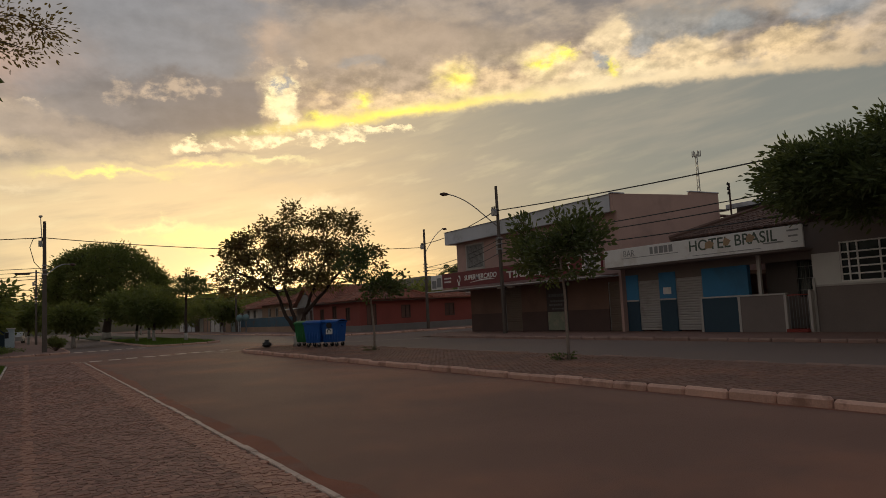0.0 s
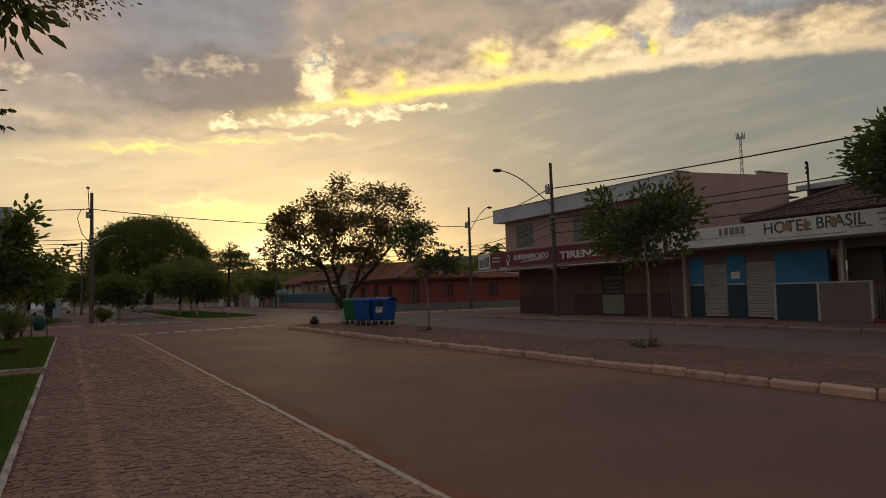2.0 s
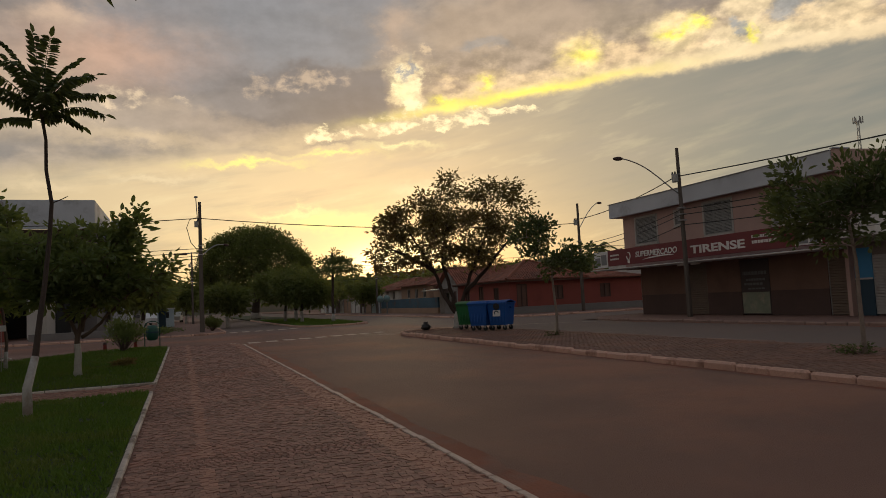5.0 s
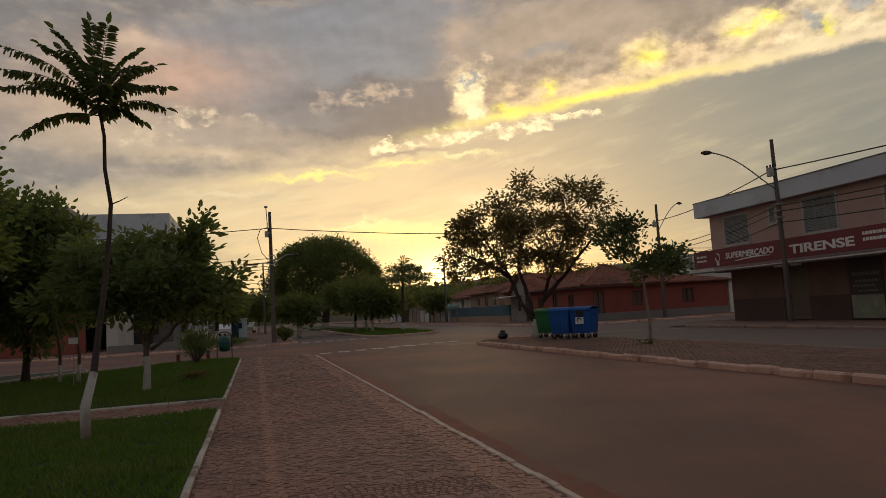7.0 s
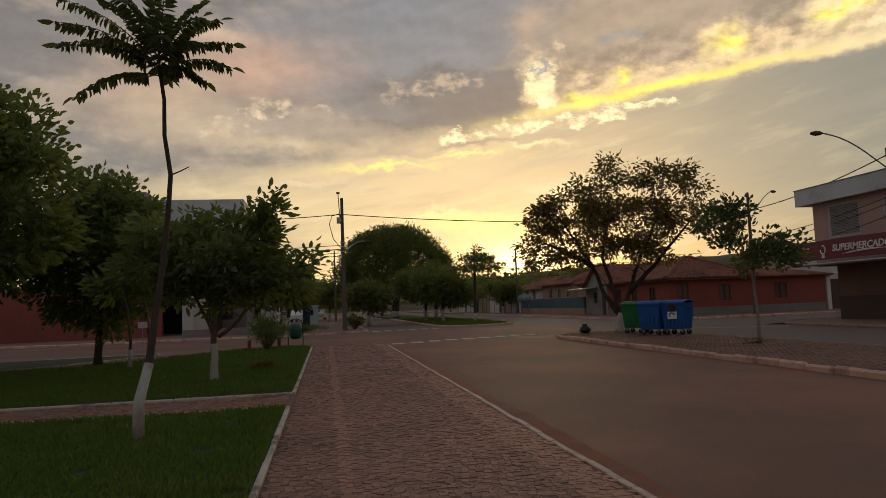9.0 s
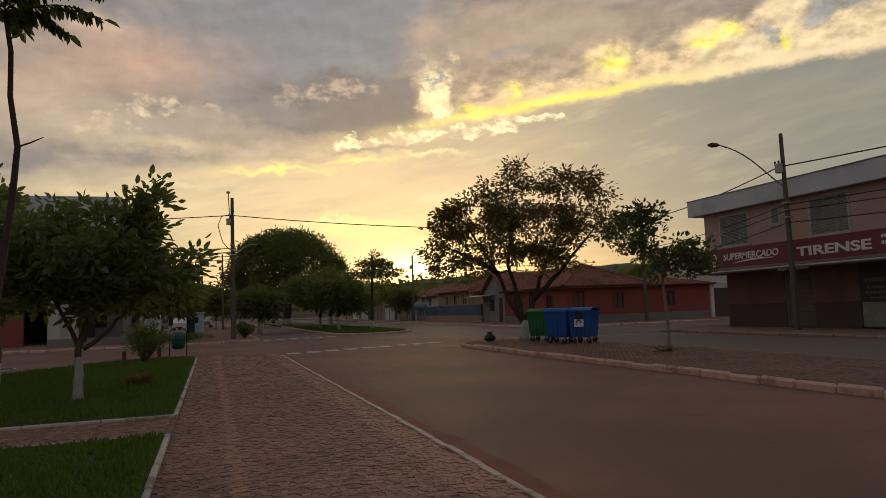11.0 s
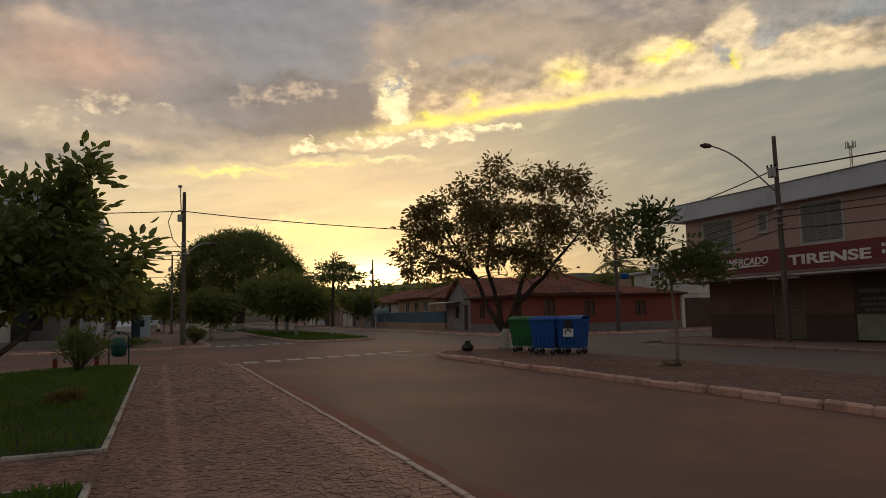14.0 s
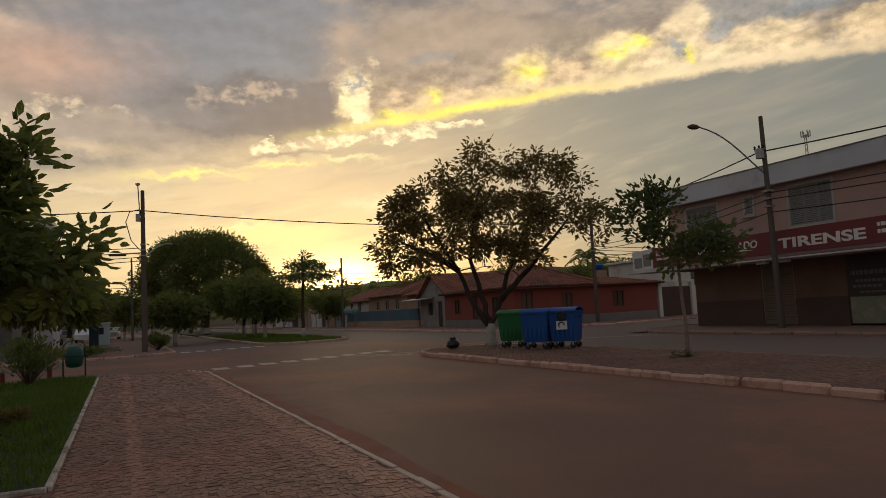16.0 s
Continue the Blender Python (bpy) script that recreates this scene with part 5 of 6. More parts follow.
letters("banner_lettering", "BRASIL", 0.60, LETTER_GREEN, banner, (23.297, 18.42, 3.42), 0.98, 0.0, 0.004, 0.006)
for y, z, w in ((19.35, 3.55, 0.42), (18.6, 3.58, 0.3), (17.55, 3.6, 0.35)):
    wpart("worn_patch", Shape().add([(23.288, y + w, z - 0.1), (23.288, y + 0.1, z - 0.12), (23.288, y - 0.05, z + 0.06), (23.288, y + 0.18, z + 0.2), (23.288, y + w * 0.9, z + 0.12)], [(0, 1, 2, 3, 4)]), LETTER_RUST, banner)
letters("banner_lettering", "BAR", 0.42, LETTER_GREY, banner, (23.297, 24.2, 3.5), 0.9, 0.0, 0.004)
for k, w in enumerate((0.17, 0.19, 0.22, 0.2, 0.2)):
    wpart("print_bar", Shape().box((23.29, 22.62 - 0.26 * k - w, 3.5), (23.298, 22.62 - 0.26 * k, 3.80), 0.001), LETTER_GREY, banner)
for a, b, z, h in ((21.1, 24.3, 3.42, 0.025), (16.4, 17.2, 3.34, 0.05), (17.3, 20.4, 3.2, 0.022), (15.85, 16.2, 3.5, 0.06), (15.85, 16.1, 3.3, 0.04), (15.8, 16.25, 3.7, 0.06)):
    wpart("print_line", Shape().box((23.29, a, z), (23.298, b, z + h), 0.001), LETTER_GREY, banner)
roof = wpart("roof_deck", Shape().box((24.3, 15.9, 3.94), (34, 25.4, 4.0), 0.01), GREY_WALL, hotel)
tiled(hotel, "roof", (24.1, 11.0, 4.05), (24.1, 22.2, 4.05), (29.0, 17.6, 5.9), (29.0, 15.0, 5.9), TILE_DARK, "weathered dark clay tiles")
tiled(hotel, "roof", (24.1, 22.2, 4.05), (34.0, 22.2, 4.05), (29.4, 17.6, 5.9), (29.0, 17.6, 5.9), TILE_DARK, "weathered dark clay tiles")
wpart("ridge", Shape().tube([(24.1, 22.2, 4.15), (29.0, 17.6, 6.0), (29.0, 15.0, 6.0)], 0.11, 6), TILE_DARK, hotel)
wpart("sheet_roof", Shape().box((32.2, 19.5, 6.25), (40.0, 25.2, 6.33), 0.01), SHUTTER, hotel, "pale sheet roof behind")
wpart("sheet_roof_edge", Shape().box((32.1, 19.4, 6.1), (32.18, 25.2, 6.36), 0.01), FASCIA, hotel)
wpart("sheet_wall", Shape().box((33.0, 22.5, 4.0), (38.0, 25.2, 6.24), 0.01), GREY_WALL, hotel)
smast = wpart("service_mast", Shape().tube([(26.0, 20.4, 4.2), (26.0, 20.4, 6.35)], 0.04, 8), DADO, hotel, "short service mast with insulators")
for k in range(3):
    wpart("insulator", Shape().lathe([(0.03, 0), (0.06, 0.03), (0.03, 0.06), (0.05, 0.09), (0.02, 0.13)], (25.92, 20.4, 5.85 + 0.2 * k), 8), RUBBER, smast)

front_wall = thing("garden_wall", "low painted front wall with pale posts and barred gate", "wall", (24.0, 18.9, 0.1))
wpart("dark_blue_panel", Shape().box((23.95, 18.95, 0.1), (24.08, 20.63, 1.46), 0.006), BLUE_DARK, front_wall)
wpart("grey_panel", Shape().box((23.95, 17.02, 0.1), (24.08, 18.86, 1.46), 0.006), GREY_WALL, front_wall)
wpart("coping", Shape().box((23.92, 16.92, 1.465), (24.11, 20.74, 1.53), 0.01), WIN_FRAME, front_wall)
for y in (20.68, 18.9, 16.97, 16.02):
    wpart("post", Shape().box((23.93, y - 0.055, 0.1), (24.10, y + 0.055, 1.46 if y > 16.5 else 1.6), 0.01), WIN_FRAME, front_wall)
gate = wpart("gate", Shape().box((23.98, 16.1, 0.18), (24.02, 16.9, 0.22), 0.004).box((23.98, 16.1, 1.42), (24.02, 16.9, 1.46), 0.004), RED_PAINT, front_wall)
for k in range(7):
    wpart("gate_bar", Shape().tube([(24.0, 16.14 + 0.118 * k, 0.2), (24.0, 16.14 + 0.118 * k, 1.46)], 0.011, 6), STEEL, gate)
wpart("step", Shape().box((23.8, 16.08, 0.1), (24.6, 16.92, 0.22), 0.01), RED_PAINT, front_wall)

grey = thing("house", "low grey and white house with a gridded window", "house", (24.2, 8.0, 0.1))
wpart("lower_wall", wall_x(24.18, 24.4, -6.0, 15.98, 0.1, 1.72), GREY_WALL, grey)
wpart("white_band", wall_x(24.2, 24.4, -6.0, 15.98, 1.72, 2.86, [(12.7, 14.98, 1.81, 2.9)]), WHITE_WALL, grey)
wpart("upper_wall", wall_x(24.2, 24.4, -6.0, 15.98, 2.86, 4.2, [(12.7, 14.98, 2.8, 3.2)]), GREY_WALL, grey)
wpart("sill_line", Shape().box((24.16, -6, 1.69), (24.2, 15.98, 1.76), 0.006), WIN_FRAME, grey)
wpart("side_wall", wall_y(15.78, 15.98, 24.41, 34, 0.1, 4.2), GREY_WALL, grey)
wpart("corner_trim", Shape().box((24.13, 15.9, 0.1), (24.17, 16.0, 2.0), 0.006), WIN_FRAME, grey)
gw = wpart("window", Shape().box((24.30, 12.7, 1.81), (24.32, 14.98, 3.2), 0.002), GLASS, grey)
grid = Shape()
for y in (12.7, 13.3, 13.62, 14.36, 14.66, 14.94):
    grid.box((24.22, y, 1.81), (24.27, y + 0.05, 3.2), 0.005)
for z in (1.81, 2.05, 2.3, 2.55, 2.8, 3.14):
    grid.box((24.215, 12.7, z), (24.275, 14.99, z + 0.05), 0.005)
wpart("window_frame", grid, LETTER_WHITE, gw, "white painted metal window grid")
wpart("roof", Shape().box((24.0, -6, 4.2), (34, 15.98, 4.3), 0.01), TILE_DARK, grey)

# red corner house
red = thing("house", "low red corner house with grey plinth and clay tile roof", "house", (24.0, 54.0, 0.1))
wpart("wall", wall_y(54.0, 54.25, 23.75, 35.6, 0.65, 2.8, [(24.1, 25.0, 0.65, 2.4), (27.3, 28.2, 1.1, 2.2), (31.6, 32.6, 1.1, 2.2)]), RED_WALL, red)
wpart("wall", wall_x(23.5, 23.75, 54.0, 64.8, 0.65, 2.8, [(56.0, 57.0, 1.1, 2.2), (59.0, 60.0, 0.65, 2.4), (62.0, 63.0, 1.1, 2.2)]), RED_WALL, red)
wpart("plinth", Shape().box((23.47, 53.97, 0.1), (35.6, 54.27, 0.65), 0.01).box((23.47, 54.3, 0.1), (23.77, 64.8, 0.65), 0.01), PLINTH, red, "grey painted plinth")
wpart("end_wall", wall_x(35.4, 35.6, 54.25, 64.8, 0.1, 2.8), RED_WALL, red)
for x0, x1, z0, z1 in ((24.1, 25.0, 0.65, 2.4), (27.3, 28.2, 1.1, 2.2), (31.6, 32.6, 1.1, 2.2)):
    wd = wpart("shutter_window", Shape().box((x0, 54.1, z0), (x1, 54.15, z1), 0.004), TILE_DARK, red, "closed dark wooden shutters")
    wpart("window_frame", wall_y(54.02, 54.14, x0, x1, z0, z1, [(x0 + 0.06, (x0 + x1) / 2 - 0.03, z0 + 0.06, z1 - 0.06), ((x0 + x1) / 2 + 0.03, x1 - 0.06, z0 + 0.06, z1 - 0.06)]), DADO, wd)
for y0, y1, z0, z1 in ((56.0, 57.0, 1.1, 2.2), (59.0, 60.0, 0.65, 2.4), (62.0, 63.0, 1.1, 2.2)):
    wd = wpart("shutter_window", Shape().box((23.6, y0, z0), (23.65, y1, z1), 0.004), TILE_DARK, red, "closed dark wooden shutters")
    wpart("window_frame", wall_x(23.52, 23.64, y0, y1, z0, z1, [(y0 + 0.06, (y0 + y1) / 2 - 0.03, z0 + 0.06, z1 - 0.06), ((y0 + y1) / 2 + 0.03, y1 - 0.06, z0 + 0.06, z1 - 0.06)]), DADO, wd)
tiled(red, "roof", (23.0, 53.5, 2.72), (30.2, 53.5, 2.72), (26.9, 57.0, 4.3), (26.4, 57.0, 4.3), TILE, "warm clay roof tiles")
tiled(red, "roof", (23.0, 60.5, 2.72), (23.0, 53.5, 2.72), (26.4, 57.0, 4.3), (26.4, 57.2, 4.3), TILE, "warm clay roof tiles")
tiled(red, "roof", (30.2, 53.5, 2.72), (30.2, 60.5, 2.72), (26.9, 57.2, 4.3), (26.9, 57.0, 4.3), TILE, "warm clay roof tiles")
tiled(red, "roof", (30.3, 53.5, 2.66), (36.1, 53.5, 2.66), (36.1, 59.5, 3.35), (30.3, 59.5, 3.35), TILE, "warm clay roof tiles")
tiled(red, "roof", (23.0, 65.0, 2.66), (23.0, 60.6, 2.66), (28.0, 60.6, 3.3), (28.0, 65.0, 3.3), TILE_DARK, "weathered clay tiles over the rear wing")
wpart("ridge", Shape().tube([(23.0, 53.5, 2.82), (26.4, 57.0, 4.38), (26.9, 57.0, 4.38), (30.2, 53.5, 2.82)], 0.11, 6), TILE, red)
wpart("eaves_board", Shape().box((23.05, 53.55, 2.58), (36.0, 53.62, 2.70), 0.01).box((23.05, 53.65, 2.58), (23.12, 65.0, 2.70), 0.01), TILE_DARK, red)

yard = thing("yard_gate", "dark sheet-metal yard gate between pale posts", "gate", (36.4, 54.0, 0.1))
wpart("gate_leaf", Shape().box((36.2, 54.05, 0.15), (38.9, 54.12, 2.3), 0.01), DADO, yard)
for x in (35.9, 39.1):
    wpart("post", Shape().box((x - 0.16, 53.9, 0.1), (x + 0.16, 54.25, 2.6), 0.02), WHITE_WALL, yard)
wpart("lintel", Shape().box((35.7, 53.92, 2.61), (39.3, 54.22, 2.78), 0.015), WHITE_WALL, yard)
back_house = thing("house", "plain white flat-roofed house behind the yard gate", "house", (42, 58, 0.1))
wpart("wall", wall_y(56.0, 56.2, 39.3, 52, 0.1, 4.6, [(41, 42.4, 2.4, 3.6), (45, 46.4, 2.4, 3.6)]), WHITE_WALL, back_house)
wpart("side_wall", wall_x(39.3, 39.5, 56.2, 64, 0.1, 4.6), WHITE_WALL, back_house)
wpart("roof", Shape().box((39.0, 55.7, 4.6), (52.3, 64.3, 4.78), 0.02), FASCIA, back_house)
for x in (41, 45):
    wpart("window", Shape().box((x, 56.08, 2.4), (x + 1.4, 56.12, 3.6), 0.004), GLASS, back_house)
tank = thing("water_tank", "blue plastic roof water tank", "tank", (36.8, 62.0, 4.1))
part("body", Shape().lathe([(0.3, 0), (0.36, 0.3), (0.37, 0.35), (0.36, 0.4)]), BIN_BLUE, tank, smooth=True)
part("lid", Shape().lathe([(0.4, 0.40), (0.4, 0.44), (0.2, 0.52), (0.02, 0.54)]), BIN_BLUE, tank, smooth=True)
part("stand", Shape().box((-0.4, -0.4, -4.05), (0.4, 0.4, -0.003), 0.02), TAN_WALL, tank)

# white gabled house, mural wall and the houses behind it
gab = thing("house", "small white gabled house with dark door and porch roof", "house", (24.0, 65.2, 0.1))
wpart("wall", wall_x(24.0, 24.2, 65.0, 71.0, 0.1, 2.6, [(66.4, 67.3, 0.1, 2.2), (68.3, 69.3, 1.1, 2.1)]), GREY_WASH, gab)
gs = Shape()
gs.add([(x, y, z) for x in (24.0, 24.2) for y, z in ((65.0, 2.6), (71.0, 2.6), (68.0, 4.4))], [(0, 2, 1), (3, 4, 5), (0, 1, 4, 3), (1, 2, 5, 4), (2, 0, 3, 5)])
wpart("gable", gs, GREY_WASH, gab)
wpart("side_wall", wall_y(65.0, 65.2, 24.21, 32, 0.1, 2.6), GREY_WASH, gab)
wpart("door", Shape().box((24.1, 66.4, 0.12), (24.14, 67.3, 2.2), 0.004), DADO, gab)
wpart("window", Shape().box((24.1, 68.3, 1.1), (24.14, 69.3, 2.1), 0.004), GLASS, gab)
tiled(gab, "roof", (32, 64.6, 2.45), (23.6, 64.6, 2.45), (23.6, 68.0, 4.55), (32, 68.0, 4.55), TILE, "clay roof tiles")
tiled(gab, "roof", (23.6, 71.4, 2.45), (32, 71.4, 2.45), (32, 68.0, 4.55), (23.6, 68.0, 4.55), TILE, "clay roof tiles")
wpart("porch_roof", Shape().box((22.6, 68.0, 2.45), (24.0, 72.5, 2.53), 0.01, (0, -6, 0)), SHUTTER, gab)
mural = thing("mural_wall", "long blue painted boundary wall with earth stains", "wall", (24.0, 80.0, 0.1))
wpart("wall_panel", Shape().box((24.0, 71.6, 0.7), (24.2, 93, 1.75), 0.01), MURAL, mural)
wpart("wall_foot", Shape().box((23.98, 71.6, 0.1), (24.22, 93, 0.7), 0.01), TAN_WALL, mural, "bare brownish foot of the wall")
for y in (87.5, 90.5):
    orb = thing("globe_ornament", "pale teal round globe on a post by the wall", "ornament", (23.2, y, 0.1), "globe ornaments")
    part("globe", Shape().lathe([(0.05, 1.35), (0.3, 1.47), (0.43, 1.8), (0.3, 2.13), (0.05, 2.25)], sides=16), GLOBE, orb, smooth=True)
    part("post", Shape().lathe([(0.12, 0), (0.08, 0.3), (0.08, 1.37)], sides=8), PLINTH, orb)
for y0, y1, h, m in ((72.5, 84.0, 3.3, TAN_WALL), (85.5, 97.0, 3.5, TAN_WALL), (99.0, 112.0, 3.2, WHITE_WALL)):
    hs = thing("house", "tan rendered row house with clay tile roof", "house", (28, y0, 0.1), "row houses")
    ym = (y0 + y1) / 2
    wins = [(y0 + 1.2 + 3.2 * k, y0 + 2.4 + 3.2 * k, 1.8, 3.0) for k in range(3)]
    wpart("wall", wall_x(28, 28.2, y0, y1, 0.1, h, wins), m, hs)
    wpart("side_wall", wall_y(y0, y0 + 0.2, 28.2, 36, 0.1, h), m, hs)
    for a, b, c, d in wins:
        w = wpart("window", Shape().box((28.1, a, c), (28.14, b, d), 0.004), GLASS, hs)
        wpart("window_frame", wall_x(28.02, 28.12, a, b, c, d, [(a + 0.06, (a + b) / 2 - 0.03, c + 0.06, d - 0.06), ((a + b) / 2 + 0.03, b - 0.06, c + 0.06, d - 0.06)]), WIN_FRAME, w)
    tiled(hs, "roof", (27.4, y1 + 0.4, h - 0.1), (27.4, y0 - 0.4, h - 0.1), (32.5, y0 + 2.5, h + 1.7), (32.5, y1 - 2.5, h + 1.7), TILE, "clay roof tiles")
    tiled(hs, "roof", (27.4, y0 - 0.4, h - 0.1), (37.5, y0 - 0.4, h - 0.1), (32.6, y0 + 2.5, h + 1.7), (32.5, y0 + 2.5, h + 1.7), TILE, "clay roof tiles")
fence = thing("boundary_fence", "pale sheet-metal gates and walls along the avenue", "fence", (24.0, 100.0, 0.1))
y = 93.2
for k in range(14):
    w = rng.uniform(2.2, 3.8)
    wpart("fence_panel", Shape().box((24.0, y, 0.1), (24.15, y + w - 0.25, rng.uniform(1.7, 2.3)), 0.01), rng.choice((WHITE_WALL, FASCIA, TAN_WALL, KIOSK, DADO)), fence)
    wpart("post", Shape().box((23.95, y + w - 0.24, 0.1), (24.2, y + w - 0.01, 2.3), 0.01), PLINTH, fence)
    y += w

# pale modern building over the side street
civic = thing("office_building", "pale two-storey modern building with flat parapet", "building", (-12, 60, 0.1))
# recess darkness put into the colour: main and flank walls in plinth grey
wpart("main_wall", wall_y(68.0, 68.3, -15.0, -6.5, 0.1, 7.4, [(-13.8, -12.4, 1.0, 3.2), (-11.4, -10.0, 1.0, 3.2), (-9.0, -7.6, 1.0, 3.2), (-13.8, -12.4, 4.6, 6.4), (-11.4, -10.0, 4.6, 6.4), (-9.0, -7.6, 4.6, 6.4)]), PLINTH, civic)
wpart("parapet", Shape().box((-15.0, 67.2, 8.5), (-6.5, 67.5, 10.8), 0.02).box((-6.8, 67.51, 8.5), (-6.5, 80, 10.8), 0.02), FASCIA, civic)
wpart("shadow_gap", Shape().box((-15.0, 67.6, 7.4), (-6.7, 68.2, 8.5), 0.01), DADO, civic)
wpart("flank_wall", wall_x(-6.8, -6.5, 68.3, 80, 0.1, 8.5), PLINTH, civic)
wpart("tower_block", Shape().box((-19.0, 62.0, 0.1), (-12.8, 67.1, 10.6), 0.03), GREY_WASH, civic)
wpart("entrance_fin", Shape().box((-10.0, 60.0, 0.1), (-9.25, 67.0, 5.2), 0.03), WHITE_WALL, civic)
wpart("canopy", Shape().box((-18.0, 59.5, 5.21), (-8.0, 67.1, 5.7), 0.03), FASCIA, civic)
wpart("glass_front", Shape().box((-12.6, 66.5, 0.12), (-8.2, 66.6, 5.2), 0.01), GLASS, civic)
for x in (-13.8, -11.4, -9.0):
    for z0, z1 in ((1.0, 3.2), (4.6, 6.4)):
        wpart("window", Shape().box((x, 68.1, z0), (x + 1.4, 68.14, z1), 0.004), GLASS, civic)
wpart("stair_head", Shape().box((-5.9, 74.0, 0.1), (-4.6, 80, 10.0), 0.03), FASCIA, civic)
low_wall = thing("garden_wall", "dark reddish boundary wall with a lower white stretch", "wall", (-14, 54, 0.1))
wpart("wall_panel", Shape().box((-26.0, 58.0, 0.1), (-10.9, 58.25, 3.3), 0.02), RED_WALL, low_wall)
wpart("white_panel", Shape().box((-26.0, 52.0, 0.1), (-18.5, 52.2, 2.2), 0.02), WHITE_WALL, low_wall)
wpart("wall_panel", Shape().box((-9.0, 55.0, 0.1), (-4.2, 55.25, 0.55), 0.02), PLINTH, low_wall)
kio = thing("kiosk", "small pale blue kiosk on the far pavement", "kiosk", (-1.6, 79.0, 0.1))
part("body", Shape().box((-0.75, -0.8, 0.0), (0.75, 0.8, 1.75), 0.03), KIOSK, kio)
part("roof", Shape().box((-0.85, -0.9, 1.753), (0.85, 0.9, 1.85), 0.02), WHITE_WALL, kio)
part("hatch", Shape().box((-0.45, -0.83, 0.9), (0.3, -0.803, 1.45), 0.01), GLASS, kio)
tot = thing("totem_sign", "tall dark blue totem sign", "sign", (-1.45, 60.0, 0.11))
part("body", Shape().box((-0.25, -0.1, 0.12), (0.25, 0.1, 1.8), 0.03), BLUE_DARK, tot)
part("foot", Shape().box((-0.35, -0.25, 0), (0.35, 0.25, 0.117), 0.02), PLINTH, tot)


def far_car(at, rz, paint_mat, label):
    c = thing("car", label, "car", at, "parked cars", rz=rz)
    body = Shape()
    prof = [(-2.0, 0.3), (2.0, 0.3), (2.05, 0.65), (1.15, 0.85), (0.55, 1.4), (-1.1, 1.45), (-1.75, 0.95), (-2.05, 0.85)]
    n = len(prof)
    body.add([(x, -0.82, z) for x, z in prof] + [(x, 0.82, z) for x, z in prof], [tuple(range(n)), tuple(range(2 * n - 1, n - 1, -1))] + [(k, n + k, n + (k + 1) % n, (k + 1) % n) for k in range(n)])
    part("body", body, paint_mat, c)
    part("windscreen", Shape().add([(1.1, -0.7, 0.89), (1.1, 0.7, 0.89), (0.58, 0.62, 1.38), (0.58, -0.62, 1.38)], [(0, 1, 2, 3)]), GLASS, c)
    part("side_glass", Shape().box((-1.2, -0.83, 0.95), (0.6, -0.81, 1.33), 0.01), GLASS, c)
    for x in (-1.25, 1.25):
        for y in (-0.75, 0.75):
            part("wheel", Shape().lathe([(0.2, -0.1), (0.31, -0.09), (0.31, 0.09), (0.2, 0.1)], (x, y, 0.31), 12, "y"), RUBBER, c)
    return c


far_car((-3.2, 96, 0.1), 80, CAR_WHITE, "white hatchback parked far along the street")
far_car((-5.5, 90, 0.1), 75, STEEL, "grey hatchback parked far along the street")
far_car((-1.0, 108, 0.1), 85, CAR_WHITE, "white car parked beyond the kiosk")

# ---------------------------------------------------------------- poles, lamps and cables
def tapered_shaft(a, b, c, d, tall):
    s = Shape()
    rows = [(a, b, -0.05), (c, d, tall - 0.02), (c - 0.015, d - 0.015, tall)]
    for x, y, z in rows:
        k = min(x, y) * 0.25
        s.v += [(-x + k, -y, z), (x - k, -y, z), (x, -y + k, z), (x, y - k, z), (x - k, y, z), (-x + k, y, z), (-x, y - k, z), (-x, -y + k, z)]
    for j in range(2):
        s.f += [(8 * j + k, 8 * j + (k + 1) % 8, 8 * j + 8 + (k + 1) % 8, 8 * j + 8 + k) for k in range(8)]
    s.f += [tuple(range(7, -1, -1)), tuple(range(16, 24))]
    return s


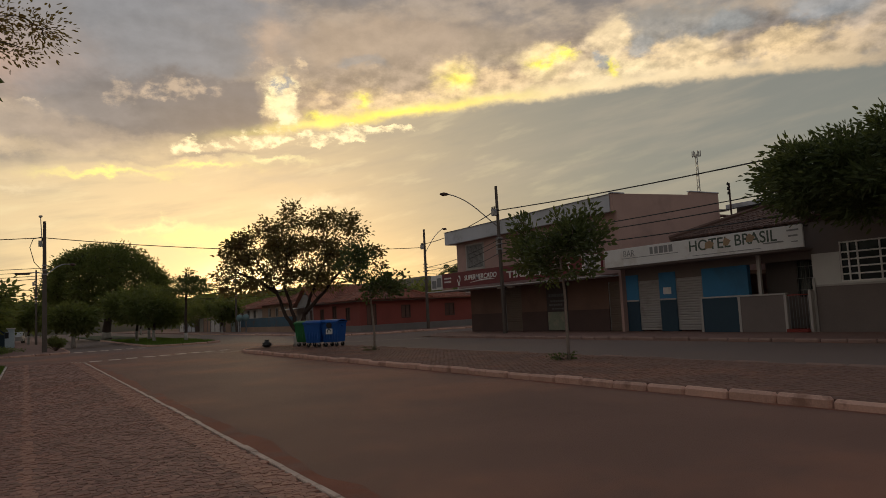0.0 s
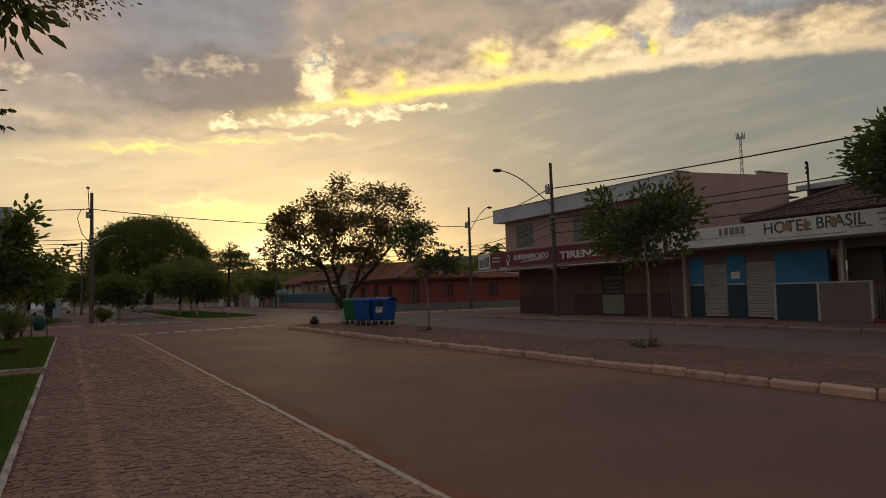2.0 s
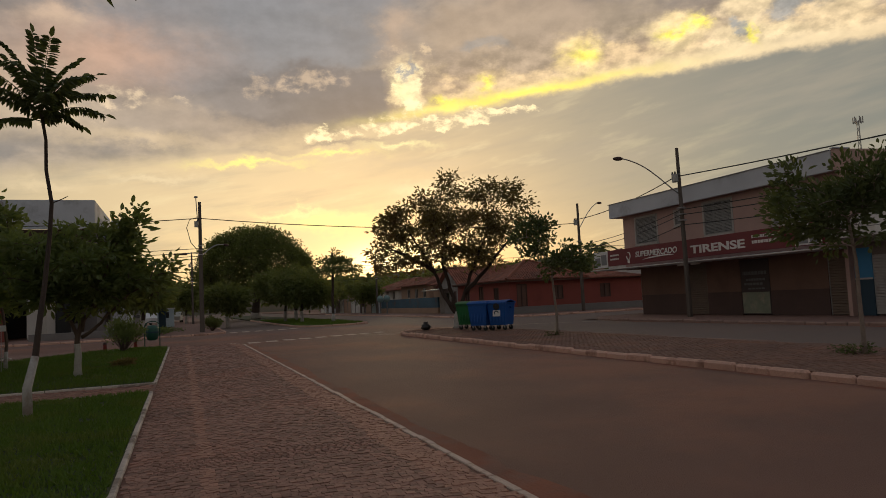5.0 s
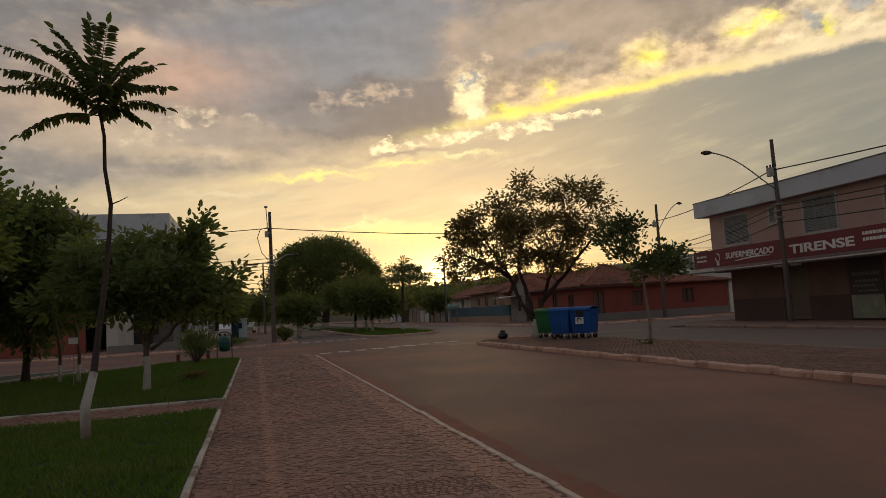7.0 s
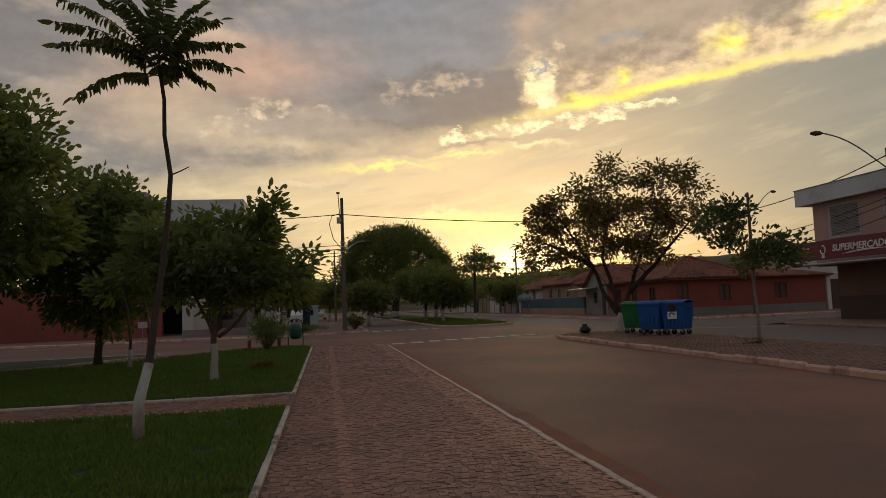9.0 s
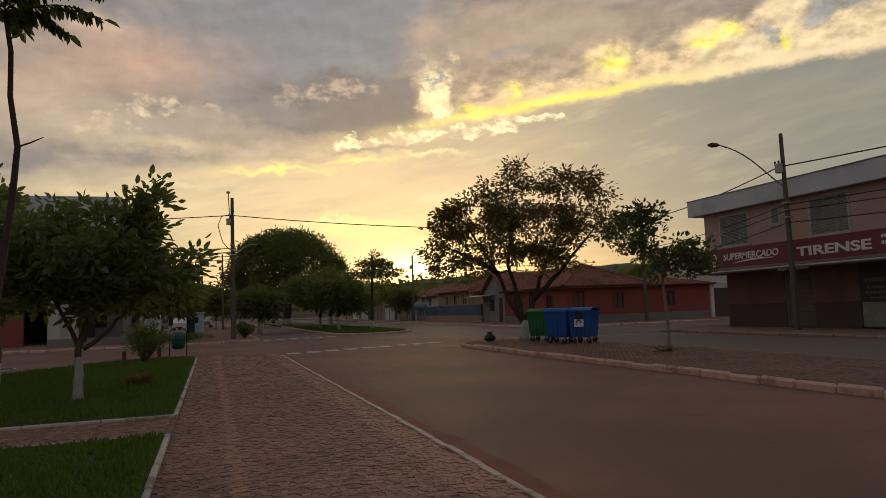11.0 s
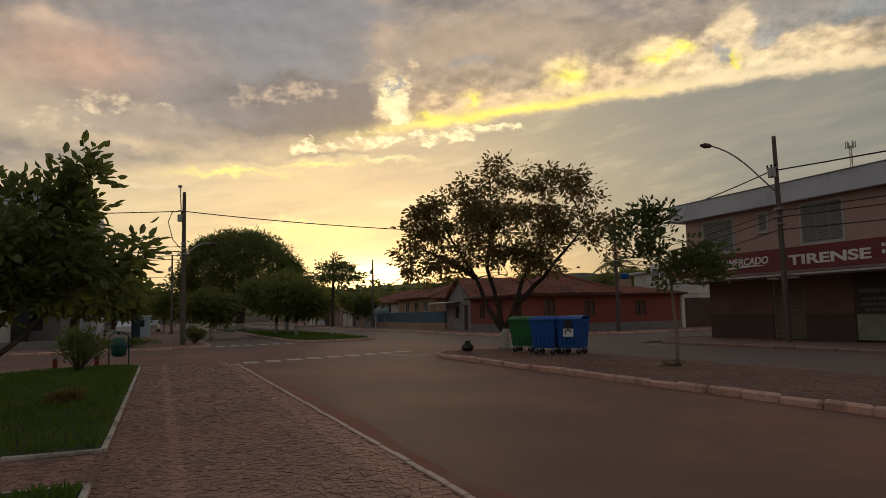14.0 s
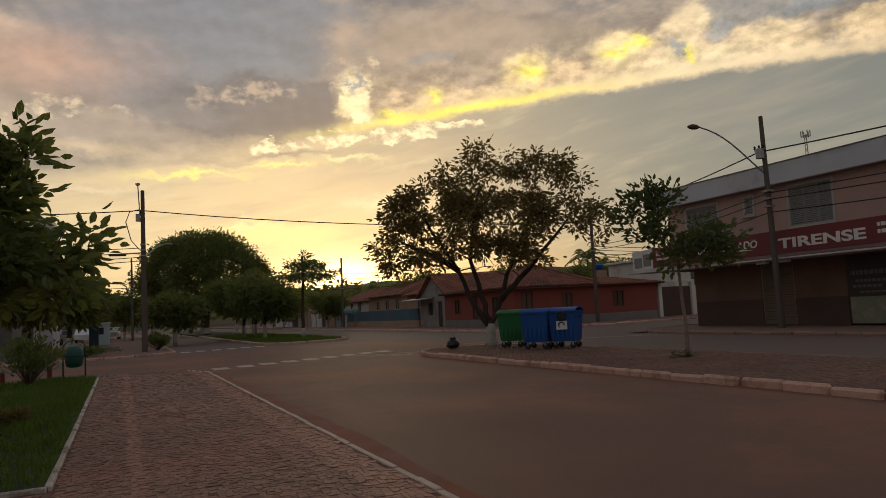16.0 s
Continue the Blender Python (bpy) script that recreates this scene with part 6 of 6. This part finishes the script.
def make_pole(at, tall, label, lean=(0, 0), arm=None, stout=1.0):
    p = thing("utility_pole", label, "utility pole", at, "utility poles")
    p.matrix_world = pose(*at, lean[0], lean[1], 0)
    part("shaft", tapered_shaft(0.125 * stout, 0.15 * stout, 0.075 * stout, 0.09 * stout, tall), CONCRETE, p)
    part("crossarm", Shape().box((-0.09, -0.2, tall - 1.35), (-0.11, 0.35, tall - 1.28), 0.004), STEEL, p)
    for k in range(3):
        part("insulator", Shape().lathe([(0.03, 0), (0.055, 0.03), (0.03, 0.06), (0.05, 0.09), (0.02, 0.14)], (-0.13, -0.1 + 0.2 * k, tall - 1.28), 8), RUBBER, p)
    part("fuse_box", Shape().box((-0.36, -0.12, tall - 1.7), (-0.12, 0.12, tall - 1.3), 0.02), STEEL, p)
    for k, z in enumerate((tall - 3.0, tall - 3.3, tall - 3.6)):
        part("cable_clamp", Shape().box((-0.16, -0.16, z), (0.14, 0.16, z + 0.07), 0.01), STEEL, p)
    if arm:
        (z0, tip) = arm
        a, b = Vector((-0.1, 0, z0)), Vector(tip)
        pts = [a + (b - a) * t + Vector((0, 0, 0.35 * math.sin(math.pi * t) * (t ** 0.5))) for t in (k / 8 for k in range(9))]
        lamp = part("lamp_arm", Shape().tube(pts, 0.03, 8), STEEL, p, smooth=True)
        d = (pts[-1] - pts[-2]).normalized()
        h = Shape().lathe([(0.04, 0.0), (0.09, 0.12), (0.105, 0.32), (0.05, 0.5)], sides=10)
        got = Matrix.Translation(pts[-1]) @ Vector((d.x, d.y, 0.0)).to_track_quat("Z", "Y").to_matrix().to_4x4()
        h.v = [tuple(got @ Vector(v)) for v in h.v]
        part("lamp_head", h, DADO, lamp, "dark street lamp head, unlit", True)
    return p


make_pole((22.85, 33.0, 0.1), 8.25, "grey concrete utility pole with a curved street lamp", (0, -0.6), (6.0, (-3.0, 0.25, 7.72)), 0.74)
make_pole((28.9, 52.3, 0.1), 8.35, "grey concrete utility pole with an upright lamp arm", (0, 0), (6.2, (2.2, 0.6, 8.5)), 0.85)
make_pole((1.15, 55.0, 0.1), 8.75, "stout concrete utility pole at the far corner", (0, 0), (5.0, (1.6, 1.9, 6.0)), 1.25)
make_pole((22.9, 3.0, 0.1), 8.3, "grey concrete utility pole beside the dark tree", (0, 0))
make_pole((1.0, 88.0, 0.1), 8.0, "concrete utility pole farther down the avenue", (0, 0))
make_pole((23.2, 92.0, 0.1), 8.0, "concrete utility pole by the mural wall", (0, 0))
make_pole((-26.0, 56.0, 0.1), 8.7, "concrete utility pole in the side street", (0, 0))
ledl = thing("street_lamp", "flat street lamp head on a short arm", "street lamp", (1.05, 54.8, 5.2))
part("arm", Shape().tube([(0, 0, 0.15), (-0.5, 0, 0.2), (-0.75, 0, 0.15)], 0.03, 6), STEEL, ledl)
part("lamp_head", Shape().box((-1.6, -0.15, 0.06), (-0.75, 0.15, 0.18), 0.03), DADO, ledl)
rod = thing("sensor_rod", "thin rod with a small sensor head on the pole", "sensor", (0.92, 54.9, 7.1))
part("rod", Shape().tube([(0.1, 0, 0), (0.05, 0, 1.0), (0, 0, 2.0)], 0.03, 6), STEEL, rod)
part("head", Shape().lathe([(0.06, 2.0), (0.12, 2.03), (0.12, 2.12), (0.05, 2.15)], sides=10), STEEL, rod)


def cable(a, b, sag, r, label):
    a, b = Vector(a), Vector(b)
    pts = [a.lerp(b, k / 14) - Vector((0, 0, 4 * sag * (k / 14) * (1 - k / 14))) for k in range(15)]
    solid("cable", Shape().tube(pts, r, 5), CABLE, label, "cable", group="overhead cables")


L1, L2 = "black overhead power cable between poles", "thin black telephone cable between poles"
cable((22.75, 33.0, 7.0), (28.8, 52.3, 7.2), 0.3, 0.028, L1)
cable((22.75, 33.0, 6.95), (22.8, 3.0, 6.3), 0.3, 0.028, L1)
for k, z in enumerate((5.3, 5.05, 4.55)):
    cable((22.75, 33.0, z), (22.8, 3.0, z + 0.05), 0.25 + 0.06 * k, 0.022, L2)
    cable((22.75, 33.0, z), (28.8, 52.3, z - 0.1), 0.25 + 0.06 * k, 0.02, L2)
cable((1.1, 55.0, 7.75), (28.8, 52.3, 6.9), 0.5, 0.028, L1)
cable((1.1, 55.0, 7.75), (-25.9, 56.0, 7.75), 0.45, 0.028, L1)
for k, z in enumerate((5.0, 4.75, 4.5, 4.3)):
    cable((1.1, 55.0, z + 0.7), (-25.9, 56.0, z + 0.7), 0.3 + 0.05 * k, 0.02, L2)
    cable((28.8, 52.3, z + 0.2), (70, 53, z), 0.3 + 0.05 * k, 0.02, L2)
cable((1.1, 55.0, 5.6), (1.0, 88, 5.4), 0.4, 0.022, L2)
for k in range(4):
    cable((-30, 118 + 2 * k, 7.6 - 0.6 * k), (60, 112 + 2 * k, 8.2 - 0.7 * k), 0.5, 0.03, L2)
drop = [Vector((1.0, 54.95, 7.8)), Vector((0.5, 54.9, 7.65)), Vector((0.3, 54.9, 7.1)), Vector((0.55, 54.9, 6.1)), Vector((0.95, 54.9, 5.6))]
solid("cable", Shape().tube(drop, 0.025, 5), CABLE, "loose black cable loop hanging from the pole", "cable", group="overhead cables")

# ---------------------------------------------------------------- bins and small things
def make_container(at, rz, material, label, mark=False):
    c = thing("waste_container", label, "waste container", at, "waste containers", rz=rz)
    b = Shape()
    lo, hi = [(-0.35, -0.36), (0.35, -0.36), (0.35, 0.36), (-0.35, 0.36)], [(-0.42, -0.46), (0.42, -0.46), (0.42, 0.46), (-0.42, 0.46)]
    rows = [(0.22, lo), (0.30, [(x * 1.03, y * 1.03) for x, y in lo]), (1.08, hi), (1.09, [(x * 1.06, y * 1.06) for x, y in hi]), (1.14, [(x * 1.06, y * 1.06) for x, y in hi])]
    b.add([(x, y, z) for z, ring in rows for x, y in ring],
          [(4 * j + k, 4 * j + (k + 1) % 4, 4 * j + 4 + (k + 1) % 4, 4 * j + 4 + k) for j in range(4) for k in range(4)] + [(3, 2, 1, 0), (16, 17, 18, 19)])
    body = part("body", b, material, c)
    for k in range(5):
        x = -0.28 + 0.14 * k
        part("rib", Shape().box((x - 0.02, -0.435 + 0.01, 0.36), (x + 0.02, -0.40, 0.98), 0.01, (-7, 0, 0)), material, body)
    lid = Shape()
    m = 8
    for j in range(m + 1):
        a = j / m
        yy, zz = -0.5 + 1.0 * a, 1.143 + 0.16 * math.sin(math.pi * (0.12 + 0.76 * a)) - 0.05
        lid.v += [(-0.45, yy, zz), (0.45, yy, zz), (-0.45, yy, zz - 0.035), (0.45, yy, zz - 0.035)]
    for j in range(m):
        p, q = 4 * j, 4 * j + 4
        lid.f += [(p, p + 1, q + 1, q), (p + 2, q + 2, q + 3, p + 3), (p, q, q + 2, p + 2), (p + 1, p + 3, q + 3, q + 1)]
    lid.f += [(0, 2, 3, 1), (4 * m, 4 * m + 1, 4 * m + 3, 4 * m + 2)]
    part("lid", lid, material, c)
    part("hinge_bar", Shape().tube([(-0.42, 0.5, 1.12), (0.42, 0.5, 1.12)], 0.02, 8), RUBBER, c)
    for x in (-0.44, 0.44):
        part("trunnion", Shape().lathe([(0.04, -0.05), (0.04, 0.05)], (x, 0, 0.95), 10, "x"), material, c)
    for x in (-0.28, 0.28):
        for y in (-0.28, 0.28):
            w = part("wheel", Shape().lathe([(0.05, -0.025), (0.095, -0.022), (0.1, 0), (0.095, 0.022), (0.05, 0.025)], (x, y, 0.1), 12, "y"), RUBBER, c)
            part("fork", Shape().box((x - 0.03, y - 0.04, 0.11), (x + 0.03, y - 0.03, 0.23), 0.004).box((x - 0.03, y + 0.03, 0.11), (x + 0.03, y + 0.04, 0.23), 0.004), STEEL, w)
    if mark:
        part("sticker", Shape().box((-0.17, -0.452, 0.58), (0.17, -0.432, 0.84), 0.003, (-7, 0, 0)), SIGN_WHITE, body, "white recycling sticker")
        part("sticker_ring", Shape().tube([(0.09 * math.cos(a / 2), -0.452 - 0.012 * math.sin(a / 2), 0.71 + 0.09 * math.sin(a / 2)) for a in range(0, 12)], 0.02, 5), BLUE_DARK, body)
        part("drop_hole", Shape().lathe([(0.13, -0.02), (0.15, 0.0), (0.13, 0.02)], (0.02, -0.475, 0.99), 14, "y"), RUBBER, body)
    return c


make_container((11.95, 34.5, 0.12), -46, BIN_GREEN, "green four-wheeled plastic waste container")
make_container((11.8, 32.72, 0.12), -50, BIN_BLUE, "bright blue wheeled plastic waste container")
make_container((12.44, 32.15, 0.12), -52, BIN_BLUE, "blue wheeled container with a white recycling sticker", True)
bag = Shape()
m1, m2 = 16, 12
for j in range(m2 + 1):
    u = j / m2
    for k in range(m1):
        b = 2 * math.pi * k / m1
        r = (0.20 * math.sin(math.pi * min(1.0, 0.12 + u * 0.95)) ** 0.55 if u < 0.85 else 0.04 + 0.06 * (u - 0.85) / 0.15)
        r *= 1 + 0.30 * noise.noise((math.cos(b) * 2.2, math.sin(b) * 2.2, j * 0.6))
        bag.v.append((10.45 + r * math.cos(b) * 1.15, 36.15 + r * math.sin(b), 0.135 + 0.36 * u + (0.03 * math.sin(b * 3) if u > 0.9 else 0)))
bag.f.append(tuple(range(m1))[::-1])
bag.f.append(tuple(range(m2 * m1, (m2 + 1) * m1)))
for j in range(m2):
    for k in range(m1):
        n = (k + 1) % m1
        bag.f.append((j * m1 + k, j * m1 + n, (j + 1) * m1 + n, (j + 1) * m1 + k))
solid("rubbish_bag", bag, BAG, "tied black rubbish bag on the median kerb", "rubbish bag", smooth=True)

litter = thing("litter_bin", "teal barrel litter bin hung in a hooped steel frame", "litter bin", (-1.3, 38.2, 0.05), rz=6)
hoop = [(-0.3, 0, -0.05), (-0.3, 0, 0.9)] + [(-0.3 * math.cos(radians(a)), 0, 0.9 + 0.22 * math.sin(radians(a))) for a in range(20, 180, 20)] + [(0.3, 0, 0.9), (0.3, 0, -0.05)]
part("frame", Shape().tube(hoop, 0.022, 8), BIN_TEAL, litter, smooth=True)
barrel = part("barrel", Shape().lathe([(0.12, 0.3), (0.21, 0.34), (0.25, 0.5), (0.26, 0.65), (0.25, 0.8), (0.2, 0.92), (0.1, 0.95)], sides=18), BIN_TEAL, litter, smooth=True)
part("band", Shape().lathe([(0.262, 0.62), (0.268, 0.65), (0.262, 0.68)], sides=18), BLUE_DARK, barrel)
for x, y in ((-3.1, 37.7), (-2.0, 38.75)):
    post = thing("bollard", "short red painted post with a dark cap", "bollard", (x, y, 0.01), "red posts")
    part("post", Shape().lathe([(0.09, 0), (0.075, 0.05), (0.07, 0.3)], sides=10), RED_PAINT, post)
    part("cap", Shape().lathe([(0.08, 0.302), (0.06, 0.36), (0.02, 0.39)], sides=10), DADO, post)
tag = thing("plant_label", "small white label on a thin stake", "label", (-4.9, 28.6, 0.05))
part("stake", Shape().tube([(0, 0, 0), (0, 0, 1.25)], 0.012, 6), STEEL, tag)
part("plate", Shape().box((-0.12, -0.015, 1.15), (0.12, -0.003, 1.32), 0.004), SIGN_WHITE, tag)

# ---------------------------------------------------------------- far distance
mast = thing("radio_mast", "tall lattice radio mast with aerials far away", "mast", (282.5, 225.5, 0))
for k in range(3):
    a = radians(120 * k)
    part("leg", Shape().tube([(1.6 * math.cos(a), 1.6 * math.sin(a), 0), (0.5 * math.cos(a), 0.5 * math.sin(a), 72)], 0.16, 5), STEEL, mast)
br = Shape()
for j in range(24):
    z, r = 3 * j, 1.6 - 1.1 * j / 24
    for k in range(3):
        a, b = radians(120 * k), radians(120 * (k + 1))
        br.tube([(r * math.cos(a), r * math.sin(a), z), (r * math.cos(b), r * math.sin(b), z + 3)], 0.07, 4)
part("bracing", br, STEEL, mast)
for k in range(6):
    a = radians(60 * k)
    part("aerial", Shape().box((1.9 * math.cos(a) - 0.18, 1.9 * math.sin(a) - 0.18, 70.5), (1.9 * math.cos(a) + 0.18, 1.9 * math.sin(a) + 0.18, 73.5), 0.05), STEEL, mast)
part("ring", Shape().tube([(1.9 * math.cos(radians(a)), 1.9 * math.sin(radians(a)), 71) for a in range(0, 361, 30)], 0.1, 4), STEEL, mast)
hill = Shape()
nx, ny = 120, 12
for j in range(ny + 1):
    for k in range(nx + 1):
        az = radians(-40 + 130 * k / nx)
        d = 260 + 40 * j
        rise = math.sin(min(1.0, j / 6) * math.pi / 2)
        z = rise * (18 + 7 * noise.noise((k * 0.09, j * 0.2, 0.4)) + 2.6 * noise.noise((k * 0.9, j * 0.9, 3.0)) + 5 * math.exp(-((math.degrees(az) - 32) / 16) ** 2)) + (-1 if j == 0 else 0)
        hill.v.append((d * math.sin(az), d * math.cos(az), z))
for j in range(ny):
    for k in range(nx):
        a = j * (nx + 1) + k
        hill.f.append((a, a + 1, a + nx + 2, a + nx + 1))
solid("backdrop_hill", hill, HILL, "low wooded hill on the horizon", "hill", "structure", True)
wood = Shape()
verts, faces = [], []
for k in range(420):
    az, d = radians(rng.uniform(-35, 75)), rng.uniform(165, 330)
    cx, cy, h, r = d * math.sin(az), d * math.cos(az), rng.uniform(4, 8.5), rng.uniform(2.5, 5)
    for _ in range(60):
        p = Vector((cx + rng.gauss(0, r * 0.5), cy + rng.gauss(0, r * 0.5), h * 0.62 + rng.gauss(0, h * 0.2) + (d - 165) * 0.045))
        leaf(verts, faces, p, Vector((jig(1), jig(1), jig(0.6))), 1.7, 1.1)
solid("far_woods", Shape().add(verts, faces), LEAF_FAR, "far trees between the roofs of the town", "woods", "stuff")
for k in range(26):
    az, d = radians(rng.uniform(8, 60)), rng.uniform(120, 240)
    x, y, w, h = d * math.sin(az), d * math.cos(az), rng.uniform(8, 14), rng.uniform(3.0, 4.2)
    if x < 27:
        continue
    f = thing("house", "distant town house with a low tiled roof", "house", (x, y, 0), "distant houses", rz=rng.choice((0, 90, 8)))
    part("wall", Shape().box((-w / 2, -4, -0.05), (w / 2, 4, h), 0.02), rng.choice((WHITE_WALL, TAN_WALL, PINK)), f)
    rs = Shape().add([(-w / 2 - 0.4, -4.5, h), (w / 2 + 0.4, -4.5, h), (w / 2 + 0.4, 4.5, h), (-w / 2 - 0.4, 4.5, h), (-w / 4, 0, h + 1.7), (w / 4, 0, h + 1.7)],
                    [(0, 1, 5, 4), (1, 2, 5), (2, 3, 4, 5), (3, 0, 4), (3, 2, 1, 0)])
    part("roof", rs, rng.choice((TILE, TILE, SHUTTER)), f)
    for q in (-0.25, 0.25):
        part("window", Shape().box((w * q - 0.6, -4.04, 1.2), (w * q + 0.6, -4.003, 2.3), 0.005), GLASS, f)
# the row of houses that closes the square behind the camera
closing = thing("house", "plain row of pale houses closing the street", "house", (0, -40, 0))
wpart("wall", Shape().box((-34, -42, -0.05), (40, -40, 5.5), 0.02), TAN_WALL, closing)
wpart("roof", Shape().box((-34.4, -42.4, 5.503), (40.4, -39.6, 5.7), 0.02), TILE, closing)

# ---------------------------------------------------------------- paving stones, last
def stone_shape(w, d, h):
    s = Shape()
    a, b, c = w / 2, d / 2, 0.008
    s.add([(-a, -b, 0), (a, -b, 0), (a, b, 0), (-a, b, 0), (-a + c, -b + c, h), (a - c, -b + c, h), (a - c, b - c, h), (-a + c, b - c, h)],
          [(4, 5, 6, 7), (0, 1, 5, 4), (1, 2, 6, 5), (2, 3, 7, 6), (3, 0, 4, 7)])
    return s


kinds = [stone_shape(0.060 + 0.004 * (k % 3), 0.056 + 0.003 * (k % 4), 0.016).mesh("paving_stone", MOSAIC) for k in range(8)]
rest = {False: Shape(), True: Shape()}


def course(y, x):
    """The wavering line between two rows of stones."""
    return y + 0.05 * math.sin(x * 1.3 + 0.5 * math.sin(y * 0.7)) + 0.020 * noise.noise((x * 9.0, y * 17.0, 0.5)) + 0.012 * noise.noise((x * 27.0, y * 31.0, 2.5))


def lay(y0, y1, x_from, x_to, size, picked=()):
    """Rows of uneven stones with thin joints; border stripes go into a shape of their own."""
    y, single = y0, 0
    while y < y1:
        x, end = x_from + jig(0.03), x_to - max(0.0, (y - 36.4) * 0.27)
        left = [x + jig(0.006), x + jig(0.006)]
        while x < end:
            x += size * rng.uniform(0.78, 1.25)
            right = [x + jig(0.009), x + jig(0.009)]
            ring = [(left[0], course(y, left[0])), (right[0], course(y, right[0])), (right[1], course(y + size, right[1])), (left[1], course(y + size, left[1]))]
            left = right
            cx, cy = sum(p[0] for p in ring) / 4, sum(p[1] for p in ring) / 4
            if picked and picked[0] < y < picked[1] and -0.3 < x < 1.9 and single < 300:
                ob = new("paving_stone", kinds[rng.randrange(8)])
                ob.parent = pavement
                ob.matrix_basis = pose(cx, cy, 0.006 + jig(0.003), jig(1.5), jig(1.5), jig(9))
                single += 1
                continue
            to = rest[x > 1.93 or 0.10 < x < 0.24]
            n, h = len(to.v), 0.021 + jig(0.005)
            tx, ty = jig(0.06), jig(0.06)
            for q, z in ((0.98, 0.006), (0.925, h)):
                for px, py in ring:
                    u, w = (px - cx) * q, (py - cy) * q
                    to.v.append((cx + u, cy + w, z + (u * tx + w * ty if z == h else 0)))
            to.f += [(n + 4, n + 5, n + 6, n + 7), (n, n + 1, n + 5, n + 4), (n + 1, n + 2, n + 6, n + 5), (n + 2, n + 3, n + 7, n + 6), (n + 3, n, n + 4, n + 7)]
        y += size


lay(-2.0, 25.0, -0.57, 2.24, 0.068, (12.6, 13.1))
lay(25.0, 38.4, -0.57, 2.20, 0.095)
lay(19.86, 21.56, -6.0, -0.72, 0.085)
part("paving_stones", rest[False], MOSAIC, pavement, kind="stuff")
part("border_stones", rest[True], MOSAIC_PINK, pavement, "paler pink border stones", kind="stuff")
mv, mf = [], []
y = 2.0
row = 0
while y < 37.2:
    x = 9.34 + (0.07 if row % 2 else 0)
    while x < 13.15:
        if y < 35.6 or math.hypot(x - 11.24, y - 35.6) < 1.75:
            px, py, a, b, h, n = x + jig(0.015), y + jig(0.015), 0.066 + jig(0.010), 0.055 + jig(0.008), 0.112 + jig(0.004), len(mv)
            for q, z in ((1.0, 0.09), (0.85, h)):
                mv += [(px - a * q, py - b * q, z), (px + a * q, py - b * q, z), (px + a * q, py + b * q, z), (px - a * q, py + b * q, z)]
            mf += [(n + 4, n + 5, n + 6, n + 7), (n, n + 1, n + 5, n + 4), (n + 1, n + 2, n + 6, n + 5), (n + 2, n + 3, n + 7, n + 6), (n + 3, n, n + 4, n + 7)]
        x += 0.14
    y += 0.118
    row += 1
solid("median_setts", Shape().add(mv, mf), SETT, "dark uneven stone setts paving the median", "paving", "stuff")
